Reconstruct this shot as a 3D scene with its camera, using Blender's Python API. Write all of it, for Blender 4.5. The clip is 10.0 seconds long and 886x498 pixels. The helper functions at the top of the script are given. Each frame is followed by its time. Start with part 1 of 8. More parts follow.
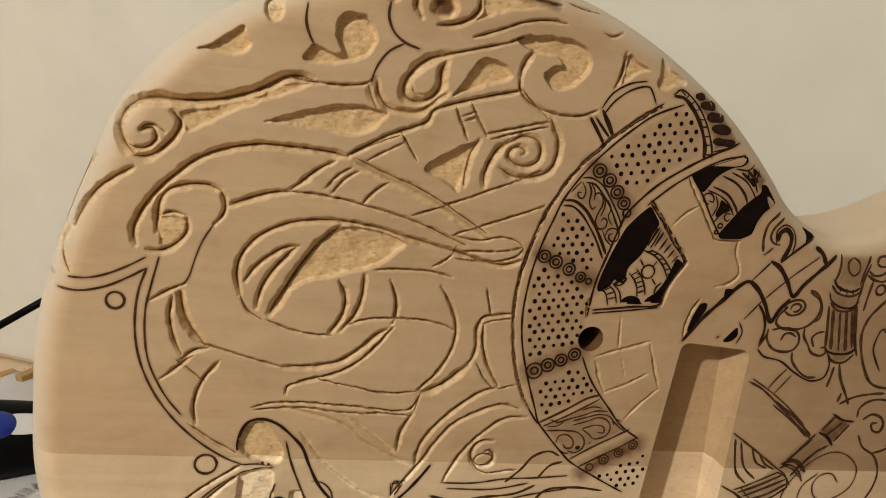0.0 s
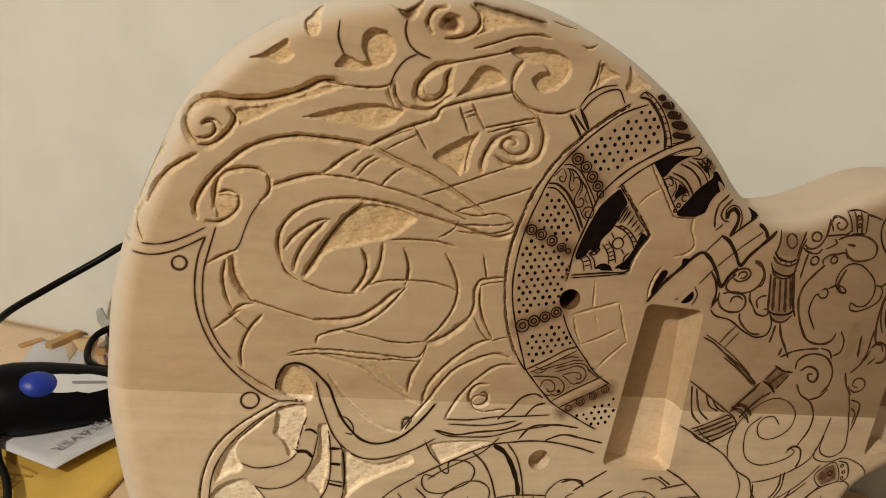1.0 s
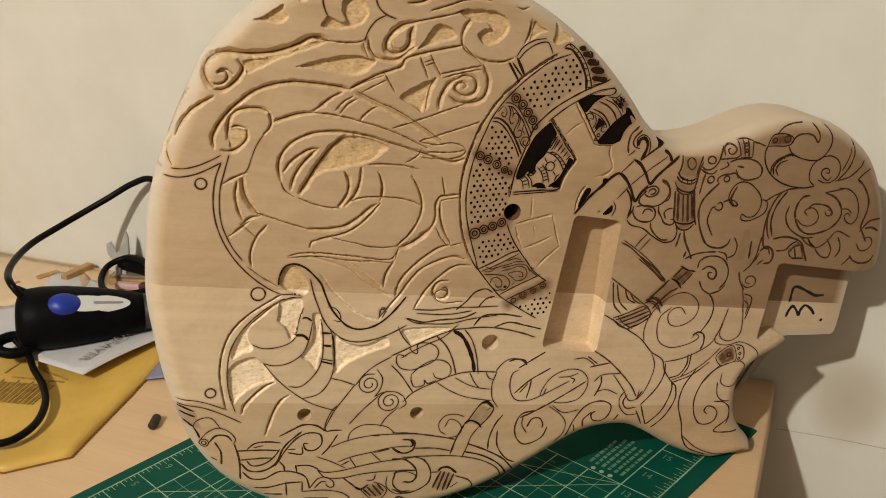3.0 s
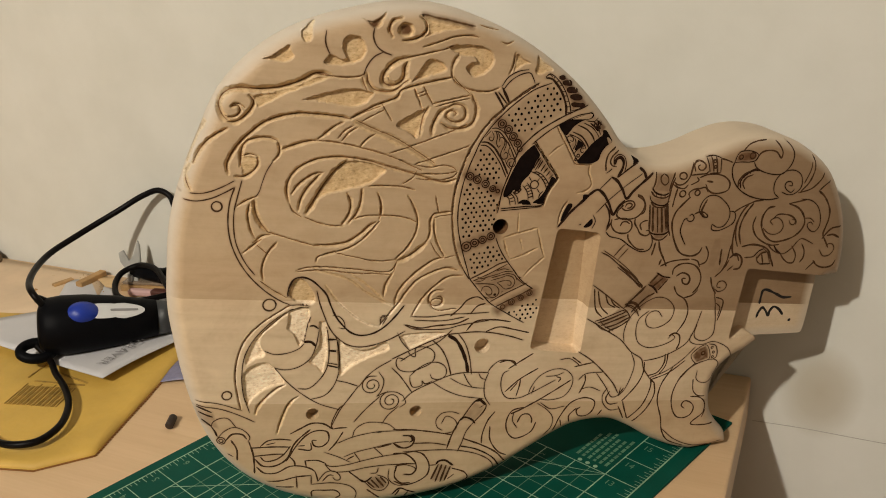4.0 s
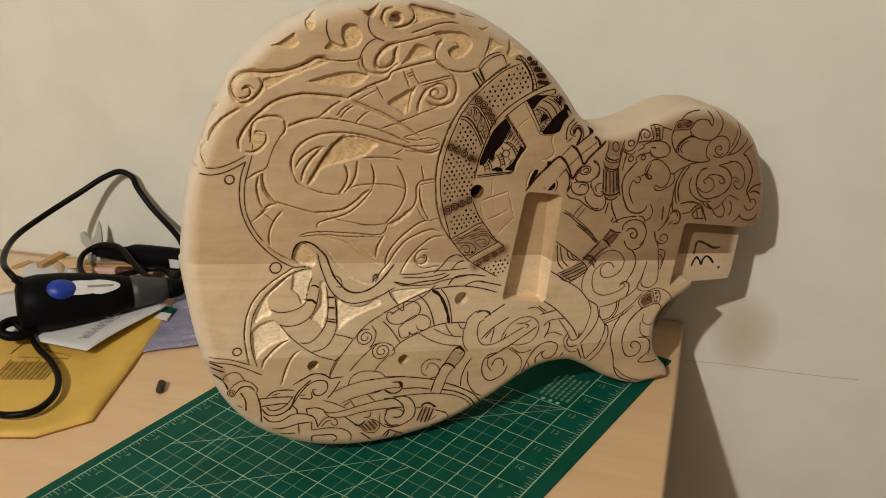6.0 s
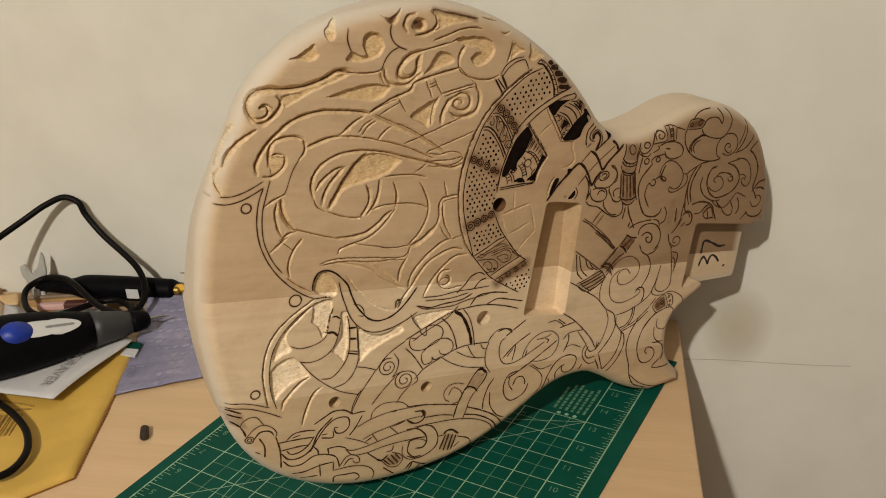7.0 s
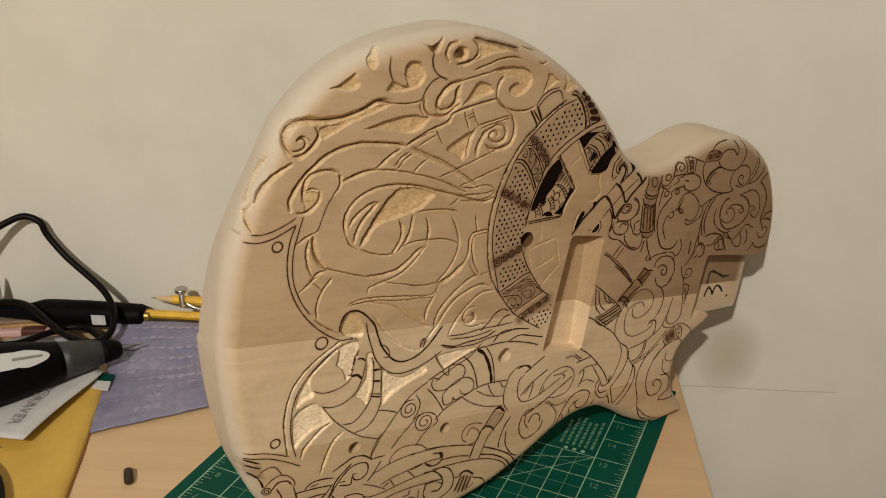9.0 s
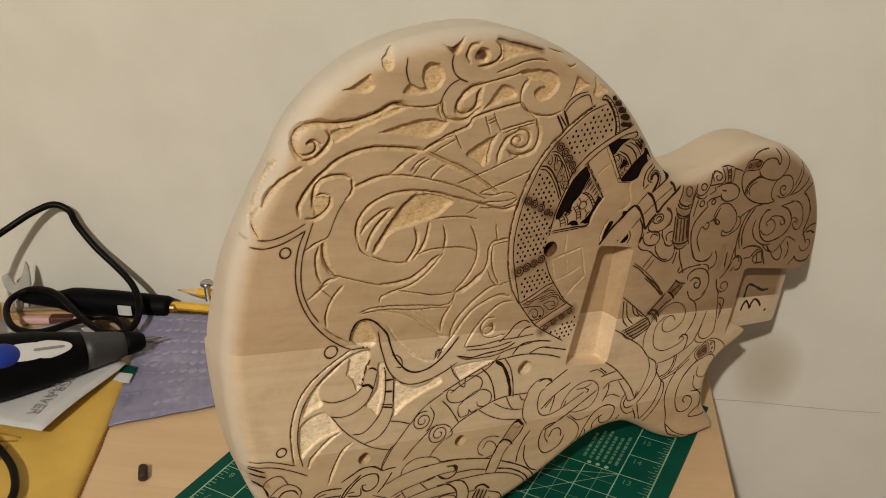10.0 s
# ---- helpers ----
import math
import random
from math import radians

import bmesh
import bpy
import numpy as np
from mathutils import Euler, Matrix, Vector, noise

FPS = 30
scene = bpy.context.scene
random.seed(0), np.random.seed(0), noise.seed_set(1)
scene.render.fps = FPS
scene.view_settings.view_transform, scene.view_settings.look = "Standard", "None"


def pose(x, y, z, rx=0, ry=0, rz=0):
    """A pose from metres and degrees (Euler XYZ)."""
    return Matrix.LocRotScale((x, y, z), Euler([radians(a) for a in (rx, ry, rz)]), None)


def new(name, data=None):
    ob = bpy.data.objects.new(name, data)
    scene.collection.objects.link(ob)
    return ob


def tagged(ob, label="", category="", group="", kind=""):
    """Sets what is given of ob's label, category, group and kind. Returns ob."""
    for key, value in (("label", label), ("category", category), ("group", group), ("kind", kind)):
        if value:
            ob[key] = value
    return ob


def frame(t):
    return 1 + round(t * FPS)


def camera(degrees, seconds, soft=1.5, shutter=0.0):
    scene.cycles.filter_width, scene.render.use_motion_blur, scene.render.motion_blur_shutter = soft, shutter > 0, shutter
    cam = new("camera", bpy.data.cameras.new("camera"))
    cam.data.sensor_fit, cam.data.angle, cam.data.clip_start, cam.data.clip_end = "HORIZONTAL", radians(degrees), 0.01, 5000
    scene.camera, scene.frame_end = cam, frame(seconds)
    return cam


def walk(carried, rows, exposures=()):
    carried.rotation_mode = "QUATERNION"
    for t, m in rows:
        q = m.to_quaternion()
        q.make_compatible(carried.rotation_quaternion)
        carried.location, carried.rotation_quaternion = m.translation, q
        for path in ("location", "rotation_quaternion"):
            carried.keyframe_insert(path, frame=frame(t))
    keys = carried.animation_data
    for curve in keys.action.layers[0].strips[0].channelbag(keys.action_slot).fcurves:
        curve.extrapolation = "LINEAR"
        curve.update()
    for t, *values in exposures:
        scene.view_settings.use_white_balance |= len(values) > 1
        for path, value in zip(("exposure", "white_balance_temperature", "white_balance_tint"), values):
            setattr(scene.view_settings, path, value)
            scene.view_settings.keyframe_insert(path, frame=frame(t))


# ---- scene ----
cam = camera(53.3, 10.0, soft=1.0)
T = 0.75            # height of the table top's mat surface above the floor
ROWS = [
    (0, 0.0357, -0.3295, 0.3265, 72.32, 2.19, 27.19),
    (0.5, 0.0468, -0.3620, 0.3363, 71.72, 1.89, 27.18),
    (1, 0.0606, -0.3873, 0.3421, 71.29, 1.75, 26.86),
    (1.5, 0.0751, -0.4141, 0.3445, 70.64, 1.90, 26.50),
    (2, 0.0880, -0.4322, 0.3394, 69.43, 2.02, 26.42),
    (2.5, 0.1003, -0.4501, 0.3463, 68.52, 1.89, 26.00),
    (3.8, 0.1308, -0.4985, 0.3820, 67.56, 2.44, 25.09),
    (4, 0.1332, -0.5040, 0.3871, 67.59, 2.73, 25.23),
    (4.5, 0.1155, -0.5330, 0.3992, 67.74, 3.17, 24.36),
    (5, 0.1040, -0.5521, 0.3985, 67.62, 2.79, 21.55),
    (5.5, 0.1167, -0.5750, 0.3973, 66.67, 2.18, 19.76),
    (5.7, 0.1221, -0.5856, 0.4028, 66.23, 2.10, 19.54),
    (6.8, 0.0361, -0.5754, 0.4081, 65.41, 2.57, 13.40),
    (7, 0.0194, -0.5682, 0.4087, 65.31, 2.50, 11.30),
    (7.5, -0.0143, -0.5622, 0.4079, 65.35, 1.75, 7.18),
    (8, -0.0291, -0.5610, 0.4105, 65.37, 1.19, 5.44),
    (8.5, -0.0496, -0.5571, 0.4122, 65.43, 0.49, 5.03),
    (9, -0.0545, -0.5465, 0.4181, 65.38, -0.09, 6.49),
    (9.5, -0.0487, -0.5330, 0.4217, 65.02, -0.28, 8.42),
    (10, -0.0401, -0.5209, 0.4205, 64.56, -0.34, 10.07),
]
walk(cam, [(t, pose(x, y, z + T, rx, ry, rz)) for t, x, y, z, rx, ry, rz in ROWS],
     exposures=[(0.0, 0.04), (1.0, 0.02), (1.8, 0.10), (2.5, 0.20), (4.0, 0.03), (5.0, -0.04), (7.0, 0.02), (8.5, -0.04), (10.0, -0.08)])

# ---- world and lamps ----
world = bpy.data.worlds.new("world")
scene.world = world
world.use_nodes = True
world.node_tree.nodes["Background"].inputs[0].default_value = (1.0, 0.86, 0.68, 1)
world.node_tree.nodes["Background"].inputs[1].default_value = 0.002

def lamp(name, kind, m, energy, colour, size):
    data = bpy.data.lights.new(name, kind)
    data.energy, data.color = energy, colour
    if kind == "AREA":
        data.shape, data.size = "DISK", size
    else:
        data.shadow_soft_size = size
    ob = new(name, data)
    ob.matrix_world = m
    return ob

LAMP_AT = (-0.41, -1.86, 2.30)
lamp("ceiling_bulb", "POINT", pose(*LAMP_AT), 144, (1.0, 0.94, 0.83), 0.03)
scene.view_settings.exposure = 0.0

# ---- materials ----
def material(name, rough=0.6, metal=0.0, spec=0.5):
    m = bpy.data.materials.new(name)
    m.use_nodes = True
    nt = m.node_tree
    b = nt.nodes["Principled BSDF"]
    b.inputs["Roughness"].default_value = rough
    b.inputs["Metallic"].default_value = metal
    b.inputs["Specular IOR Level"].default_value = spec
    return m, nt, b

def node(nt, kind, **values):
    n = nt.nodes.new(kind)
    for k, v in values.items():
        n.inputs[k].default_value = v
    return n

def mix(nt, fac, a, b, blend="MIX"):
    n = nt.nodes.new("ShaderNodeMix")
    n.data_type, n.blend_type = "RGBA", blend
    for sock, val in ((n.inputs[0], fac), (n.inputs[6], a), (n.inputs[7], b)):
        if isinstance(val, bpy.types.NodeSocket):
            nt.links.new(val, sock)
        elif isinstance(val, (int, float)):
            sock.default_value = val
        else:
            sock.default_value = (*val, 1)
    return n.outputs[2]

def ramp(nt, fac, *stops):
    n = nt.nodes.new("ShaderNodeValToRGB")
    e = n.color_ramp.elements
    while len(e) < len(stops):
        e.new(0.5)
    for el, (p, c) in zip(e, stops):
        el.position = p
        el.color = (*c, 1) if isinstance(c, tuple) else (c, c, c, 1)
    nt.links.new(fac, n.inputs[0])
    return n.outputs[0]

def noise_tex(nt, scale, detail=4, stretch=(1, 1, 1), rough=0.55, distort=0.0):
    co = nt.nodes.new("ShaderNodeTexCoord")
    mp = nt.nodes.new("ShaderNodeMapping")
    mp.inputs["Scale"].default_value = stretch
    nt.links.new(co.outputs["Object"], mp.inputs[0])
    n = node(nt, "ShaderNodeTexNoise", Scale=scale, Detail=detail, Roughness=rough, Distortion=distort)
    nt.links.new(mp.outputs[0], n.inputs["Vector"])
    return n.outputs["Fac"]

def bump(nt, b, height, strength, distance):
    n = node(nt, "ShaderNodeBump", Strength=strength, Distance=distance)
    nt.links.new(height, n.inputs["Height"])
    nt.links.new(n.outputs[0], b.inputs["Normal"])

def simple(name, colour, rough=0.5, metal=0.0, vary=0.12, scale=60, bumped=0.0002, spec=0.5):
    """A surface with slight mottling and fine relief."""
    m, nt, b = material(name, rough, metal, spec)
    dark = tuple(c * (1 - vary) for c in colour)
    light = tuple(min(1, c * (1 + vary)) for c in colour)
    n = noise_tex(nt, scale, 5)
    nt.links.new(ramp(nt, n, (0.3, dark), (0.7, light)), b.inputs["Base Color"])
    n2 = noise_tex(nt, scale * 12, 3)
    nt.links.new(ramp(nt, n2, (0.2, max(0.03, rough - 0.08)), (0.8, min(1, rough + 0.08))), b.inputs["Roughness"])
    if bumped:
        bump(nt, b, n2, 0.4, bumped)
    return m

def carved_wood():
    """Pale sanded basswood glued up from three planks; cut faces  show brighter raw fibres."""
    m, nt, b = material("basswood", 0.55, 0, 0.3)
    co = nt.nodes.new("ShaderNodeTexCoord")
    turn = node(nt, "ShaderNodeMapping", Rotation=(0, radians(-10.54), 0))
    nt.links.new(co.outputs["Object"], turn.inputs[0])
    split = nt.nodes.new("ShaderNodeSeparateXYZ")
    nt.links.new(turn.outputs[0], split.inputs[0])
    across = nt.nodes.new("ShaderNodeMath")      # height over the planks, 0 to 1 over 0.5 m
    across.operation, across.inputs[1].default_value = "MULTIPLY", 2.0
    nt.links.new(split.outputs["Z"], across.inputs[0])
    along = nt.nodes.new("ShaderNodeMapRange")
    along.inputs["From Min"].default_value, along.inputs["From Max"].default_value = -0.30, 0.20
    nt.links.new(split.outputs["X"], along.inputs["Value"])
    J1, J2 = 0.1223 * 2, 0.0515 * 2

    def grain_of(scale, detail, stretch, seed):
        mp = node(nt, "ShaderNodeMapping", Scale=stretch, Location=(seed, seed * 0.7, seed * 1.3))
        nt.links.new(turn.outputs[0], mp.inputs[0])
        n = node(nt, "ShaderNodeTexNoise", Scale=scale, Detail=detail, Roughness=0.6, Distortion=0.4)
        nt.links.new(mp.outputs[0], n.inputs["Vector"])
        return n.outputs["Fac"]

    grain = grain_of(9, 5, (1, 6, 14), 0.0)
    fine = grain_of(60, 4, (1, 8, 22), 2.0)
    broad = grain_of(6, 2, (1, 1, 3.0), 5.0)
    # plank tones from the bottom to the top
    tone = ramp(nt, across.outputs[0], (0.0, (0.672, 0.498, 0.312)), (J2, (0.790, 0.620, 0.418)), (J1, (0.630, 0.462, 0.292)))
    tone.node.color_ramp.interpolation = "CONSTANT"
    # light falling off towards the horn, painted into the plank tone
    falloff = ramp(nt, along.outputs["Result"], (0.15, (1, 1, 1)), (0.50, (0.88, 0.85, 0.82)), (0.72, (0.59, 0.535, 0.49)), (0.97, (0.47, 0.42, 0.38)))
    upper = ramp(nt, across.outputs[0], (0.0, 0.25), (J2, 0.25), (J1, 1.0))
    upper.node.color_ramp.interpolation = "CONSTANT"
    tone = mix(nt, upper, tone, mix(nt, 1.0, tone, falloff, "MULTIPLY"))
    tone = mix(nt, 1.0, tone, (0.922, 0.926, 0.930), "MULTIPLY")
    state = nt.nodes.new("ShaderNodeAttribute")      # x cut, y rim, z scorch and painted shade
    state.attribute_name = "surface"
    kinds = nt.nodes.new("ShaderNodeSeparateXYZ")
    nt.links.new(state.outputs["Vector"], kinds.inputs[0])
    tone = mix(nt, kinds.outputs[1], tone, ramp(nt, along.outputs["Result"], (0.22, (0.585, 0.510, 0.415)), (0.55, (0.560, 0.460, 0.340))))
    base = mix(nt, 1.0, tone, ramp(nt, grain, (0.25, (0.90, 0.87, 0.84)), (0.55, (1.0, 1.0, 1.0)), (0.8, (1.05, 1.06, 1.08))), "MULTIPLY")
    base = mix(nt, 0.10, base, mix(nt, 1.0, base, ramp(nt, fine, (0.3, (0.84, 0.80, 0.76)), (0.7, (1.07, 1.07, 1.07))), "MULTIPLY"))
    base = mix(nt, ramp(nt, broad, (0.35, 0.0), (0.7, 0.35)), base, mix(nt, 1.0, base, (0.92, 0.84, 0.78), "MULTIPLY"))
    blotch = noise_tex(nt, 26, 4, (1, 1, 1.6), 0.6, 0.8)      # handling marks and uneven sanding
    base = mix(nt, 1.0, base, ramp(nt, blotch, (0.30, (0.90, 0.875, 0.84)), (0.5, (1.0, 1.0, 0.99)), (0.72, (1.06, 1.07, 1.06))), "MULTIPLY")
    specks = noise_tex(nt, 240, 3, (1, 1, 1), 0.6)
    base = mix(nt, 1.0, base, ramp(nt, specks, (0.30, (0.965, 0.955, 0.94)), (0.5, (1.0, 1.0, 1.0)), (0.75, (1.02, 1.02, 1.02))), "MULTIPLY")
    sanded = nt.nodes.new("ShaderNodeMath")      # hardly any grain on the sanded rim
    sanded.operation, sanded.inputs[1].default_value = "MULTIPLY", 0.7
    nt.links.new(kinds.outputs[1], sanded.inputs[0])
    base = mix(nt, sanded.outputs[0], base, tone)
    fibre = noise_tex(nt, 420, 4, (1, 1, 2.0), 0.7)
    raw = ramp(nt, fibre, (0.30, (0.52, 0.36, 0.19)), (0.44, (0.80, 0.63, 0.39)), (0.58, (0.90, 0.74, 0.49)), (0.75, (1.0, 0.87, 0.64)))
    fresh = ramp(nt, across.outputs[0], (0.0, (0.78, 0.95, 1.0)), (J2, (0.80, 1.0, 1.3)), (J1, (0.66, 0.755, 0.76)))      # cut fibres against each plank's face
    fresh.node.color_ramp.interpolation = "CONSTANT"
    lift = mix(nt, 1.0, mix(nt, 1.0, tone, fresh, "MULTIPLY"), (2.0, 2.05, 2.6), "MULTIPLY")
    raw = mix(nt, 0.9, raw, mix(nt, 1.0, raw, lift, "MULTIPLY"))
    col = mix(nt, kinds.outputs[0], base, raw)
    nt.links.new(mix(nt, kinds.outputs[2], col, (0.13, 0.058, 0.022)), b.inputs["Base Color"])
    bump(nt, b, mix(nt, kinds.outputs[0], fine, fibre), 0.25, 0.0003)
    return m

def pine():
    m, nt, b = material("pine_top", 0.45, 0, 0.4)
    g = noise_tex(nt, 6, 5, (1, 9, 9), 0.6, 0.6)
    f = noise_tex(nt, 40, 4, (0.6, 16, 16))
    c = ramp(nt, g, (0.3, (0.58, 0.395, 0.225)), (0.55, (0.62, 0.43, 0.25)), (0.75, (0.655, 0.465, 0.28)))
    c = mix(nt, 0.15, c, ramp(nt, f, (0.35, (0.50, 0.32, 0.17)), (0.7, (0.68, 0.48, 0.29))))
    nt.links.new(c, b.inputs["Base Color"])
    bump(nt, b, f, 0.25, 0.0004)
    return m

def plaster():
    m, nt, b = material("wall_paint", 0.8, 0, 0.25)
    n = noise_tex(nt, 2.5, 4)
    n2 = noise_tex(nt, 18, 5)
    c = mix(nt, 0.4, ramp(nt, n, (0.3, (0.62, 0.605, 0.535)), (0.7, (0.72, 0.705, 0.645))), ramp(nt, n2, (0.35, (0.635, 0.615, 0.545)), (0.65, (0.725, 0.705, 0.64))))
    nt.links.new(c, b.inputs["Base Color"])
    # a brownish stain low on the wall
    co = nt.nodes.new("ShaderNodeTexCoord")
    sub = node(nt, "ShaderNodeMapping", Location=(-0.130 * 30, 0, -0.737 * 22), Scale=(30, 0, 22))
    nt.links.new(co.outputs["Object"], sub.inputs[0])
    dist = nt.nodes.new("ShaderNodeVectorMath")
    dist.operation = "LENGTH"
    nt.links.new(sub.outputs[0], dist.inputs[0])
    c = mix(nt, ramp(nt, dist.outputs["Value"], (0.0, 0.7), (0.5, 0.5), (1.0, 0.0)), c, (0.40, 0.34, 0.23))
    nt.links.new(c, b.inputs["Base Color"])
    bump(nt, b, noise_tex(nt, 140, 5), 0.15, 0.001)
    return m

def mat_green():
    m, nt, b = material("mat_green", 0.5, 0, 0.10)
    n = noise_tex(nt, 26, 5)
    c = ramp(nt, n, (0.3, (0.002, 0.056, 0.038)), (0.7, (0.003, 0.076, 0.052)))
    nt.links.new(c, b.inputs["Base Color"])
    bump(nt, b, noise_tex(nt, 900, 3), 0.3, 0.0002)
    return m

WOOD, PINE, WALL, GREEN = carved_wood(), pine(), plaster(), mat_green()
BURN = simple("burned_line", (0.028, 0.012, 0.006), 0.8, vary=0.5, scale=300, bumped=0, spec=0.12)
INK = simple("brown_line", (0.068, 0.032, 0.014), 0.8, vary=0.6, scale=300, bumped=0, spec=0.15)
CUT_LINE = simple("cut_line_and_shade", (0.24, 0.125, 0.052), 0.8, vary=0.5, scale=260, bumped=0, spec=0.15)
BLACK = simple("burned_black", (0.008, 0.004, 0.003), 0.8, vary=0.5, scale=200, bumped=0, spec=0.08)
MARKER = simple("black_marker", (0.010, 0.008, 0.008), 0.5, bumped=0)
MAT_LINE = simple("mat_print", (0.27, 0.42, 0.27), 0.5, vary=0.3, scale=200, bumped=0)
MAT_FAINT = simple("mat_print_faint", (0.10, 0.21, 0.12), 0.5, vary=0.3, scale=200, bumped=0)
PLASTIC = simple("black_plastic", (0.003, 0.003, 0.004), 0.5, vary=0.2, scale=90, spec=0.06)
RUBBER = simple("black_cable_rubber", (0.004, 0.003, 0.003), 0.38, vary=0.2, scale=90, spec=0.10)
GREY = simple("grey_plastic", (0.030, 0.032, 0.034), 0.5, vary=0.1)
BLUE = simple("blue_plastic", (0.003, 0.026, 0.28), 0.45, vary=0.2)
WHITE = simple("white_label", (0.62, 0.62, 0.62), 0.5, vary=0.06)
PAPER = simple("white_paper", (0.54, 0.53, 0.54), 0.75, vary=0.05, scale=30)
PRINT = simple("grey_print", (0.24, 0.23, 0.23), 0.7, bumped=0)
KRAFT = simple("yellow_kraft", (0.58, 0.365, 0.070), 0.6, vary=0.10, scale=22, bumped=0.0004)
KRAFT_EDGE_SHADE = simple("kraft_edge_shade", (0.24, 0.10, 0.02), 0.7, vary=0.2)
STEEL = simple("bright_steel", (0.50, 0.49, 0.47), 0.2, 1.0, vary=0.1)
ZINC = simple("dull_zinc", (0.40, 0.39, 0.36), 0.5, 0.1, vary=0.15)
PENCIL = simple("yellow_paint", (0.72, 0.42, 0.03), 0.35, vary=0.08)
STICK = simple("rough_stick_wood", (0.42, 0.25, 0.10), 0.7, vary=0.25)
CHIP = simple("dark_bit", (0.030, 0.016, 0.008), 0.6, vary=0.3)
PINK = simple("pink_rubber", (0.60, 0.38, 0.36), 0.6, vary=0.08)
BROWN = simple("brown_leather", (0.16, 0.095, 0.04), 0.6, vary=0.2)

# ---- mesh helpers ----
def mesh_of(name, verts, faces, mat, smooth=False):
    me = bpy.data.meshes.new(name)
    me.from_pydata([tuple(v) for v in verts], [], faces)
    me.materials.append(mat)
    if smooth:
        me.shade_smooth()
    me.update()
    return me

def part(name, bm, mat, parent, label="", smooth=False):
    """Links a bmesh, or a mesh, as one object under a thing or a part."""
    if isinstance(bm, bmesh.types.BMesh):
        me = bpy.data.meshes.new(name)
        bm.to_mesh(me)
        bm.free()
        me.materials.append(mat)
        if smooth:
            me.shade_smooth()
    else:
        me = bm
    ob = new(name, me)
    ob.parent = parent
    if label:
        ob["label"] = label
    return ob

def thing(name, m, label, category, group="", kind=""):
    ob = new(name)
    ob.empty_display_size = 0.02
    ob.matrix_world = m
    return tagged(ob, label, category, group, kind)

def block(x0, y0, z0, x1, y1, z1, bevel=0.001, seg=2):
    bm = bmesh.new()
    bmesh.ops.create_cube(bm, size=1)
    for v in bm.verts:
        v.co = Vector(((x0 + x1) / 2 + v.co.x * (x1 - x0), (y0 + y1) / 2 + v.co.y * (y1 - y0), (z0 + z1) / 2 + v.co.z * (z1 - z0)))
    if bevel:
        bmesh.ops.bevel(bm, geom=bm.edges[:], offset=bevel, segments=seg, affect="EDGES", profile=0.5)
    return bm

def spline(pts, step, closed=False):
    """A smooth line (centripetal Catmull-Rom) through points, at even steps."""
    P = [np.array(p, float) for p in pts]
    n = len(P)
    if n < 2:
        return np.array(P)
    out = []
    for i in range(n if closed else n - 1):
        p1, p2 = P[i], P[(i + 1) % n]
        p0 = P[i - 1] if closed or i else 2 * p1 - p2
        p3 = P[(i + 2) % n] if closed or i < n - 2 else 2 * p2 - p1
        d = [max(1e-9, np.linalg.norm(b - a)) ** 0.5 for a, b in ((p0, p1), (p1, p2), (p2, p3))]
        m1 = (p2 - p1) + d[1] * ((p1 - p0) / d[0] - (p2 - p0) / (d[0] + d[1]))
        m2 = (p2 - p1) + d[1] * ((p3 - p2) / d[2] - (p3 - p1) / (d[1] + d[2]))
        k = max(2, int(np.linalg.norm(p2 - p1) / step + 0.5))
        for s in np.arange(k) / k:
            out.append(p1 * (2*s**3 - 3*s**2 + 1) + m1 * (s**3 - 2*s**2 + s) + p2 * (3*s**2 - 2*s**3) + m2 * (s**3 - s**2))
    if not closed:
        out.append(P[-1])
    return np.array(out)

def tube(pts, radius, step=0.004, sides=10, taper=None):
    """A round rod swept along a smooth line."""
    line = [Vector(p) for p in spline(pts, step)]
    bm = bmesh.new()
    rings, up = [], Vector((0.13, 0.31, 0.94)).normalized()
    for i, p in enumerate(line):
        d = (line[min(i + 1, len(line) - 1)] - line[max(i - 1, 0)]).normalized()
        a = (up - d * up.dot(d)).normalized()
        up, b = a, d.cross(a)
        r = radius * (taper(i / (len(line) - 1)) if taper else 1)
        rings.append([bm.verts.new(p + (a * math.cos(k * math.tau / sides) + b * math.sin(k * math.tau / sides)) * r) for k in range(sides)])
    for r0, r1 in zip(rings, rings[1:]):
        for k in range(sides):
            bm.faces.new((r0[k], r0[(k + 1) % sides], r1[(k + 1) % sides], r1[k]))
    bm.faces.new(rings[0][::-1])
    bm.faces.new(rings[-1])
    return bm

def lathe(profile, sides=28, squash=1.0):
    """A turned form along x from (x, radius) pairs."""
    bm = bmesh.new()
    rings = []
    for x, r in profile:
        rings.append([bm.verts.new((x, r * math.cos(k * math.tau / sides), r * squash * math.sin(k * math.tau / sides))) for k in range(sides)])
    for r0, r1 in zip(rings, rings[1:]):
        for k in range(sides):
            bm.faces.new((r0[k], r1[k], r1[(k + 1) % sides], r0[(k + 1) % sides]))
    bm.faces.new(rings[0])
    bm.faces.new(rings[-1][::-1])
    return bm

def slab(pts, z0, z1, round_steps=0):
    """A flat plate with the outline pts."""
    bm = bmesh.new()
    lo = [bm.verts.new((*p, z0)) for p in pts]
    hi = [bm.verts.new((*p, z1)) for p in pts]
    n = len(pts)
    bm.faces.new(hi)
    bm.faces.new(lo[::-1])
    for i in range(n):
        bm.faces.new((lo[i], lo[(i + 1) % n], hi[(i + 1) % n], hi[i]))
    bmesh.ops.recalc_face_normals(bm, faces=bm.faces[:])
    return bm

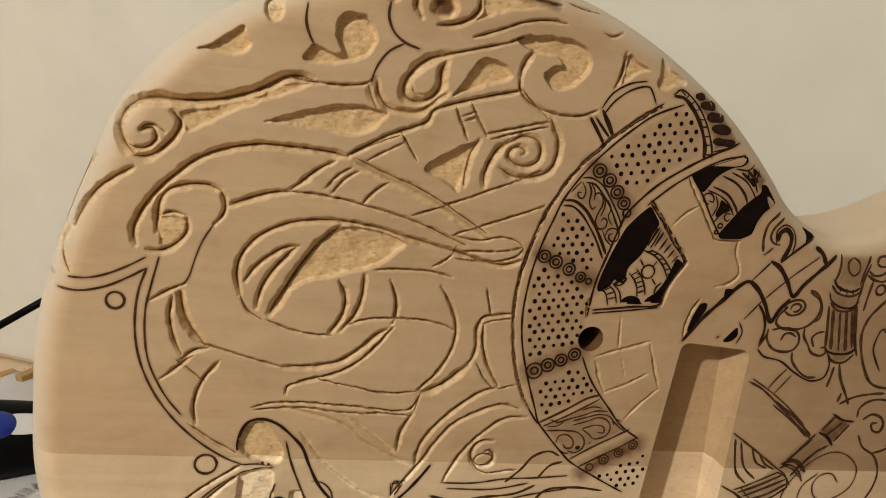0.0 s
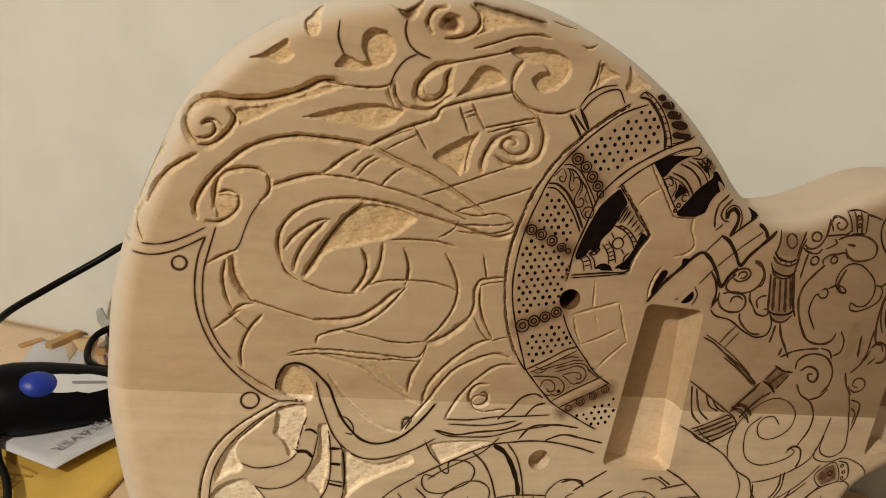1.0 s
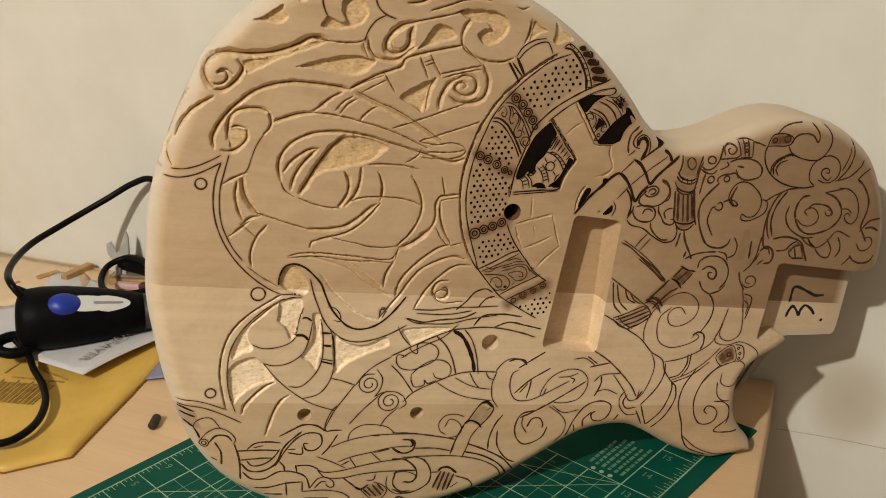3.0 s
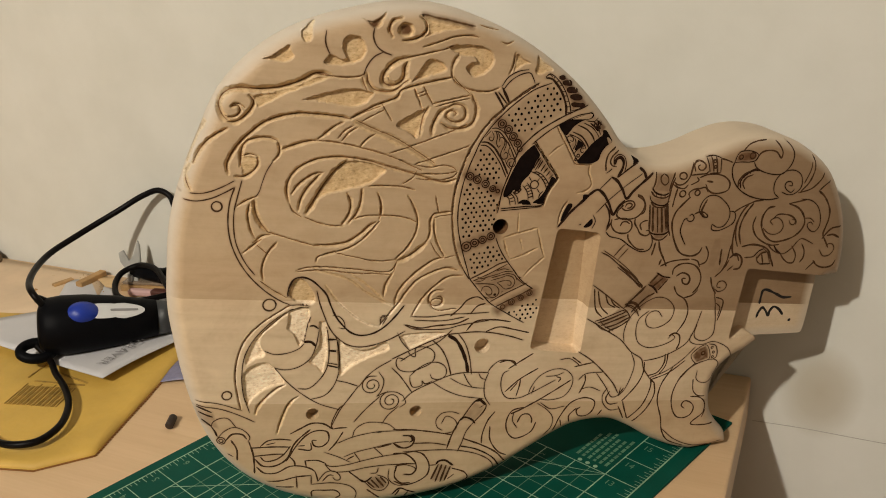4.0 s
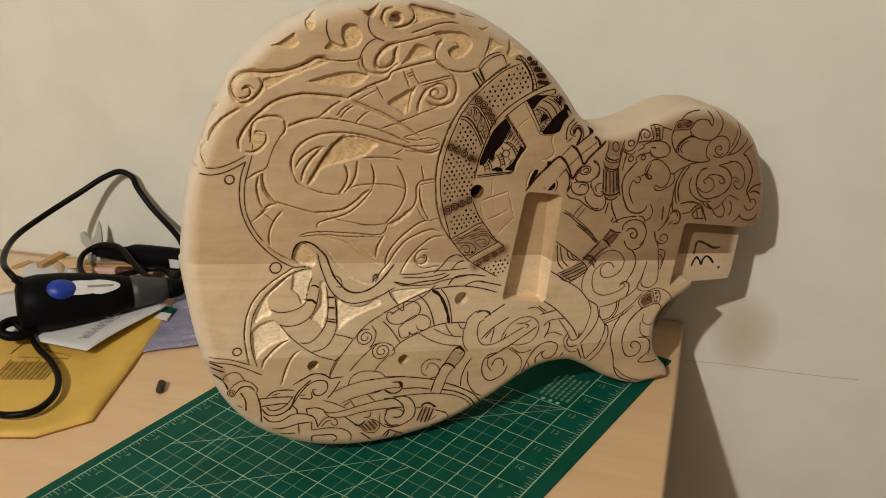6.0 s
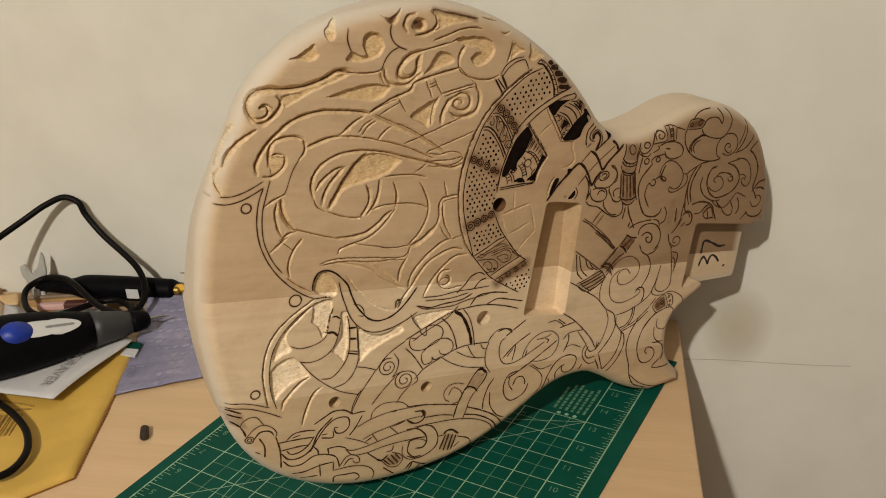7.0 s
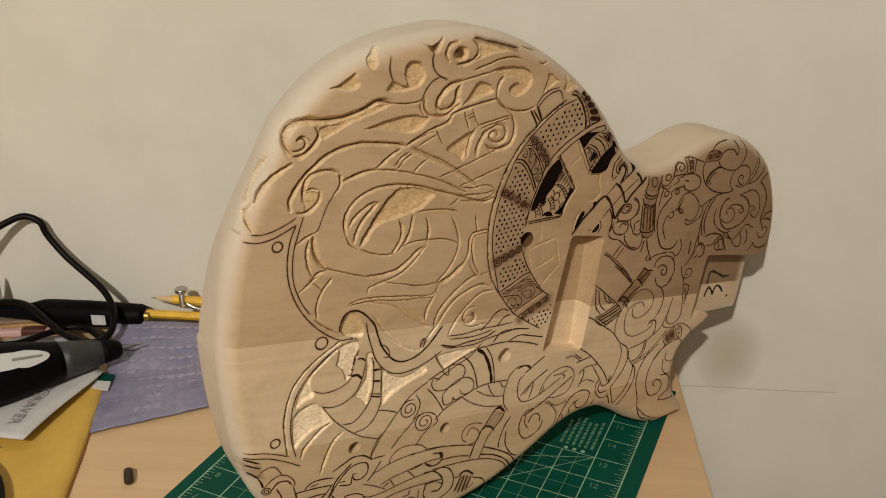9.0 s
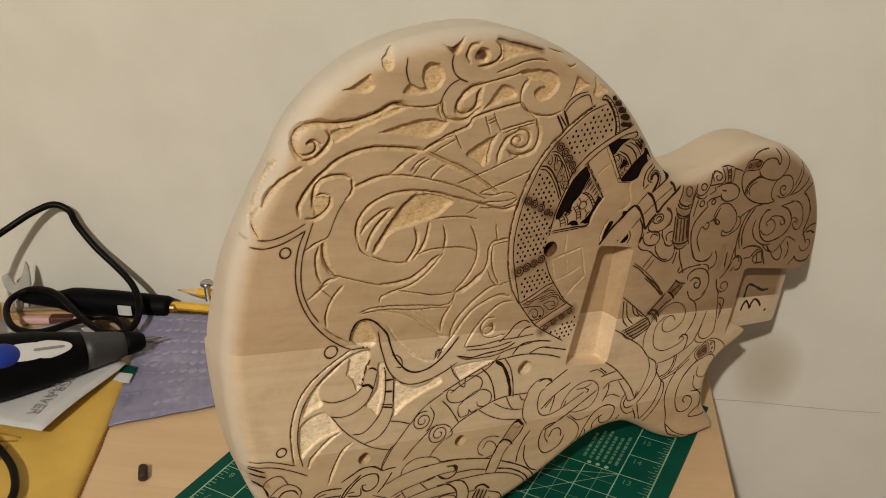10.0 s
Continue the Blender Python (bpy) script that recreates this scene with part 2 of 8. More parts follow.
def writing(text, size, mat, name, extrude=0.0):
    """Letters of the built-in font as a flat mesh."""
    cu = bpy.data.curves.new(name, "FONT")
    cu.body, cu.size, cu.extrude, cu.align_x, cu.align_y = text, size, extrude, "CENTER", "CENTER"
    cu.resolution_u = 3
    ob = bpy.data.objects.new(name, cu)
    scene.collection.objects.link(ob)
    me = bpy.data.meshes.new_from_object(ob.evaluated_get(bpy.context.evaluated_depsgraph_get()))
    bpy.data.objects.remove(ob)
    bpy.data.curves.remove(cu)
    me.materials.clear()
    me.materials.append(mat)
    return me

# ---- room ----
WALL_Y = 0.186
def room_box(name, x0, y0, z0, x1, y1, z1, mat, label, category):
    ob = part(name, block(x0, y0, z0, x1, y1, z1, 0), mat, None)
    return tagged(ob, label, category, kind="structure")

SKEW = Matrix.Translation((0.13, WALL_Y, 0)) @ pose(0, 0, 0, 0, 0, 1.7) @ Matrix.Translation((-0.13, -WALL_Y, 0))      # the wall and the table stand a little askew
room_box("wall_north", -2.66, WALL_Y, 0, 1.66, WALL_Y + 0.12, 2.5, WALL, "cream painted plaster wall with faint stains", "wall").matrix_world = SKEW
ROOM = simple("room_paint", (0.20, 0.18, 0.155), 0.8, vary=0.08, scale=4)
room_box("wall_south", -2.6, -3.12, 0, 1.6, -3.0, 2.5, ROOM, "plain painted room wall", "wall")
room_box("wall_west", -2.72, -3.12, 0, -2.6, WALL_Y + 0.12, 2.5, ROOM, "plain painted room wall", "wall")
room_box("wall_east", 1.6, -3.12, 0, 1.72, WALL_Y + 0.12, 2.5, ROOM, "plain painted room wall", "wall")
room_box("ceiling", -2.72, -3.12, 2.5, 1.72, WALL_Y + 0.12, 2.6, ROOM, "plain painted ceiling", "ceiling")
FLOOR = simple("floor_boards", (0.22, 0.13, 0.07), 0.5, vary=0.2, scale=8)
room_box("floor", -2.72, -3.12, -0.1, 1.72, WALL_Y + 0.12, 0, FLOOR, "brown wooden room floor", "floor")

# ---- the carved guitar body ----
# Its own frame, in millimetres: x along the body, z up in the face, depth into the wood.
H = 0.36
X0, X1, Z0, Z1 = -285.0, 192.0, -8.0, 346.0
GX, GZ = np.arange(X0, X1, H), np.arange(Z0, Z1, H)
NX, NZ = len(GX), len(GZ)
DEPTH = np.zeros((NX, NZ))
CUT = np.zeros((NX, NZ))
SCORCH_SHADE = np.zeros((NX, NZ))
THICK, ROUND = 44.0, 10.5
SHALLOW = 0.55      # how deep the ground is really cut

def window(x0, x1, z0, z1):
    i0, i1 = max(0, int((x0 - X0) / H)), min(NX, int((x1 - X0) / H) + 2)
    k0, k1 = max(0, int((z0 - Z0) / H)), min(NZ, int((z1 - Z0) / H) + 2)
    return slice(i0, max(i0, i1)), slice(k0, max(k0, k1))

def edge_distance(poly, reach=12.0):
    """Distance to a closed line, negative inside, on the grid; far cells are clipped to the reach."""
    D = np.full((NX, NZ), reach)
    inside = np.zeros((NX, NZ), bool)
    for a, b in zip(poly, np.roll(poly, -1, 0)):
        si, sk = window(min(a[0], b[0]) - reach, max(a[0], b[0]) + reach, min(a[1], b[1]) - reach, max(a[1], b[1]) + reach)
        x, z = GX[si][:, None], GZ[sk][None]
        d = b - a
        s = np.clip(((x - a[0]) * d[0] + (z - a[1]) * d[1]) / max(1e-9, d @ d), 0, 1)
        D[si, sk] = np.minimum(D[si, sk], np.hypot(x - a[0] - s * d[0], z - a[1] - s * d[1]))
        if a[1] != b[1]:
            lo, hi = min(a[1], b[1]), max(a[1], b[1])
            ks = np.nonzero((GZ >= lo) & (GZ < hi))[0]
            for k in ks:
                xc = a[0] + (GZ[k] - a[1]) / (b[1] - a[1]) * d[0]
                inside[:max(0, min(NX, int(math.ceil((xc - X0) / H)))), k] ^= True
    return np.where(inside, -D, D)

def line_distance(line, reach):
    """Yields windows of the grid with the distance to one piece of a line after another."""
    for a, b in zip(line, line[1:]):
        si, sk = window(min(a[0], b[0]) - reach, max(a[0], b[0]) + reach, min(a[1], b[1]) - reach, max(a[1], b[1]) + reach)
        x, z = GX[si][:, None], GZ[sk][None]
        d = b - a
        s = np.clip(((x - a[0]) * d[0] + (z - a[1]) * d[1]) / max(1e-9, d @ d), 0, 1)
        yield si, sk, np.hypot(x - a[0] - s * d[0], z - a[1] - s * d[1])

RNG = np.random.default_rng(7)
def blurred(sigma):
    """Smooth random relief over the grid, sigma in mm."""
    fx, fz = np.fft.fftfreq(NX, H)[:, None], np.fft.rfftfreq(NZ, H)[None]
    f = np.fft.irfft2(np.fft.rfft2(RNG.normal(size=(NX, NZ))) * np.exp(-2 * (math.pi * sigma) ** 2 * (fx ** 2 + fz ** 2)), s=(NX, NZ))
    return f / f.std()
ROUGH = 0.20 * blurred(1.9) + 0.05 * blurred(0.5)
RAGGED = 0.16 * blurred(0.7)      # splintered edges of the cuts
def rough_floor(si, sk):
    """Uneven tool marks in the cut ground."""
    return ROUGH[si, sk]

def soften(poly, r, n=5):
    """Rounds the corners of a polygon."""
    out = []
    for p, a, b in zip(poly, np.roll(poly, 1, 0), np.roll(poly, -1, 0)):
        u, v = a - p, b - p
        ra = min(r, np.linalg.norm(u) / 2.2)
        rb = min(r, np.linalg.norm(v) / 2.2)
        s, e = p + u / np.linalg.norm(u) * ra, p + v / np.linalg.norm(v) * rb
        for k in range(n + 1):
            t = k / n
            out.append(s * (1 - t) ** 2 + 2 * p * t * (1 - t) + e * t ** 2)
    return np.array(out)

BURNS, INKS, CUTS, FILLS, DOTS, MARKS = [], [], [], [], [], []

def scratch(pts, width=1.6, depth=1.1):
    """A bare scored line, never drawn over."""
    carve(pts, width, depth, drawn=False)

def carve(pts, width=2.4, depth=1.7, closed=False, drawn=True):
    """A knife-cut groove along a line, tapering at its ends."""
    line = spline(pts, 1.0, closed)
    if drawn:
        CUTS.append((line, 0.52 if width <= 2.0 else 0.36 + 0.05 * width, closed))      # the drawn line left at the bottom; in wide cuts painted shade too
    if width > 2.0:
        for si, sk, d in line_distance(line, 2.0):      # shade in the deep cut, painted as browning
            SCORCH_SHADE[si, sk] = np.maximum(SCORCH_SHADE[si, sk], 0.35 * np.clip(1.3 - d / (0.25 + 0.12 * width), 0, 1))
    if closed:
        line = np.vstack([line, line[:1]])
    n = len(line)
    for j, (si, sk, d) in enumerate(line_distance(line, width)):
        end = 1.0 if closed else min(1.0, 0.35 + min(j, n - 2 - j) / 6)
        wob = 1 + 0.22 * math.sin(j * 0.9 + pts[0][0]) * math.sin(j * 0.37)
        d = np.maximum(0, d + 0.6 * RAGGED[si, sk])
        q = np.clip(1 - d / (width * 0.5 * (0.7 + 0.3 * end) * wob), 0, 1)
        DEPTH[si, sk] = np.maximum(DEPTH[si, sk], depth * (1.4 if width <= 2.0 else 1.15) * end * q ** 0.9)
        CUT[si, sk] = np.maximum(CUT[si, sk], np.clip(q * 2.2, 0, 1) * 0.85)

def burn(pts, width=0.9, closed=False):
    """A dark burned line."""
    width *= 0.78
    line = spline(pts, 0.9, closed)
    (BURNS if line[:, 1].max() > 172 and line[:, 0].max() > -97 or width > 1.0 else INKS).append((line, width, closed))      # the other drawings are burned more lightly
    for si, sk, d in line_distance(line, 2.2):      # the wood browns beside the hot tip
        SCORCH_SHADE[si, sk] = np.maximum(SCORCH_SHADE[si, sk], 0.42 * np.clip(1 - d / (width * 0.5 + 0.8), 0, 1))

def scorch(pts, width=6.0, strength=0.5):
    """Brown scorching along a line."""
    for si, sk, d in line_distance(spline(pts, 2.0), width):
        SCORCH_SHADE[si, sk] = np.maximum(SCORCH_SHADE[si, sk], strength * np.clip(1.25 * (1 - d / (width * 0.5)), 0, 1))

def scorchp(pts, strength=0.5):
    """A scorched or shaded field."""
    d = edge_distance(np.array(pts, float), 4.0)
    SCORCH_SHADE[:] = np.maximum(SCORCH_SHADE, strength * np.clip(-d / 1.5, 0, 1))

def ink(pts, width=0.8, closed=False):
    """A thin brown drawn line."""
    INKS.append((spline(pts, 0.9, closed), width * 1.28, closed))

def hollow(pts, depth=3.6, slope=0.8):
    """A pocket of ground cut out between the ornaments, with a rough floor."""
    poly = spline(pts, 1.0, True)
    lo, hi = poly.min(0) - 2, poly.max(0) + 2
    si, sk = window(lo[0], hi[0], lo[1], hi[1])
    d = edge_distance(poly, 6.0)[si, sk]
    d = d + RAGGED[si, sk]
    q = np.clip(-d / (slope * 0.6), 0, 1)
    body = depth * SHALLOW * q + rough_floor(si, sk) * np.clip(-d / 2, 0, 1)
    DEPTH[si, sk] = np.maximum(DEPTH[si, sk], body)
    CUT[si, sk] = np.maximum(CUT[si, sk], np.clip(-d / 0.6, 0, 1))

def fill(pts, smooth=False):
    """A field burned solid black."""
    FILLS.append(spline(pts, 1.2, True) if smooth else soften(np.array(pts, float), 1.2, 2))

def dots(pts, gap=5.0):
    """Rows of burned dots inside a panel."""
    poly = np.array(pts, float)
    lo, hi = poly.min(0), poly.max(0)
    ox, oz = poly[0]
    for i in range(-60, 60):
        for k in range(-60, 60):
            x = ox + (i + 0.5 * (k % 2)) * gap + RNG.normal(0, 0.2)
            z = oz + k * gap * 0.82 + RNG.normal(0, 0.2)
            if lo[0] < x < hi[0] and lo[1] < z < hi[1]:
                hit = False
                for a, b in zip(poly, np.roll(poly, -1, 0)):
                    if (a[1] > z) != (b[1] > z) and x < a[0] + (z - a[1]) / (b[1] - a[1]) * (b[0] - a[0]):
                        hit = not hit
                if hit:
                    DOTS.append((x, z, RNG.uniform(0.66, 0.92)))

def mark(pts, width=2.0):
    """A felt-pen stroke on the pocket's floor."""
    MARKS.append((spline(pts, 0.8), width, False))

def spiral(cx, cz, r0, r1, a0, turns, draw, steps=9, **kw):
    """A spiral from radius r0 at angle a0 (degrees) to r1, the turns counted counter-clockwise."""
    n = max(4, int(abs(turns) * steps) + 1)
    pts = []
    for i in range(n):
        s = i / (n - 1)
        a = radians(a0) + s * turns * math.tau
        r = r0 + (r1 - r0) * s
        pts.append((cx + r * math.cos(a), cz + r * math.sin(a)))
    draw(pts, **kw)

def ring(cx, cz, r, draw, **kw):
    draw([(cx + r * math.cos(k * math.tau / 8), cz + r * math.sin(k * math.tau / 8)) for k in range(8)], closed=True, **kw)

HOLES = []
PICKUP_DEEP, NECK_DEEP = 12.8, 14.0
OUT_BOUT = [(-267, 189), (-263.5, 210.1), (-257.9, 228.1), (-250.7, 243.9), (-243.1, 259.3), (-234.8, 272.9), (-228.2, 286.2), (-215.7, 299.6), (-198, 312.7), (-179.7, 320.7), (-163.1, 325.1), (-146.7, 327.1), (-125, 328), (-106, 327), (-91.9, 323.9), (-76.3, 318), (-60.4, 310.1), (-41.7, 297.7), (-23.3, 282.2), (-11.4, 270), (-1.8, 258), (6.8, 245.9), (13.6, 235.3), (22, 226.6), (33.8, 220.1)]
OUT_HORN = [(48.8, 218.9), (65.4, 221.4), (81.9, 226.4), (98.7, 229.8), (116.1, 228.8), (134.4, 223), (149.9, 213.4), (165, 199.1), (175, 180.1), (181.6, 157.6), (182.9, 135.2), (180.2, 120.2), (171, 119), (169.4, 110), (164.2, 76), (162.6, 72.4), (158, 72.5), (140, 74.6), (125, 76.4), (119.5, 75.8), (113.8, 72.4), (99.2, 65.7), (90.6, 56.4), (87.6, 40), (89.8, 24.7), (96, 13.2), (102.6, 4.1)]
OUT_BASE = [(103.3, -3.8), (95.7, -7.2), (82.1, -7.2), (62.4, -1.1), (42.8, 10), (23.6, 24.8), (9.6, 33.3), (-4, 35.8), (-19.6, 35), (-35, 29.7), (-52.5, 21.1), (-70, 13.1), (-87.4, 7), (-104.6, 2.8), (-130, 0.9), (-156.9, 1.8), (-186.9, 7.6), (-209.7, 17.2), (-227.9, 28.4), (-245, 44.6), (-255.8, 62), (-262.6, 78.9), (-266.9, 99.9), (-269.7, 125.3), (-270.7, 151.3), (-270.6, 170.6)]
NECK = [(105.6, 137.6), (188, 117.6), (188, 58), (120.5, 75.0), (114.6, 86.2), (95.3, 84.2)]
PICKUP = [(-30.4, 185.6), (-1.2, 178.3), (-14.6, 93.6), (-50.3, 102.8)]
HOLES.append((-67.9, 191.7, 5.0))
HOLES.append((-82, 111.1, 5.4))
HOLES.append((-128.6, 71.1, 4.2))
HOLES.append((-194.6, 82.1, 4.2))
carve([(-163.3, 293.9), (-170.4, 295.3), (-177.8, 292.5), (-185.5, 290.4), (-193.7, 289.4), (-203.3, 289.8), (-212.6, 291.2), (-218.4, 290.2), (-222.6, 287.1), (-224.4, 282.8), (-223.4, 277.8), (-221, 274.6)], 4.6, 3.0)
carve([(-221.1, 273.9), (-217, 273.1), (-211.9, 275.5), (-207.3, 279.8), (-205.6, 283.2), (-207.4, 286.7)], 3.4, 2.4)
carve([(-221.9, 277.3), (-218.6, 275.9), (-215.3, 276.8), (-213.4, 279.2), (-214.4, 282), (-217.5, 282), (-216.1, 283.2), (-213, 282.5), (-210.7, 280.6)], 2.2, 1.8)
hollow([(-205.6, 286.2), (-193.9, 287.5), (-182.3, 289.8), (-170.6, 293.4), (-163.4, 292.6), (-174.2, 289.2), (-187.6, 285.8), (-197.7, 282), (-203.7, 279.8), (-205, 282.8)], 2.6)
hollow([(-199.6, 305.7), (-194.4, 306.5), (-188.4, 309.6), (-183.1, 311.6), (-182.4, 308.7), (-181.1, 305.7), (-184.6, 302.9), (-190.3, 303.5), (-195.2, 305)], 4.2)
hollow([(-176.1, 317.5), (-174, 319.8), (-167.6, 323.3), (-169.7, 317.6), (-170.7, 313.6), (-173.8, 312), (-176, 315)], 3.6)
burn([(-162.6, 317.8), (-163.7, 312.3), (-162.8, 307.4), (-161.7, 304.7)], 1.0)
hollow([(-154.9, 308.8), (-153.9, 312.3), (-150.2, 314.4), (-145.6, 313.7), (-142.2, 309.8), (-141.6, 304.9), (-144.5, 300.7), (-150, 298.7), (-157, 298.4), (-165.7, 300.6), (-162, 305.1), (-157.9, 303), (-153.1, 301.9), (-154.1, 305.2)], 4.4)
hollow([(-143.9, 323.3), (-137.9, 320.9), (-132.1, 322.6), (-128.3, 324.8), (-131.3, 319.6), (-134.2, 316.4), (-136.5, 316.6), (-139.5, 320.4)], 3.0)
burn([(-136.5, 316.9), (-137.4, 312.6), (-136.1, 307.6), (-132.9, 304.1), (-128, 301.6)], 1.1)
burn([(-132.6, 303.7), (-137.8, 301.6), (-141.8, 297.5), (-144.1, 293.1), (-144.5, 291.2)], 0.9)
carve([(-169.8, 294.9), (-162.4, 293.1), (-154.2, 291.6), (-146.9, 291.5), (-144.1, 292.5)], 1.6, 1.2)
carve([(-145.5, 291.3), (-144.8, 287.6), (-143.4, 283.5)], 3.0, 1.0)
hollow([(-180.2, 281.6), (-171.4, 283.6), (-161.4, 285.1), (-151.3, 285.3), (-144.1, 283.5), (-139.2, 281), (-141.7, 278.6), (-147.7, 274.9), (-154.8, 275.4), (-165.3, 278.3), (-173.4, 280.5)], 4.0)
hollow([(-123.9, 315.1), (-122, 318.2), (-118, 318.7), (-114.7, 316.8), (-114.2, 313.6), (-116.4, 310.5), (-120.8, 310.3), (-123.4, 312.2)], 4.5, 2.0)
carve([(-126.8, 311.5), (-127.9, 316.1), (-125.6, 319.8), (-120.5, 321.2)], 3.0, 2.2)
carve([(-110.1, 320.9), (-106.9, 317.4), (-107.1, 313.2), (-110.3, 310.3), (-115.1, 308.8), (-121.2, 308.8)], 3.0, 2.4)
hollow([(-109.4, 322.1), (-102, 320.2), (-91.8, 317.3), (-78.8, 312.8), (-88.5, 312.1), (-98.9, 311.8), (-105.9, 309.9), (-108.6, 309.5), (-106, 313.4), (-106.9, 318)], 3.4)
carve([(-109.5, 304.3), (-100.9, 306.1), (-92.1, 308.2), (-83.4, 308.4), (-77.5, 307.1)], 1.6, 1.2)
carve([(-76.3, 313.6), (-70.4, 311.1), (-64.7, 309.6)], 1.2, 0.8)
carve([(-64.1, 303.2), (-60.6, 301.8), (-56.6, 302.8)], 1.4, 1.0)
carve([(-124.2, 298.3), (-116.6, 299.5), (-108, 300.6), (-99.3, 301.7), (-91.6, 303.2)], 1.6, 1.2)
hollow([(-95.1, 303.2), (-88.8, 303.9), (-80.1, 302.8), (-74.1, 301.2), (-69.9, 297.7), (-68.6, 292.9), (-71.5, 288.1), (-75.8, 285.9), (-81.2, 285.1), (-84.7, 287.5), (-85.7, 291), (-82.4, 293.3), (-79.2, 293.7), (-80.6, 296.1), (-87.2, 297.2), (-92.4, 300)], 4.4)
carve([(-89, 298.7), (-92.2, 294.7), (-94.1, 290.5)], 3.0, 1.8)
carve([(-94.1, 290.5), (-93.6, 285.4), (-90.2, 281.3), (-85, 278.3), (-78.2, 276.2), (-71.7, 275.8), (-66.3, 277.3)], 1.8, 1.2)
carve([(-60, 284.9), (-57.4, 289), (-55.9, 296)], 2.6, 1.8)
hollow([(-55.2, 295.9), (-51.3, 292.8), (-46.5, 289.6), (-51.6, 288.8), (-56, 286.2), (-57.8, 285.7), (-56.3, 290.6)], 3.2)
hollow([(-41.8, 293.6), (-38.1, 289.4), (-32.9, 284.1), (-37.3, 283.8), (-41.7, 282.2), (-44.7, 284.6), (-43.2, 288.6)], 2.8)
carve([(-154.3, 268.2), (-147.3, 271.1), (-139.3, 274.2), (-131.6, 276.1), (-126.3, 277.8), (-124.1, 281), (-117.4, 282.9), (-105.2, 284.6), (-92.9, 286)], 2.4, 1.8)
carve([(-92.9, 286), (-90.2, 282.3), (-84, 275.5)], 1.6, 1.0)
carve([(-106.1, 272.1), (-95.1, 273.3), (-83.6, 274.7)], 1.4, 1.0)
carve([(-104.7, 270.2), (-94.1, 271.8), (-84, 273)], 1.2, 0.9)
carve([(-116.4, 282.1), (-114, 274.7), (-112.8, 270.2)], 1.6, 1.0)
carve([(-111.2, 283.2), (-108, 275.8), (-106.1, 271.1)], 1.6, 1.0)
carve([(-115.2, 278.6), (-109.2, 280)], 1.0, 0.8)
carve([(-114.6, 276.9), (-108.6, 278.2)], 1.0, 0.8)
carve([(-152.6, 268.7), (-144.9, 271.5), (-135.9, 273.9)], 1.4, 1.0)
carve([(-147.7, 266.1), (-140.6, 269), (-134.6, 271.3)], 1.2, 0.9)
carve([(-135.8, 275.5), (-133.3, 270.5), (-130.6, 264.7)], 1.3, 0.9)
hollow([(-128.3, 261.6), (-124.7, 264.7), (-119.3, 267.1), (-113.9, 269.2), (-109.7, 269.8), (-112.4, 264.6), (-114.9, 256.9), (-117.2, 252.6), (-121.6, 256.6)], 4.0)
carve([(-133.4, 245.8), (-122.7, 248), (-108.4, 251.5), (-94.6, 255.1), (-86.6, 258)], 1.2, 0.9)
carve([(-119.8, 237.3), (-105.3, 240.4), (-90.7, 243.5), (-85.5, 245)], 1.2, 0.9)
carve([(-126.7, 226.7), (-122.7, 228.3), (-119.4, 230.7), (-118.2, 233.5)], 1.2, 0.9)
carve([(-118, 237), (-109.1, 234.4), (-101.9, 234.9), (-95.7, 232.6), (-94.3, 231)], 1.2, 0.9)
carve([(-115.7, 231.3), (-105.7, 229.9), (-98.4, 229.7), (-94, 230.5)], 1.2, 0.9)
carve([(-118.7, 228.8), (-109.4, 226.8), (-101.5, 226.1), (-95.6, 227.5), (-93.6, 230.1)], 1.2, 0.9)
scorchp([(-122.4, 317.6), (-115.7, 317.6), (-114.5, 313.6), (-117.1, 310.6), (-122.1, 311.4)], 1.0)
scorchp([(-143.6, 323.6), (-137.9, 320.6), (-129, 324.8), (-132.3, 319.1), (-135.2, 316.2), (-137.5, 316.4)], 0.95)
scorch([(-108, 321.5), (-102, 319.6), (-92, 316.8), (-81, 313)], 5, 0.7)
# shade below this hollow's upper edge, painted as a brown strip
scorchp([(-198.9, 306), (-194.4, 307.1), (-188.3, 310.3), (-183.1, 311.9), (-188.5, 308.1), (-194.5, 305.5)], 0.4)
carve([(-242.6, 252.3), (-239, 257.9), (-234.2, 263.3), (-228.3, 267.2), (-221.5, 270.3)], 3.2, 2.4)
carve([(-233, 274.4), (-237.6, 268.7), (-242.4, 261), (-246, 253.1)], 3.0, 1.8)
carve([(-244.7, 251.3), (-247.4, 247.2), (-247.8, 242.2), (-246.2, 237.5)], 3.6, 2.0)
burn([(-246.7, 236.2), (-240.4, 235.3), (-233.9, 236.1), (-227.1, 238.2), (-221.9, 240.3)], 0.9)
burn([(-250.7, 232.9), (-243.2, 231.2), (-235.4, 231.8), (-228.6, 233.9), (-222.1, 236.5)], 1.0)
burn([(-254.2, 240), (-253.2, 238.1), (-251.7, 237.2)], 0.9)
burn([(-222.1, 236.5), (-225.5, 229.6), (-227.9, 221.1), (-229, 212.4), (-228.7, 204), (-227.2, 196.4), (-224.7, 189), (-220.3, 180.4), (-213.1, 170.7), (-205.2, 163.2), (-200.2, 159.9)], 1.0)
burn([(-217.7, 240), (-221.4, 230.8), (-224.4, 222.4), (-226, 211.9), (-226, 203.9), (-224.5, 196.7), (-221.7, 188.9), (-218, 182.2)], 0.9)
carve([(-215.8, 178.1), (-209.6, 171.3), (-201.2, 164.4)], 1.6, 1.0)
ring(-233.4, 226.6, 2.9, burn, width=1.2)
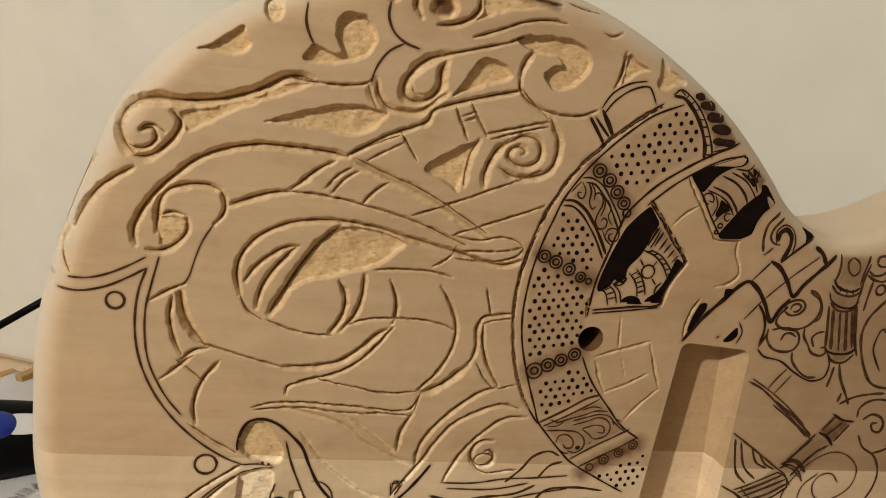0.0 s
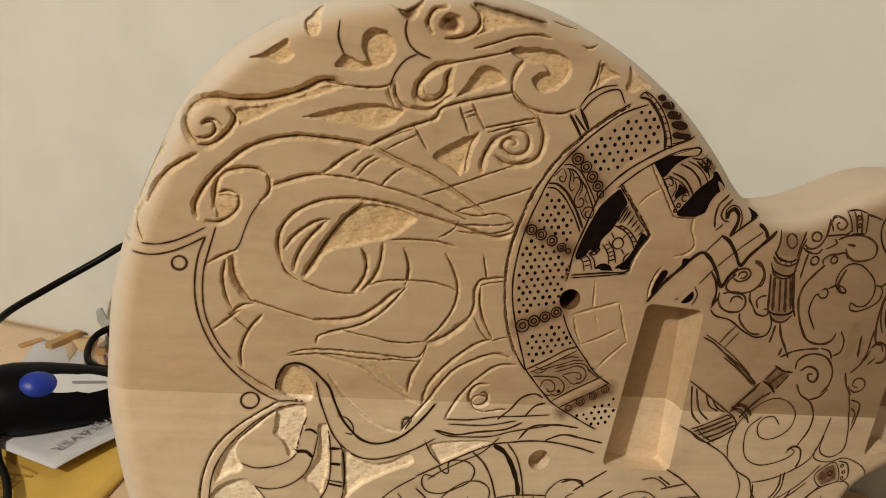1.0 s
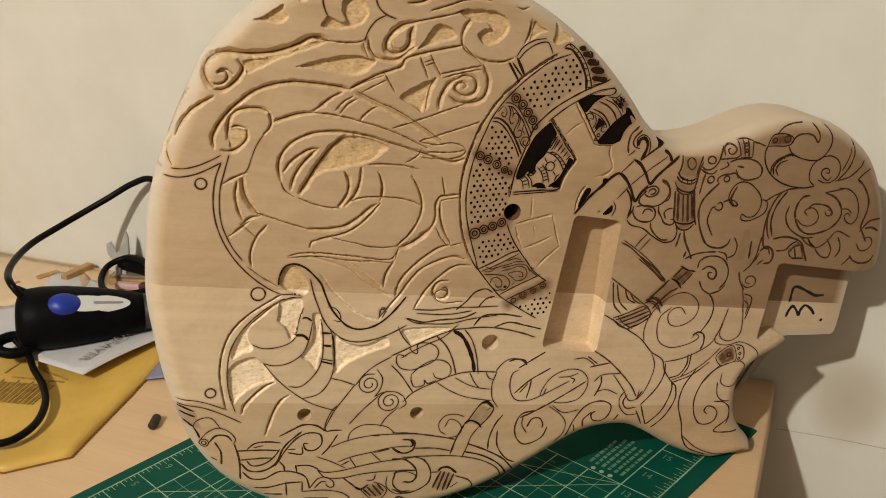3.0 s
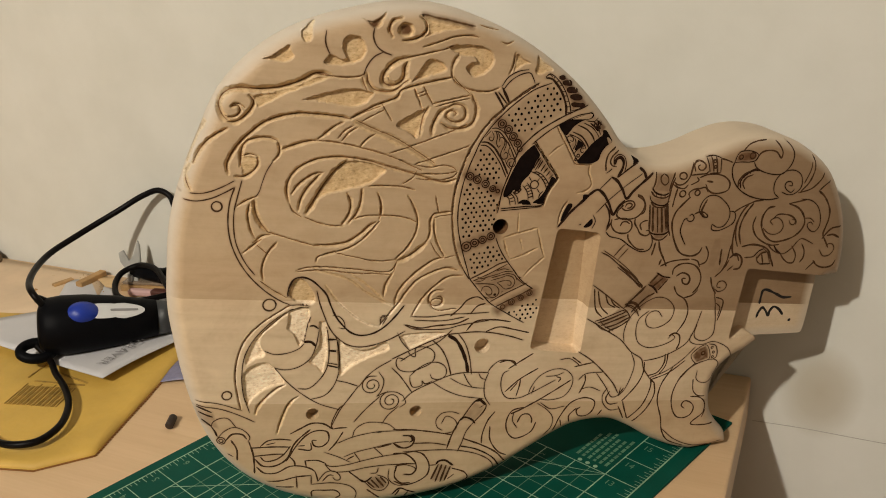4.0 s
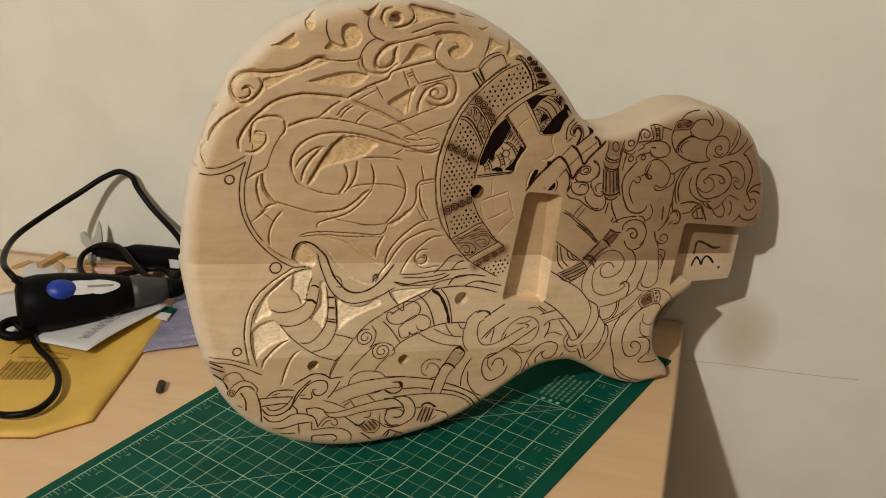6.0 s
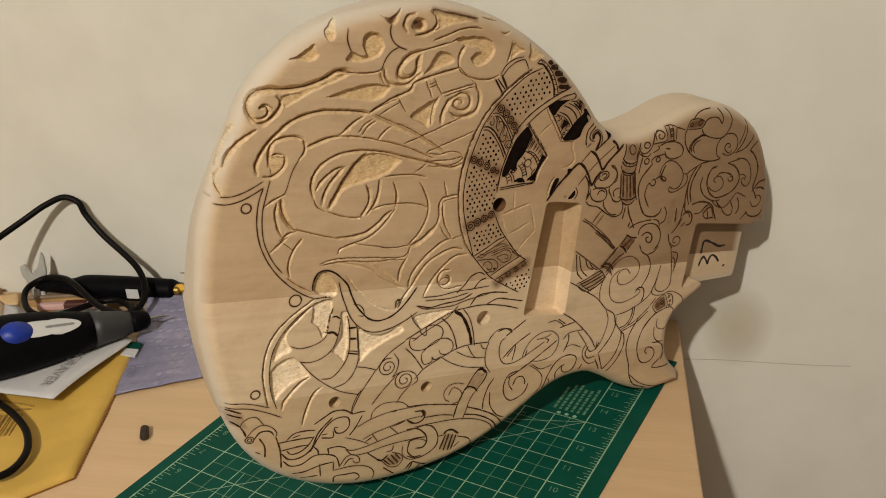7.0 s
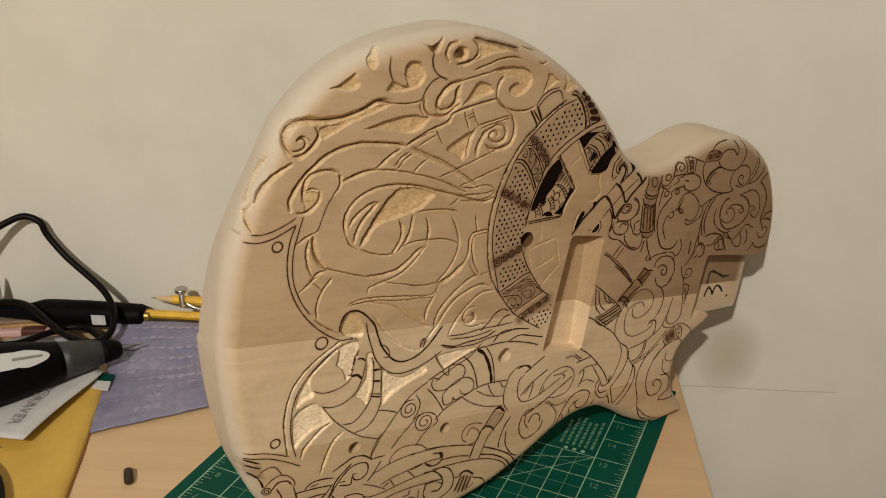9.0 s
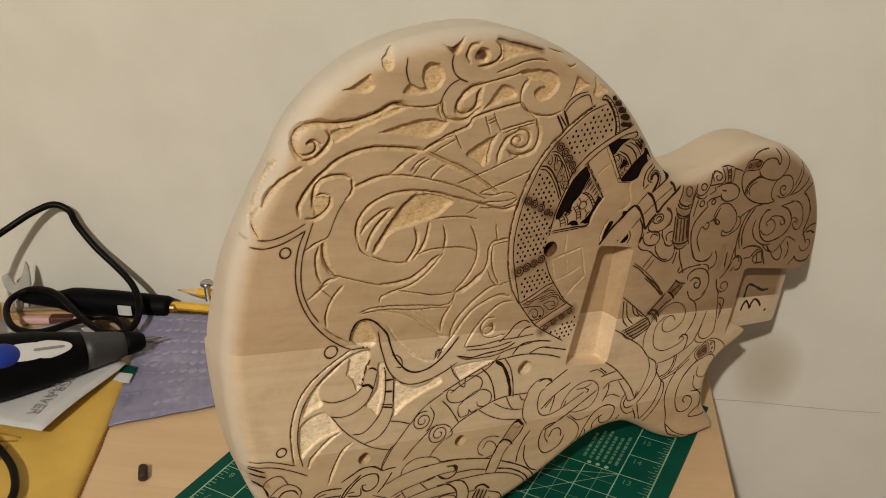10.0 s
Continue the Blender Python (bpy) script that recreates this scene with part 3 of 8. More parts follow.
carve([(-224.6, 244.8), (-224.7, 249.6), (-221.8, 255), (-216.2, 261.3), (-209.1, 266.8), (-201.1, 271.5), (-192.1, 273.7), (-182.2, 274.2), (-172.4, 272.7), (-162.6, 270.6), (-153.6, 268.1)], 3.2, 2.4)
carve([(-217.4, 248.3), (-216.4, 254.3), (-214.8, 259.1), (-211.2, 262.1), (-205.6, 263), (-199.8, 262.3), (-195.7, 260.4)], 3.0, 2.2)
carve([(-195.7, 260.4), (-194.8, 256.6), (-195.6, 252.6), (-198.9, 249.2)], 2.4, 1.8)
carve([(-216.4, 253.6), (-211.8, 254.4), (-207.7, 253.1)], 2.0, 1.4)
carve([(-207.5, 252.1), (-208, 247.7), (-211.3, 244), (-216.2, 241.9), (-221, 242.6)], 3.0, 2.0)
hollow([(-216.2, 252.9), (-210.6, 253.2), (-207.6, 251.1), (-209.4, 246.5), (-213.7, 243.6), (-217, 243.4), (-217.1, 248.2)], 1.6)
burn([(-198.9, 249.6), (-203.4, 244), (-206.8, 237.5), (-209.4, 231.9), (-212, 229.1)], 0.6)
carve([(-222.4, 225.3), (-216.9, 227.7), (-210.7, 229.6)], 2.0, 1.4)
carve([(-215.4, 225.7), (-217.2, 218.8), (-216.8, 210.5), (-215.2, 204.4)], 2.4, 1.6)
carve([(-212.6, 227.4), (-212.7, 220.3), (-210.8, 213.2), (-207.1, 206.8)], 4.0, 2.4)
carve([(-215.8, 202.3), (-211, 205.2), (-205.9, 205.9)], 2.4, 1.6)
carve([(-193.7, 255.1), (-187.2, 256.6), (-180.4, 257.8), (-173.7, 258)], 3.0, 2.2)
carve([(-173.7, 258), (-165.4, 256.2), (-157.1, 253.8), (-148.8, 250.6), (-138.6, 246.5), (-128.4, 241.6), (-119.8, 236.2), (-114.6, 233.3)], 1.6, 1.1)
carve([(-173.3, 258.6), (-169.1, 261.2), (-163.7, 264.6), (-158.1, 267)], 2.4, 1.8)
carve([(-162.2, 257.9), (-157.2, 262.1), (-152.6, 264.3)], 1.4, 1.0)
carve([(-160, 256.2), (-154.9, 260.8), (-150.3, 262.9)], 1.4, 1.0)
carve([(-149.7, 251.5), (-146, 255.2), (-140.3, 258.3)], 1.8, 1.4)
carve([(-193.5, 223.9), (-193.7, 231.8), (-191.4, 237.8), (-186.6, 242.7), (-179.5, 246), (-171.3, 247.3), (-161.1, 246.7), (-152.6, 244.8), (-144.2, 242), (-136.7, 238.8), (-127, 234.7), (-116.5, 230.3), (-107.7, 226.2), (-100.4, 224.1), (-94.2, 225.4)], 2.6, 1.9)
carve([(-193.5, 223.9), (-191.7, 218.2), (-187.3, 214)], 1.3, 0.8)
carve([(-191.3, 228.6), (-187.5, 233), (-182.4, 236.5), (-177.1, 238.6), (-172, 239)], 2.4, 1.8)
carve([(-188.6, 218.5), (-186.2, 225.3), (-180.8, 232.1), (-173.4, 238.5)], 2.8, 2.0)
carve([(-184.4, 215.7), (-178.9, 222.9), (-171.6, 232.2), (-165.2, 238.8), (-157.9, 244.1)], 4.2, 3.0)
hollow([(-157.2, 244), (-147.6, 242.4), (-138.8, 238.4), (-135.8, 235.8), (-140.6, 231.8), (-147.9, 228.5), (-159.2, 226.9), (-169.7, 225.8), (-176.1, 223.5), (-182.2, 217.2), (-176.6, 225), (-168.9, 234.7), (-163, 240.2)], 4.0)
carve([(-185.6, 213.7), (-179.4, 209.8), (-171.3, 206.4), (-163.7, 205.2)], 1.6, 1.1)
carve([(-159.7, 224.8), (-158, 219.5), (-159.2, 213.4), (-162.4, 208.4), (-165, 205.8)], 2.6, 1.8)
carve([(-150.9, 226.1), (-152.1, 219), (-154.2, 213.4), (-157, 209.8), (-160.8, 206.6)], 2.6, 1.8)
carve([(-147.2, 227.7), (-138.1, 226.8), (-128.3, 225), (-119.8, 222)], 1.4, 1.0)
carve([(-141.9, 223), (-140.2, 216.1), (-140.6, 210.3), (-142.3, 206.8)], 1.8, 1.3)
carve([(-222.9, 196.5), (-216.7, 200.3), (-211.2, 203.8)], 2.0, 1.4)
carve([(-217, 202.9), (-213.1, 198.6), (-208.6, 193.4)], 1.0, 0.7)
carve([(-213.7, 177.7), (-213.2, 185.9), (-209.2, 194.2), (-203, 200.3)], 2.0, 1.4)
hollow([(-197.5, 172.6), (-194.1, 175.9), (-189, 173.8), (-185.7, 166.7), (-185.4, 158.8), (-190.5, 157.8), (-196.6, 161.2), (-200.3, 166.2)], 3.2)
burn([(-200.7, 165.5), (-199, 171.7), (-195.5, 176.1), (-190.5, 176.4), (-185.5, 173.6), (-181, 168.2), (-177.8, 163), (-176, 155.6), (-173.4, 147.1), (-169.9, 140.8), (-165.9, 135.6), (-160.5, 132.5), (-153.8, 132.1), (-147.3, 134.1), (-141.4, 138), (-135.9, 143.1), (-131.1, 148.3)], 1.4)
burn([(-183.3, 166.3), (-182.3, 157.5), (-180.5, 149.2), (-178.3, 140.8), (-174.5, 133.6), (-168.7, 127.5), (-161.5, 124.5), (-152.1, 124.3), (-141.8, 126.5), (-132, 130.4)], 1.0)
burn([(-175.1, 148.6), (-171.6, 147.2), (-169, 143.1), (-169.3, 138.7), (-172.5, 139.7)], 0.8)
burn([(-146.6, 139.7), (-145.2, 143.5), (-142.3, 142.2), (-145.6, 137.5)], 0.7)
spiral(-109.8, 148.5, 7, 2, 60, 1.1, carve)
burn([(-101.3, 126.3), (-110.2, 119.6), (-120.1, 116.4), (-129.9, 112.8), (-135.9, 109.8)], 0.9)
carve([(-237.8, 93.8), (-238.2, 114.8), (-235.5, 127.7), (-229.5, 139.8), (-220.1, 148.7), (-206.6, 156), (-199.6, 159.4)], 1.8, 1.0)
burn([(-237.8, 93.8), (-238.2, 114.8), (-235.5, 127.7), (-229.5, 139.8), (-220.1, 148.7), (-206.6, 156), (-199.6, 159.4)], 0.8)
burn([(-232.8, 91), (-234.8, 104.1), (-233.9, 118), (-229.8, 131.8), (-219.5, 144.6), (-204.3, 154.4), (-188.8, 156.7)], 0.8)
burn([(-200.3, 159.5), (-195, 159), (-189.1, 157.5)], 0.8)
hollow([(-201.3, 155.8), (-189.9, 156.1), (-188.7, 149.9), (-192.6, 139.5), (-194.6, 133.8), (-197.7, 131.5), (-200.5, 139.8), (-203.7, 143.6), (-202.2, 150.5)], 3.4, 0.8)
hollow([(-183.7, 145.8), (-179.7, 145.1), (-180.3, 134.3), (-180.7, 125), (-183.4, 115.9), (-185.7, 110.6), (-189.4, 115.1), (-192.7, 119.1), (-186.3, 128.9), (-184.4, 137.9)], 3.0, 0.8)
hollow([(-229.6, 130.5), (-223.5, 140.6), (-218.6, 143.2), (-220.7, 136.8), (-218.5, 128.3), (-225, 126.8), (-230.7, 124.3)], 2.8, 0.8)
hollow([(-233.1, 118.2), (-225.4, 123.6), (-217.6, 123.3), (-212, 114.7), (-209.2, 107), (-217.6, 106.3), (-227.9, 101.4), (-233.2, 96.2), (-234.5, 107)], 3.2, 0.8)
hollow([(-173.6, 131), (-167.1, 124.7), (-155.3, 121.6), (-144.5, 124.9), (-142.2, 119.9), (-156.5, 115.2), (-167, 111.4), (-174.9, 106.2), (-175.2, 115.6)], 3.4, 0.8)
carve([(-229.4, 89), (-227.8, 92.9), (-222.1, 98.8), (-215, 103.7), (-209.3, 106.2)], 2.8, 2.0)
carve([(-217.9, 72.6), (-214.4, 81.3), (-209.9, 89.8), (-206.1, 94.1), (-202.2, 96.3)], 2.6, 1.8)
carve([(-219.3, 143), (-213.2, 147.4), (-205.6, 152.7), (-200.7, 155.3)], 2.2, 1.4)
burn([(-218.5, 131.6), (-213.1, 128.5), (-204.5, 128), (-197.8, 129.9), (-194.7, 132.6)], 0.8)
burn([(-195.3, 133.9), (-190.3, 133), (-187.7, 129.6)], 2.0)
burn([(-190, 143.8), (-187.5, 143.7), (-184.8, 141.2)], 1.4)
burn([(-188.7, 149.9), (-192.5, 140.3), (-194.6, 133.8)], 0.7)
burn([(-214.4, 119.3), (-208.2, 116.8), (-199.8, 117.2), (-192, 121.8), (-187.7, 129.6), (-184.5, 140.4)], 0.8)
burn([(-214.1, 119.3), (-208, 108.5), (-200.1, 98.4), (-189.9, 88.9), (-177.2, 81.8)], 0.8)
burn([(-201.6, 102.1), (-195.1, 101.1), (-187.2, 106.7), (-182, 114.8), (-179.6, 130.1), (-179.7, 141.1)], 0.9)
burn([(-194.7, 93), (-185.6, 94.4), (-179.1, 100.7), (-174.7, 112.5), (-174.1, 129), (-175.2, 134.5)], 0.9)
burn([(-180.1, 133), (-175, 132)], 1.9)
burn([(-180.4, 125.3), (-174.9, 123.8)], 1.9)
burn([(-182.2, 117), (-175, 114.3)], 1.0)
burn([(-182.3, 115.3), (-175.1, 112.2)], 1.3)
burn([(-177.4, 103.4), (-171.5, 100.9), (-164.3, 96.8)], 0.9)
burn([(-163.9, 97.1), (-170.9, 89.1), (-177.2, 81.8), (-184.7, 69.4)], 0.9)
ring(-244.6, 105.4, 2.9, burn, width=1.2)
ring(-212, 161.7, 3.8, burn, width=1.2)
carve([(-42.2, 277.5), (-51.7, 272.7), (-60, 267.7), (-66.3, 263), (-71.5, 258.9), (-76.8, 253.6), (-81, 248.1), (-85.9, 241.3), (-89.7, 233), (-93.5, 224.5), (-96, 215.6), (-97.6, 206), (-97.9, 195.1), (-97.2, 183.8), (-95.2, 174), (-92.4, 165.8)], 1.8, 0.9)
burn([(-42.2, 277), (-51.7, 272.3), (-60, 267.3), (-66.3, 262.6), (-71.6, 258.5), (-76.8, 253.2), (-81, 247.7), (-85.6, 241), (-89.4, 233), (-93.2, 224.5), (-95.8, 215.6), (-97.4, 206), (-97.7, 195), (-97, 183.8), (-95, 174), (-92.2, 165.8), (-89, 159.3)], 0.8)
burn([(-34.1, 277.2), (-45.3, 274.2), (-53.8, 269.4), (-62.1, 263.6), (-69.5, 257.3), (-75.8, 250.6), (-79.4, 245.7), (-82.5, 239.7), (-86.1, 232.7), (-89.9, 223.5), (-92.6, 214.1), (-94.4, 204.5), (-94.7, 194.7), (-93.6, 184.5), (-91.7, 174), (-89.9, 165.7), (-88.8, 160.2), (-85.6, 154.7), (-81.4, 148.2), (-76.4, 141.3), (-72.4, 137.6), (-66.7, 133.1), (-60.2, 128), (-54, 123.4)], 0.9)
burn([(-10.9, 261.5), (-18.7, 259.3), (-26.4, 256.7), (-35.1, 253), (-42.7, 249.1), (-49.1, 244.5), (-55, 238.9), (-57.9, 233.3), (-61.1, 226.1), (-64, 219.8), (-66, 215.2), (-68, 208.2), (-69.6, 201)], 1.1)
burn([(-8.3, 256.7), (-17.4, 256.1), (-27.3, 252.7), (-36, 248.7), (-43.6, 243.9), (-46.8, 241.6)], 0.9)
burn([(-71.1, 185), (-69.6, 179.8), (-67.2, 173.7), (-63.8, 167.5), (-59.9, 161.2), (-56.4, 155.3), (-52.4, 150.7), (-47.4, 146.4)], 0.9)
carve([(-68.7, 208.2), (-70.3, 200.6)], 1.4, 0.7)
burn([(-38.2, 280.9), (-35.7, 282.4), (-33.7, 280.3)], 1.0)
burn([(-38, 280.5), (-34.3, 279.5), (-31.5, 276.5), (-28.5, 271.6), (-26.5, 266.3), (-25.5, 261.6), (-25.7, 256.8)], 1.8)
burn([(-35.3, 282.8), (-32.2, 280.6), (-28.6, 276.3), (-25.8, 271), (-23.9, 265.7), (-22.7, 260.4), (-22.6, 257.3)], 0.9)
burn([(-33.7, 279.2), (-32, 280.6)], 0.8)
burn([(-32.1, 277.1), (-29.8, 278)], 0.8)
burn([(-30.3, 274.8), (-27.7, 275.2)], 0.8)
burn([(-28.5, 271.6), (-25.8, 271.2)], 0.8)
burn([(-27.3, 268.8), (-24.6, 268.5)], 0.8)
burn([(-26.3, 265.2), (-23.8, 265.1)], 0.8)
burn([(-25.5, 262.1), (-23, 261.9)], 0.8)
burn([(-25.3, 258.5), (-22.6, 258.3)], 0.8)
burn([(-29.5, 279.7), (-24.9, 279)], 3.4)
burn([(-27.6, 276.5), (-20.6, 275.3)], 4.0)
burn([(-25.1, 272.3), (-17.4, 270.7)], 4.2)
burn([(-23.1, 268.1), (-14.6, 266.1)], 4.0)
burn([(-22.4, 263.4), (-13.2, 261.3)], 3.6)
scorchp([(-30.9, 280.5), (-25.1, 281.5), (-14.6, 268.3), (-11.1, 261.6), (-22.2, 258.9), (-23.4, 265.7)], 0.75)
burn([(-22.2, 259.3), (-16.4, 260.2), (-10.9, 261.5)], 0.8)
scorch([(-67.4, 257.8), (-63.8, 254.6), (-60, 250), (-57.1, 244.9), (-54.8, 240.1)], 13, 0.75)
ring(-65.3, 256, 2.5, burn)
ring(-61.5, 252.2, 2.4, burn)
ring(-58.6, 247.6, 2.4, burn)
ring(-56, 243.2, 2.3, burn)
ring(-54.8, 239.5, 1.5, burn)
ring(-65.3, 256, 1.2, burn)
ring(-61.5, 252.2, 1.2, burn)
ring(-58.6, 247.6, 1.2, burn)
ring(-56, 243.2, 1.1, burn)
burn([(-71.6, 254), (-68.4, 253.7), (-64.2, 250.7), (-61, 245.2), (-58, 238.7), (-56.6, 234.7)], 0.9)
burn([(-70.5, 252.2), (-67.4, 251.4), (-64.2, 247.6), (-61.1, 242.1), (-58.8, 236), (-57.4, 232.2)], 0.9)
burn([(-78.3, 246.4), (-74.8, 245.9), (-70.5, 242.2), (-67.2, 236.3), (-64.7, 230.7), (-62.6, 224.7)], 1.5)
burn([(-78.7, 244.6), (-75.4, 243.9), (-72, 240.7), (-69, 235.8), (-66.5, 230.7), (-63.8, 223.1)], 1.0)
scorchp([(-76.8, 247.6), (-71.6, 252.7), (-68, 251.6), (-61.1, 242.1), (-56.6, 233.2), (-59.4, 228.1), (-63.4, 228.4), (-67.2, 236.3), (-70.5, 242.7)], 0.5)
burn([(-71.6, 252.3), (-70.5, 249.1), (-71.6, 246.5), (-73.3, 247.3), (-73.3, 248.9), (-72, 248.6)], 0.7)
burn([(-69.5, 252.4), (-68.4, 249), (-69.1, 244.8), (-68, 242.2), (-66.7, 243.2)], 0.8)
burn([(-68.4, 251.7), (-67, 248.6), (-67.4, 245.3)], 0.7)
burn([(-67.4, 246.8), (-65.9, 248.1), (-64.2, 246.5), (-64.1, 243.4), (-65.8, 240.4), (-66.8, 237.3), (-65.5, 234.6), (-63.1, 234.8), (-62.3, 237.3), (-63.6, 238.5), (-64.7, 237.3)], 0.8)
burn([(-65.3, 247.7), (-63.3, 245.4), (-63.3, 242.5), (-64.9, 239.2)], 0.8)
burn([(-62, 244.9), (-60.9, 241.7), (-61.9, 238.8), (-60.5, 235.5)], 0.7)
burn([(-75.8, 249.3), (-73.7, 251.3), (-72, 252.6)], 0.7)
burn([(-63, 231.6), (-61.8, 233.9), (-59.2, 234.1), (-57.6, 231.8), (-58.8, 229.3), (-61.2, 229.8), (-61.5, 231.9), (-60, 232.2)], 0.8)
burn([(-64, 233.9), (-62.8, 230.5), (-60.7, 227.8)], 0.7)
scorch([(-86.9, 227.3), (-82, 224), (-76.6, 220.4), (-68.8, 215.1)], 15, 0.8)
ring(-85.9, 226.3, 2.3, burn)
ring(-81.6, 223.7, 2.4, burn)
ring(-76.6, 220.4, 2.3, burn)
ring(-72.2, 216.9, 1.9, burn)
ring(-69.1, 214.9, 1.1, burn)
ring(-85.9, 226.3, 1.1, burn)
ring(-81.6, 223.7, 1.2, burn)
ring(-76.6, 220.4, 1.1, burn)
ring(-72.2, 216.9, 0.8, burn)
scorch([(-91.6, 181.5), (-85, 183.3), (-79.9, 184.7), (-73.4, 186.4)], 14, 0.8)
ring(-90.1, 181.7, 3.1, burn)
ring(-84.8, 183.3, 2.6, burn)
ring(-79.6, 184.7, 2.4, burn)
ring(-74.3, 186.3, 2.4, burn)
ring(-90.1, 181.7, 1.4, burn)
ring(-84.8, 183.3, 1.2, burn)
ring(-79.6, 184.7, 1.1, burn)
ring(-74.3, 186.3, 1.1, burn)
burn([(-88.3, 159.7), (-78.1, 163.4), (-68.9, 167.2), (-63.6, 167.9)], 1.2)
burn([(-86.7, 157.9), (-75.8, 161.4), (-63.8, 166.1)], 0.9)
burn([(-84.9, 157.6), (-81.5, 157.1), (-78.5, 158.3)], 0.8)
burn([(-83.8, 160.2), (-80.3, 158.6), (-77.1, 159.1)], 0.8)
burn([(-81.5, 158.3), (-76.9, 159.3), (-71.1, 160.1), (-65.3, 161.2), (-60.4, 160.3)], 0.8)
burn([(-75.2, 156.5), (-68.7, 157.4), (-64.1, 158.2), (-60.5, 156.3), (-59.4, 152.9), (-61.3, 149.8), (-64.3, 149.5)], 0.8)
burn([(-74.8, 158.3), (-68.8, 159.1), (-63.6, 159.5), (-59.3, 157.6), (-57.8, 154)], 0.8)
burn([(-71, 154.5), (-65.2, 155.1), (-62.1, 153.7), (-62.2, 151.3), (-64.6, 151.9)], 0.8)
burn([(-71, 154.2), (-68.6, 152), (-66.2, 149.3), (-61.9, 149.2)], 0.8)
burn([(-71.2, 162.4), (-66.5, 163.2), (-62.8, 162)], 0.8)
burn([(-85.4, 155.8), (-78, 154.7), (-72.4, 152.8), (-70, 148.9), (-70.9, 145.9), (-73.7, 144.4), (-77, 145.6)], 0.9)
burn([(-81.7, 149.9), (-80.3, 152.7), (-77.3, 152.8), (-74.7, 150), (-75.1, 147), (-77.5, 146.9), (-78.9, 149)], 0.9)
burn([(-80.3, 146.8), (-78.8, 145.2), (-76.5, 144.4)], 0.9)
burn([(-73.7, 146.3), (-71.8, 146.5)], 2.6)
burn([(-68.5, 147.3), (-67.1, 148.2)], 0.8)
burn([(-58.4, 156), (-55.9, 153.1), (-52.9, 150.3)], 0.9)
burn([(-57.4, 156.8), (-55, 155.1)], 0.8)
burn([(-76, 141.9), (-66.1, 146), (-57.9, 148.8), (-51.5, 151.1)], 1.1)
burn([(-72.6, 137.8), (-63.6, 141.1), (-55.3, 143.9), (-47.9, 147)], 1.1)
scorchp([(-87.7, 158.2), (-63.8, 166.6), (-52, 151.1), (-76, 141.9)], 0.48)
scorch([(-70.6, 135.4), (-61.9, 138.9), (-55.7, 141.4), (-48, 144.1)], 12, 0.85)
ring(-67.8, 136.9, 1.5, burn)
ring(-61.9, 139.4, 2.0, burn)
ring(-55.7, 141.4, 1.8, burn)
ring(-49.7, 143.9, 1.8, burn)
ring(-61.9, 139.4, 0.9, burn)
ring(-55.7, 141.4, 0.8, burn)
ring(-49.7, 143.9, 0.8, burn)
burn([(-45.5, 242.4), (-41, 235.2), (-36, 226.1), (-31.5, 218.4), (-35.3, 213.8), (-38.8, 208.5), (-40.7, 202.6), (-51.7, 202.8), (-67.4, 203.4)], 1.1)
carve([(-44.9, 242.7), (-39.9, 235.1), (-34.9, 226), (-30.3, 218.5), (-34.3, 213), (-37.8, 207.7), (-39.8, 201.6)], 1.8, 1.2)
burn([(-67.4, 202.1), (-51.6, 201.5), (-41.3, 201.3)], 0.8)
fill([(-45.5, 241.5), (-41.6, 234.1), (-44.2, 231.1), (-46.2, 226.9), (-48.2, 223.8), (-49.3, 222.4), (-52.5, 219.8), (-54.2, 217.8), (-54.5, 214.5), (-57.1, 213), (-58.9, 214.9), (-61, 211.8), (-65.4, 210.1), (-65.9, 212.4), (-63.9, 217.6), (-61.4, 222.9), (-58.4, 228.4), (-54.9, 234.1), (-50, 238.4)])
fill([(-31.6, 217.9), (-35.2, 213.6), (-38.8, 208.5), (-40.3, 203), (-44.9, 203.5), (-43.3, 206.7), (-40.2, 209.8), (-37.5, 214), (-34.6, 220.4)])
fill([(-54.5, 204.3), (-52.7, 205.9), (-49.6, 205.5), (-47.4, 203.3)])
burn([(-42.5, 232.7), (-44.5, 229), (-46.1, 226.3)], 1.0)
burn([(-41.3, 231.7), (-43.3, 228), (-45.2, 225.3)], 0.8)
ring(-45.8, 216.1, 2.6, burn)
burn([(-49, 221.3), (-47.5, 218.3)], 0.8)
burn([(-42.2, 219.8), (-43.9, 217.9)], 0.8)
burn([(-44.3, 213.5), (-42.6, 210.5)], 0.8)
burn([(-47.8, 214.5), (-50.1, 215.9)], 0.8)
burn([(-40.3, 211.1), (-42.5, 209.3), (-43.2, 206.3)], 0.9)
burn([(-59.3, 213.2), (-57.5, 211.9), (-55.3, 212.8), (-54.5, 215)], 0.9)
burn([(-48.0, 224.8), (-43.3, 222.0), (-39.8, 217.5), (-37.9, 212.3)], 0.9)
burn([(-44.9, 224.5), (-40.8, 221.8), (-37.8, 217.6), (-35.6, 213.7)], 0.9)
burn([(-46.2, 224.0), (-43.7, 223.9)], 0.9)
burn([(-44.1, 222.6), (-41.8, 222.5)], 0.9)
burn([(-42.1, 220.6), (-39.9, 220.4)], 0.9)
burn([(-40.5, 218.5), (-38.3, 218.4)], 0.9)
burn([(-39.4, 216.1), (-36.9, 216.2)], 0.9)
burn([(-38.5, 213.9), (-36.1, 214.4)], 0.9)
burn([(-53.2, 216.4), (-51.1, 213.3), (-50.0, 209.8), (-50.0, 206.6)], 0.9)
burn([(-50.3, 217.7), (-48.2, 214.0), (-47.1, 210.3), (-46.7, 207.0)], 0.9)
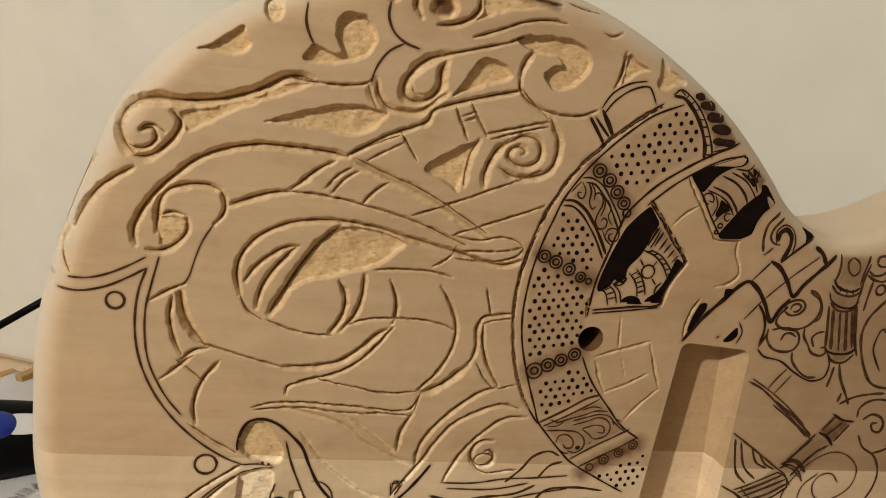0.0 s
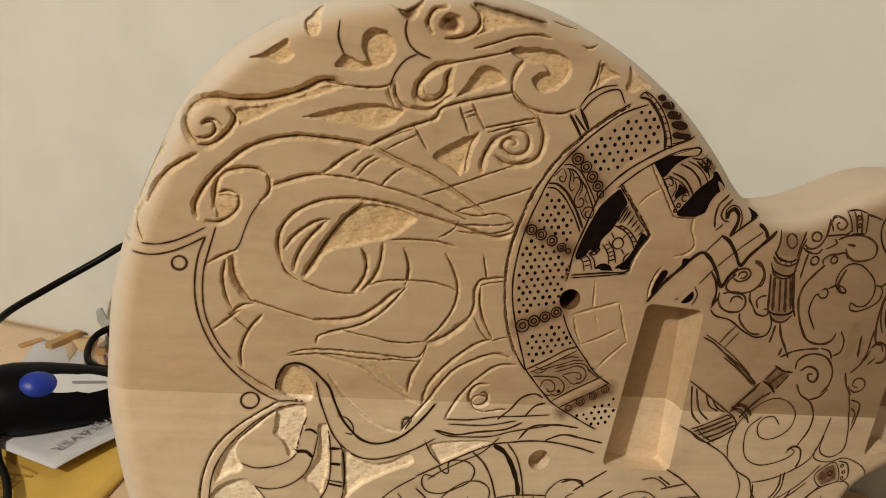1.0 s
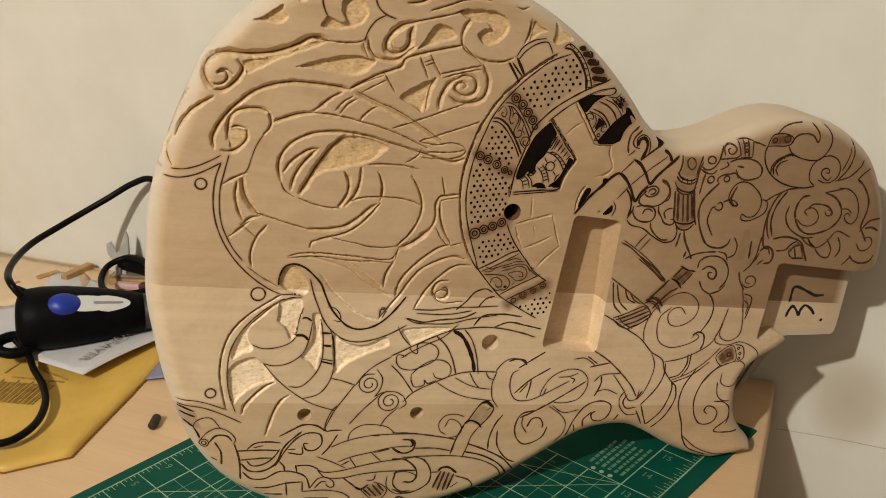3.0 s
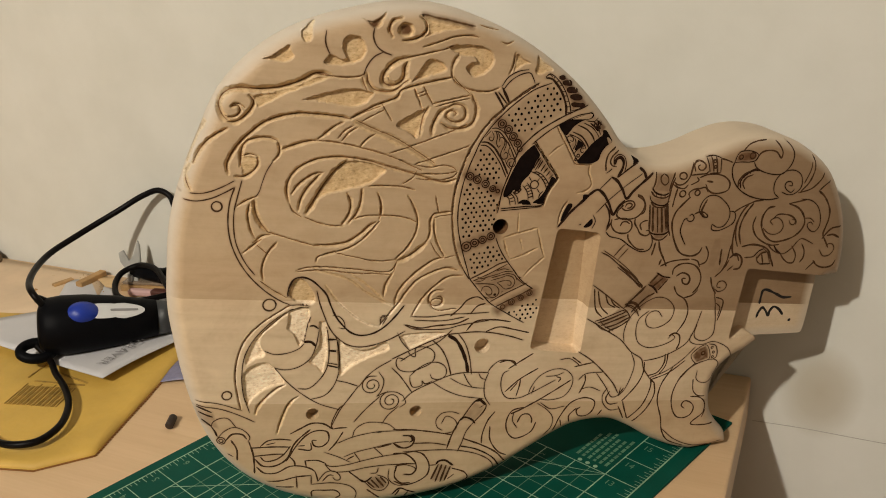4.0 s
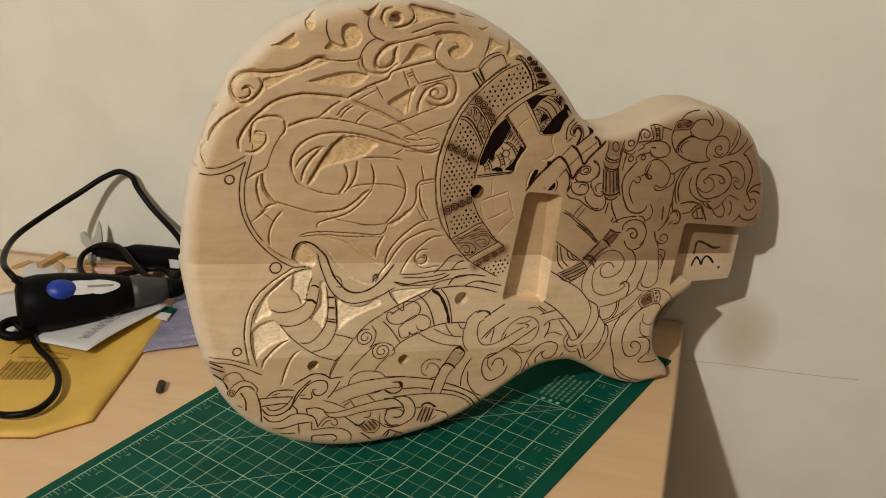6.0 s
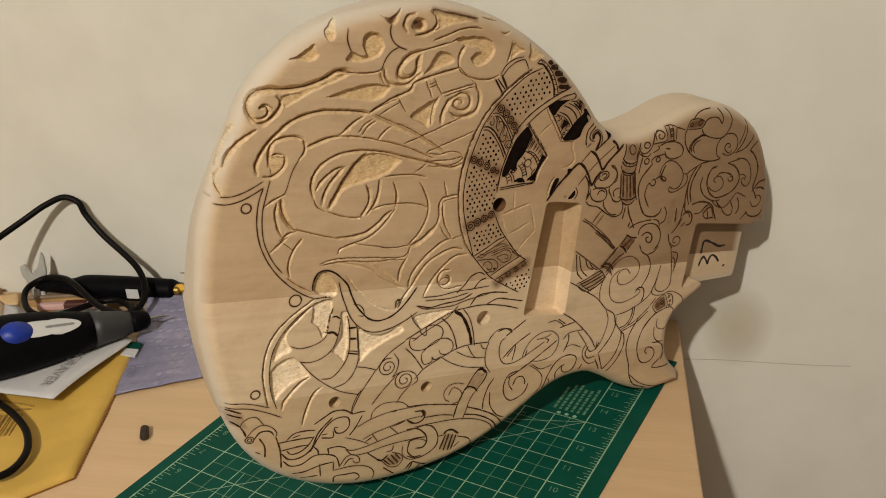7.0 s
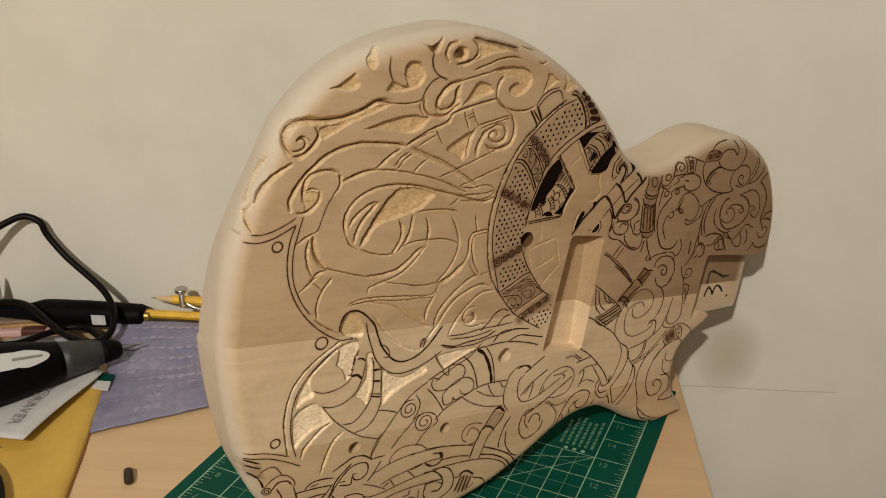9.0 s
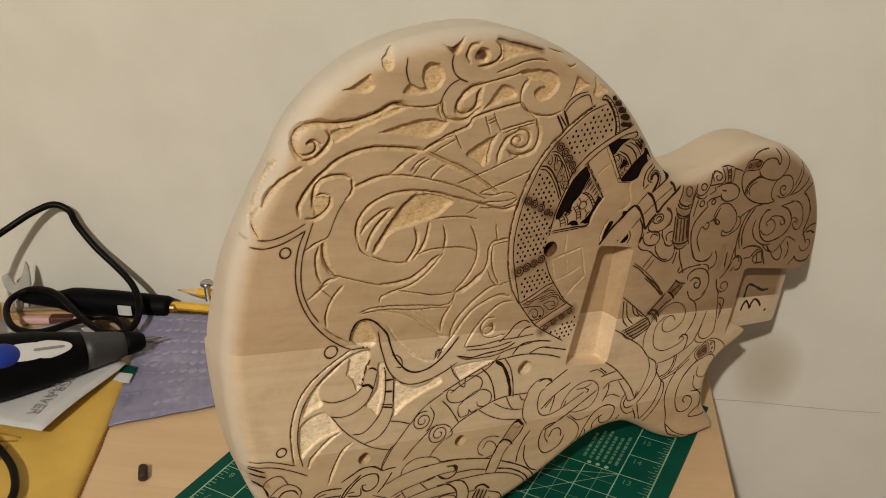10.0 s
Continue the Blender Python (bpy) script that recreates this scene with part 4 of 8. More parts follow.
burn([(-52.5, 215.4), (-49.7, 216.6)], 0.9)
burn([(-51.4, 213.6), (-48.5, 214.7)], 0.9)
burn([(-50.7, 212.0), (-47.6, 212.7)], 0.9)
burn([(-50.2, 210.2), (-47.2, 210.8)], 0.9)
burn([(-50.0, 208.2), (-46.9, 208.8)], 0.9)
burn([(-65.1, 211.7), (-62.5, 209.7), (-61.5, 204.8)], 0.8)
burn([(-61.6, 213.0), (-58.9, 209.7), (-58.0, 205.0)], 0.8)
burn([(-59.7, 213.1), (-57.0, 209.5), (-56.3, 205.1)], 0.8)
burn([(-63.1, 210.6), (-60.2, 211.6)], 0.8)
burn([(-62.3, 208.9), (-58.9, 209.6)], 0.8)
burn([(-61.8, 207.0), (-58.3, 207.4)], 0.8)
fill([(-29.9, 218.1), (-34.2, 216.2), (-37.6, 212.0), (-40.9, 207.9), (-45.6, 205.9), (-47.6, 204.2), (-40.7, 204.0), (-38.6, 208.4), (-35.2, 212.7)])
fill([(-56.7, 205.1), (-55.4, 206.9), (-52.4, 207.6), (-49.7, 206.5), (-48.0, 204.5)])
burn([(-58.9, 212.0), (-57.3, 213.9), (-55.4, 213.0), (-54.1, 214.5)], 1.6)
scorchp([(-42.6, 233.6), (-40.2, 233.4), (-32.4, 220.4), (-35.4, 218.7), (-42.0, 226.5), (-45.8, 227.5)], 0.55)
burn([(-41.5, 232.9), (-46.0, 226.8)], 1.0)
burn([(-40.1, 230.8), (-43.6, 225.7)], 1.0)
burn([(-38.4, 228.4), (-41.6, 224.2)], 1.0)
burn([(-36.9, 226.0), (-39.8, 222.8)], 1.0)
burn([(-35.5, 223.7), (-38.1, 220.8)], 1.0)
burn([(-33.8, 221.1), (-36.4, 218.8)], 1.0)
scorchp([(-23.6, 238.4), (-17.1, 244.9), (-10.7, 238.6), (-12.5, 233.6), (-17.8, 229.5)], 0.45)
scorchp([(-10.7, 251.3), (-2.6, 252.0), (1.8, 246.6), (-2.1, 242.4), (-6.4, 247.2)], 0.75)
burn([(-10.0, 250.7), (-4.3, 245.1)], 1.4)
burn([(-7.7, 251.1), (-3.0, 246.3)], 1.4)
burn([(-5.3, 251.6), (-1.6, 248.1)], 1.4)
burn([(-44.6, 243.0), (-39.5, 234.6), (-33.9, 225.1), (-29.9, 218.1)], 1.0)
burn([(-29.6, 250.9), (-25.1, 243.0), (-21.9, 235.7), (-17.7, 227.3)], 1.0)
fill([(-30.6, 251.9), (-22.9, 254.1), (-13.9, 256), (-7.6, 256.6), (-7, 254.5), (-9.6, 252.9), (-13.8, 252.8), (-17.1, 251.6), (-20.4, 249.7), (-23, 246.7), (-25.1, 244.3), (-27, 245.9)])
fill([(-18.5, 227.8), (-12.5, 233.9), (-9.2, 237.4), (-4.8, 240.5), (-1.4, 242.4), (-1.7, 245.4), (1.2, 244.8), (5.4, 237.4), (0.6, 235), (-2.4, 231.5), (-4.3, 226.5), (-8.9, 225), (-17.5, 226)])
carve([(-31.3, 251.1), (-27.8, 243.8), (-23.9, 236), (-21, 229.6), (-18.9, 225.9), (-8.2, 224.2)], 1.2, 0.8)
burn([(-21.4, 246.5), (-15.4, 242.9), (-12.1, 238.2), (-10.7, 234.8)], 1.2)
burn([(-23.3, 245.2), (-17.7, 242.2), (-14.2, 238.4), (-12.5, 234.6)], 0.9)
burn([(-17.7, 250.1), (-12.2, 246.9), (-8.4, 242.3), (-7, 238.5)], 1.2)
burn([(-14.1, 251.1), (-8.4, 247.5), (-5.2, 243.1), (-3.9, 240.4)], 0.9)
burn([(-22.6, 239.8), (-24.7, 241.2), (-24.8, 243.4), (-22.8, 244.1), (-20.9, 242.6), (-21, 240.5), (-22.9, 241.3)], 0.9)
burn([(-20, 242.8), (-19.1, 239), (-21.1, 235.3)], 0.9)
fill([(-17.9, 241.5), (-13.4, 237.5), (-16.1, 236.4), (-19.5, 234.3), (-20, 236.1), (-18.4, 238.5)])
burn([(-20.7, 232.2), (-17.5, 235.6), (-12.7, 237.2)], 0.9)
burn([(-13.5, 235.1), (-15.4, 235.7), (-16.2, 234), (-14.9, 232.6), (-13.8, 233.4)], 0.9)
ring(-17.6, 231.1, 0.9, burn)
ring(-19.1, 228.8, 0.7, burn)
fill([(-8.5, 249.4), (-3.3, 251.6), (-4.4, 247.8), (-4.6, 244.2), (-6.7, 246.5)])
burn([(-2.1, 250.4), (-4.1, 246.3), (-3.3, 242.5)], 0.9)
burn([(-12.6, 252.3), (-7.2, 251.3), (-4.3, 252.8)], 0.8)
scorchp([(-27.3, 253.4), (-7.1, 256.2), (5.2, 237.4), (-4.7, 225.5), (-18.5, 226.7)], 0.3)
ink([(7.7, 233.7), (2.5, 229.9), (0.7, 223.8), (0.9, 219.1)], 0.9)
ink([(9.6, 231.3), (5.3, 228.3), (3.7, 224.7), (5, 222.1), (8, 220.9)], 0.8)
burn([(6.8, 222.6), (7.7, 225.9), (10.5, 226.7), (12.5, 224.3), (12.2, 220.5), (10.4, 216.6), (8.7, 214.3)], 2.4)
burn([(6.2, 221.7), (6.4, 226.9), (9.6, 228.6), (13.5, 226.4), (14.4, 222.3), (13.3, 217)], 0.8)
burn([(1.3, 217.7), (3.1, 218.7), (4.9, 220.1)], 1.0)
fill([(18.8, 226.6), (24.8, 222.2), (18.8, 220.3), (20.2, 223.1)])
burn([(24.3, 221.8), (17.7, 219.5), (8.7, 213.8)], 1.3)
burn([(4.7, 214.9), (8.7, 211.7), (12.3, 205.6), (15.3, 199.3), (19.6, 203.5), (25.3, 208), (33.3, 213.9)], 2.2)
burn([(24, 218.2), (26.8, 215.6), (28.4, 210.9)], 2.6)
burn([(3.1, 199.7), (14.1, 207.5), (25.7, 214.4)], 0.7)
burn([(-30.8, 186.2), (-23.4, 194.2), (-14.4, 201.3), (-7.7, 206.4), (-4.2, 207.6), (-0.3, 204.2), (3.4, 197.4), (6.4, 189.8), (9.7, 194.1), (14.2, 198.3)], 2.2)
burn([(0.9, 197.6), (3.4, 192.7), (4, 186.8), (2.2, 180.6)], 1.5)
burn([(-5.1, 192.2), (2.7, 199.5)], 0.7)
burn([(-3, 207.7), (5, 214.6)], 0.8)
fill([(-29.2, 190.2), (-27, 196), (-23.9, 201.1), (-20.8, 200.8), (-21.3, 198.1), (-24.5, 194.3), (-27.7, 189.6)])
carve([(-30.5, 187.6), (-29.4, 193.4), (-27, 198.7), (-24, 202.5)], 1.2, 0.8)
fill([(-14.1, 205.9), (-10, 205.2), (-11.9, 202.4), (-14.4, 200.9)])
fill([(-14.1, 183.9), (-10.7, 187), (-7.6, 189.5), (-7.2, 185.7), (-9.2, 183.8), (-11.8, 183.2)])
burn([(-7, 191), (-5.6, 186.7), (-7.8, 182.3)], 0.8)
burn([(-16.4, 185.8), (-15.3, 186.1)], 1.2)
scratch([(-9.6, 224.8), (-10.1, 219.3), (-8.4, 213.5), (-8.8, 210.1), (-12.6, 207.5), (-17.8, 206.9)], 1.3, 0.9)
scratch([(-36.4, 233.1), (-32.1, 236.6), (-26.6, 239.2), (-24.4, 239.7)], 1.1, 0.8)
scratch([(-65.9, 184.1), (-55.6, 185.8), (-43.6, 187.4)], 1.4, 1.0)
scratch([(-43.8, 187.4), (-42.3, 179.2), (-39.5, 166.7)], 1.4, 1.0)
scratch([(-65.6, 182), (-64.3, 175), (-62, 168.4)], 1.3, 0.9)
scratch([(-62, 168.7), (-52.7, 171), (-44.4, 174.1)], 1.3, 0.9)
scratch([(-53.4, 156), (-47.6, 161.2), (-39.5, 167.2)], 1.3, 0.9)
scratch([(-55.8, 199), (-56.3, 192.3), (-56.5, 186.4)], 1.1, 0.8)
scratch([(-55.2, 181.6), (-53.8, 174.6)], 1.0, 0.7)
burn([(-65, 278), (-61, 282.9), (-54.8, 285.8), (-48.4, 286.3)], 0.8)
burn([(-64.2, 275.9), (-60, 280.3), (-53.8, 283.7), (-47.6, 284.2), (-45.9, 281.3), (-44.8, 278)], 0.8)
burn([(-69.3, 275.6), (-66.7, 270.8), (-63.8, 264.9)], 1.7)
burn([(-67.1, 275.1), (-64.6, 271.3), (-61.9, 267.4)], 1.2)
burn([(-64.6, 277.5), (-62.3, 272.1), (-60.7, 268)], 1.9)
burn([(-60, 267.9), (-51.7, 272.9), (-42, 277.9)], 0.8)
scorchp([(-68.4, 258.3), (-53.7, 268.6), (-35.8, 276.7), (-26.8, 268), (-26.4, 257.5), (-42.7, 251.9), (-55, 238.9), (-60.5, 226), (-68.7, 208.2), (-70.3, 191.7), (-64.3, 168), (-78.1, 164.1), (-88.3, 160.9), (-93.9, 174.3), (-94.9, 194.7), (-91.5, 220.5), (-82.1, 239.7)], 0.24)
dots([(-61.1, 260.8), (-53.7, 266.5), (-45.3, 271.5), (-35.8, 275.5), (-31.4, 273.4), (-28.3, 267), (-27.2, 261.3), (-34.1, 257), (-42.8, 252.7), (-50.2, 247.6), (-54.6, 250), (-58.9, 255.5)], 4.0)
dots([(-79, 241.5), (-75.2, 240.5), (-71.7, 236.9), (-68.4, 231.5), (-65.4, 224.3), (-66.5, 217.9), (-71.2, 220.5), (-77.7, 225.1), (-84.8, 229.6), (-82.1, 236.5)], 3.65)
dots([(-89.9, 221.2), (-85.2, 221.3), (-78.7, 217.4), (-70.7, 212.2), (-69.3, 208.3), (-70.5, 199.5), (-71.7, 192.9), (-75.7, 189.6), (-81.7, 189.7), (-91.6, 187.1), (-92.9, 194.4), (-92.4, 207.6)], 3.65)
dots([(-89.4, 176), (-82.7, 177.8), (-76, 179.9), (-70.6, 181.5), (-68.2, 174.1), (-65.3, 169.3), (-75.8, 166.8), (-86.7, 162.3), (-88.8, 167.9)], 3.65)
dots([(-63.8, 132.4), (-57.4, 135.3), (-48.9, 138.5), (-43.8, 142.8), (-44.5, 134.4), (-46.2, 125.4), (-50.5, 123.1), (-56.2, 125.9)], 3.65)
ink([(11.1, 154.6), (21.2, 145.4), (28.9, 136)], 1.0)
ink([(10.3, 153.1), (20, 143.9), (27.2, 135.4)], 0.7)
scorchp([(31.8, 137.2), (39.1, 144.9), (48.1, 139.1), (39.1, 129.9)], 0.85)
burn([(32.7, 137), (36.7, 134.2), (39.5, 129.8)], 1.8)
burn([(38.7, 144.5), (43.2, 141.2), (48.5, 139.5)], 1.4)
ink([(33.9, 137.7), (40.1, 143.5)], 1.0)
ink([(35.8, 134.8), (43.3, 139.9)], 1.0)
ink([(39.9, 131.5), (46.8, 138.5)], 0.8)
scorchp([(17.5, 120.2), (32.3, 136.2), (38.6, 130), (25.5, 114.8)], 0.5)
ink([(21.1, 118.3), (31, 127), (37.8, 130.1)], 0.9)
ink([(17.4, 123.7), (24.8, 130.6), (31.4, 136.4)], 0.9)
burn([(15.7, 122.7), (20, 123.7), (24.4, 120.3), (26.8, 114.6)], 1.2)
ink([(16.5, 124.8), (22.5, 125), (27.9, 118.8)], 1.0)
burn([(14.5, 121.2), (18.5, 118.7), (21.2, 113.8)], 1.0)
scorchp([(-4.5, 115.5), (14.5, 120.8), (21.2, 113.8), (7.3, 105.8)], 0.55)
burn([(-4.5, 115.9), (0.6, 116.8), (8.2, 118.9), (15.8, 121)], 1.1)
ink([(-2.7, 114.3), (6.6, 116.1), (17.6, 119.3)], 0.9)
ink([(-0.1, 112.1), (8.3, 114), (19, 116.9)], 0.9)
ink([(2.5, 109.8), (11, 111.3), (20.3, 114.9)], 0.9)
ink([(5.1, 107.1), (12.8, 109.2), (20.4, 113.1)], 0.9)
burn([(-4.5, 115.1), (-0.1, 109.9), (6.9, 105.9)], 1.2)
burn([(-1.1, 116.2), (2.5, 111.2), (8.6, 106.5)], 0.9)
burn([(-0.8, 164.8), (4.7, 161.1), (13.3, 152.1), (22.2, 142.2), (28.9, 134.7)], 1.1)
burn([(0.8, 165.8), (8.9, 159.1), (17.6, 150.6), (25.2, 141.7)], 0.8)
burn([(7.6, 160.6), (11.6, 164.9), (15.6, 168.4)], 0.9)
burn([(10.2, 157.7), (17.4, 164.8)], 0.8)
burn([(-6, 142.4), (2.1, 135), (15.8, 121.8)], 1.1)
ink([(-5.1, 139.7), (-5, 134.1), (-3.9, 124.1), (0.5, 118.1)], 0.8)
ink([(-2.6, 138), (-0.5, 126.1), (4.7, 119.5)], 0.8)
ink([(2.6, 134.5), (4.9, 127.3), (9.7, 123.8)], 0.8)
ink([(6.1, 131.4), (8.8, 126.1), (13.2, 122.7)], 0.8)
burn([(-10, 118.7), (-4.5, 114.6), (4.3, 107.3), (14.5, 98.7), (22.3, 88.2), (30.2, 81.1), (31.8, 73.9), (36.7, 65)], 1.0)
burn([(22.3, 88.2), (25, 78.5), (23.1, 69.6), (18.2, 59.4), (13.9, 55.1)], 0.8)
burn([(16.8, 96.5), (16.5, 104.1), (20, 113.6), (29.5, 122.9), (39.3, 126.4), (46.8, 124.2), (52.5, 116.6), (50.8, 108.9), (44.9, 104.6), (37.9, 103.7), (33.3, 106.3), (32.2, 112.3), (35.5, 116.1), (40.7, 116), (44, 111.4)], 0.8)
burn([(34.1, 117.2), (27, 111.9), (25.2, 102.5), (27.3, 94.4), (34.2, 89.5), (43.1, 89.1), (51.9, 91.5), (54.4, 93.8), (52, 96.1), (49.5, 93.8)], 0.8)
ink([(49.8, 95.6), (53.8, 97.1), (57.5, 95), (57.9, 88.6), (55.9, 84.4)], 0.9)
burn([(31.6, 79.5), (41.8, 79.8), (52.4, 82.3), (62.5, 87.2), (65.8, 91.2), (69.4, 98.7), (73.4, 110.6)], 0.9)
ink([(51.5, 132.9), (54.1, 126.8), (60.2, 121.4), (62.9, 113.4), (61.2, 105.6), (55.1, 96.8)], 0.8)
ink([(58.7, 122.9), (65.3, 124), (69.5, 127.7)], 0.8)
ink([(47.9, 82.2), (47.4, 75.4), (42.4, 68.5), (35.3, 67.1)], 0.8)
ink([(50.1, 82.7), (48.5, 72.9), (43.4, 66.4)], 0.7)
burn([(36.7, 65), (50.1, 68.8), (61.9, 75.8), (70.5, 83.4)], 0.8)
ink([(37.7, 63.4), (51.1, 66.7), (63.4, 74.1)], 0.7)
burn([(70.6, 100.7), (68.8, 94.3), (70, 90.4), (76.1, 87.4), (82.7, 90.7), (84.2, 100.5), (83.2, 112.9)], 0.9)
burn([(66.5, 93.8), (66, 88.8), (70.3, 85.7), (76.3, 84.6), (84, 85.4), (95.2, 78.6), (99.7, 70.7)], 0.8)
burn([(81.1, 127.9), (82.7, 118.7), (83.8, 110.5)], 0.8)
ink([(83.5, 119.5), (88.8, 116.3), (88, 108.8), (85.5, 101.2)], 0.8)
ink([(83.9, 115), (86.9, 111.3), (85.6, 104.8)], 0.7)
scorchp([(83.1, 119.6), (88.4, 115.5), (87.3, 106.7), (84.7, 104.9)], 0.3)
scorchp([(67.7, 77), (72.8, 82), (78.7, 83.7), (81.2, 79.9), (81.8, 72.3), (75, 70.8), (71.9, 70.1)], 0.9)
burn([(67.7, 77), (72.8, 82), (78.7, 83.7), (81.2, 79.9), (81.8, 72.3), (75, 70.8), (71.9, 70.1)], 0.8, closed=True)
ring(76.8, 77.5, 1.6, burn)
ring(76.8, 77.5, 1.0, burn)
burn([(80.9, 84.1), (86.2, 81.7), (87.3, 73.1), (83.8, 71)], 1.0)
ring(83.5, 80.9, 0.8, burn)
ring(84.7, 76.9, 0.8, burn)
ring(84.1, 73.3, 0.8, burn)
burn([(59.7, 59.8), (68.4, 67.9), (77.3, 70.9), (85.6, 71.1), (89.2, 67.1), (88.3, 61.6), (83.3, 54), (77.2, 53.8), (72.8, 57.6), (73.2, 64.1)], 0.8)
ink([(70.4, 58.1), (71.1, 48.3), (74.7, 43.7), (80.5, 42)], 0.7)
ink([(32.5, 78.4), (32, 70.6), (27.9, 62.1), (20.6, 54.2), (16.3, 50.4)], 0.8)
ink([(37.7, 64.8), (38, 58.6), (31.9, 44.2), (21, 35)], 0.8)
ink([(40.5, 61.4), (41, 51.8), (34.8, 40.2), (24.7, 31.7)], 0.8)
ink([(36.7, 65), (40.6, 60.4)], 0.9)
ink([(17.2, 50.2), (18.9, 42.7), (21, 35)], 0.8)
ink([(13.8, 47.1), (18.2, 35.6)], 0.8)
ink([(54.5, 70.7), (46.1, 58.3), (43.6, 46.5), (46.7, 31.3), (48.3, 19.1), (53.5, 9.9), (66.8, 1.8)], 0.8)
burn([(48.2, 21.1), (58.2, 10.4), (71.5, 2.3), (86.2, -1.1), (96.2, 0.7)], 0.9)
ink([(71.4, 70.6), (61, 61.9), (54.9, 48.9), (55.2, 37.2), (59.4, 29), (65.1, 27.2), (70.1, 29.1), (72.1, 34.5), (69.5, 39), (64.7, 41), (62.5, 38.1), (65.1, 34.6)], 0.8)
ink([(69.1, 43.9), (76.3, 41.9), (80.9, 36.6), (80.5, 29.3), (70.7, 21), (89.6, 16.8)], 0.8)
ink([(82.3, 30.9), (78.9, 24.7)], 0.7)
ink([(-70.9, 96.8), (-65.6, 97.5), (-60.7, 95.6), (-59.5, 92.3)], 0.9)
burn([(-64.8, 89.8), (-68.2, 88.3), (-70.3, 81.1), (-69.2, 73.2), (-65.9, 68.9), (-57.6, 67.6), (-49.2, 69.9), (-32.2, 76.4)], 0.9)
ink([(-64.8, 91.1), (-56.6, 95.2), (-47.4, 99.6)], 0.8)
ink([(-67.9, 73.9), (-57.5, 81.6), (-44.1, 87.8)], 0.8)
ink([(-64.2, 74), (-58.7, 79.6)], 0.7)
ink([(-60.1, 69), (-57.5, 77.1), (-56.6, 81.9)], 0.7)
burn([(-51.3, 69), (-49.6, 73.6), (-43.3, 81.4), (-33.6, 84.8), (-25.1, 83.1), (-19.9, 76.6), (-20.6, 69.4), (-26.1, 62.7), (-36.4, 61.7), (-43.2, 63.6)], 0.8)
burn([(-49.2, 69), (-47, 74), (-48.3, 71.1)], 0.9)
ink([(-49.6, 60.8), (-43.2, 63.6), (-30.5, 69.6), (-20.7, 74.5)], 0.8)
burn([(-38.6, 80.4), (-31.4, 79.8), (-26.3, 81.1)], 0.9)
ink([(-31.4, 78.9), (-28.4, 77), (-30.1, 74.6)], 0.9)
burn([(-28.6, 91.4), (-22.2, 91.1), (-17.5, 87.4), (-14.8, 84.2)], 0.9)
ink([(-18.7, 84.1), (-12.3, 84.6), (-5, 84.9)], 0.8)
burn([(-15.9, 95.2), (-6.7, 87.1), (2.2, 76.6), (10, 65.3), (13.4, 57.6)], 1.1)
ink([(-20.1, 92), (-13.6, 85.7)], 0.8)
burn([(-15.5, 73.4), (-10.8, 77), (2.2, 76.2)], 0.9)
ink([(-10.8, 76.5), (-10.7, 71.9), (-13.2, 66), (-15.3, 62.7)], 0.9)
burn([(-14.1, 65.7), (-7.5, 66.2), (0.4, 61.7)], 0.8)
burn([(-2.6, 76.2), (4.3, 64.2), (9, 55.2), (13.5, 55.7), (15.5, 61.4)], 0.9)
burn([(5.7, 63), (2.3, 58.1), (2.5, 51.9), (7.6, 45.1), (15.2, 44.4)], 0.9)
ink([(7.5, 60.3), (4.6, 54.8), (7, 50), (13.7, 49.5)], 0.8)
ink([(13.5, 55.2), (17.7, 60.9)], 0.8)
ink([(1.8, 46.4), (-1.2, 42.3)], 0.9)
ink([(-64, 56.1), (-56.8, 58.2), (-46.2, 62.4)], 0.9)
burn([(-61.9, 56.5), (-62.8, 50.7), (-59.9, 44.4)], 0.9)
ink([(-59.8, 48.2), (-56, 53.8), (-51.3, 53.3), (-49.2, 49.1), (-49.6, 45.9)], 0.8)
burn([(-44.9, 60.7), (-37.6, 53.6), (-34.2, 47.2), (-35.4, 40.3), (-41, 34)], 0.8)
burn([(-42.8, 60.7), (-35.5, 54.5), (-25.6, 54.7)], 0.9)
ink([(-34.1, 36.2), (-29, 47), (-20.4, 56.8), (-10.4, 58.4), (-3.7, 54.2), (-4.9, 47.8), (-10.1, 43.8), (-15.8, 45.5), (-16.8, 50), (-13.8, 51.7)], 0.8)
ink([(-28, 38.7), (-28.9, 44.6)], 0.8)
ink([(-22.3, 40.8), (-22.4, 46.5), (-16.8, 51.4)], 0.8)
ink([(-54.7, 59.6), (-63.1, 58.2), (-67.4, 49.9), (-66.3, 41.2), (-62.1, 36.4), (-56.1, 36.5), (-49.6, 39.7), (-46.2, 46.1)], 0.8)
burn([(-141.5, 112.2), (-125.8, 117.5), (-114, 121.1), (-105, 123.2), (-97.1, 123), (-86.5, 122.2), (-75.8, 119.8), (-62.5, 114.7), (-54.4, 110.6)], 1.1)
burn([(-114.8, 121.3), (-109.2, 113.9), (-105.7, 104.6), (-103.7, 93.3)], 1.1)
burn([(-104.2, 122.6), (-99.6, 118.8), (-95.9, 111.3), (-93.1, 100.3), (-92.5, 93.2)], 2.8)
burn([(-97.5, 122.6), (-93.4, 115.1), (-90.9, 104.2), (-90.1, 91.8)], 1.0)
burn([(-136.7, 80.5), (-130.2, 85.7), (-116.1, 90.6), (-103.3, 93.7), (-95.3, 93.8), (-87.2, 92.6), (-78.4, 90.8)], 1.0)
burn([(-116.1, 90.6), (-108.8, 83.8), (-98.6, 77.2), (-82.4, 71.5)], 0.8)
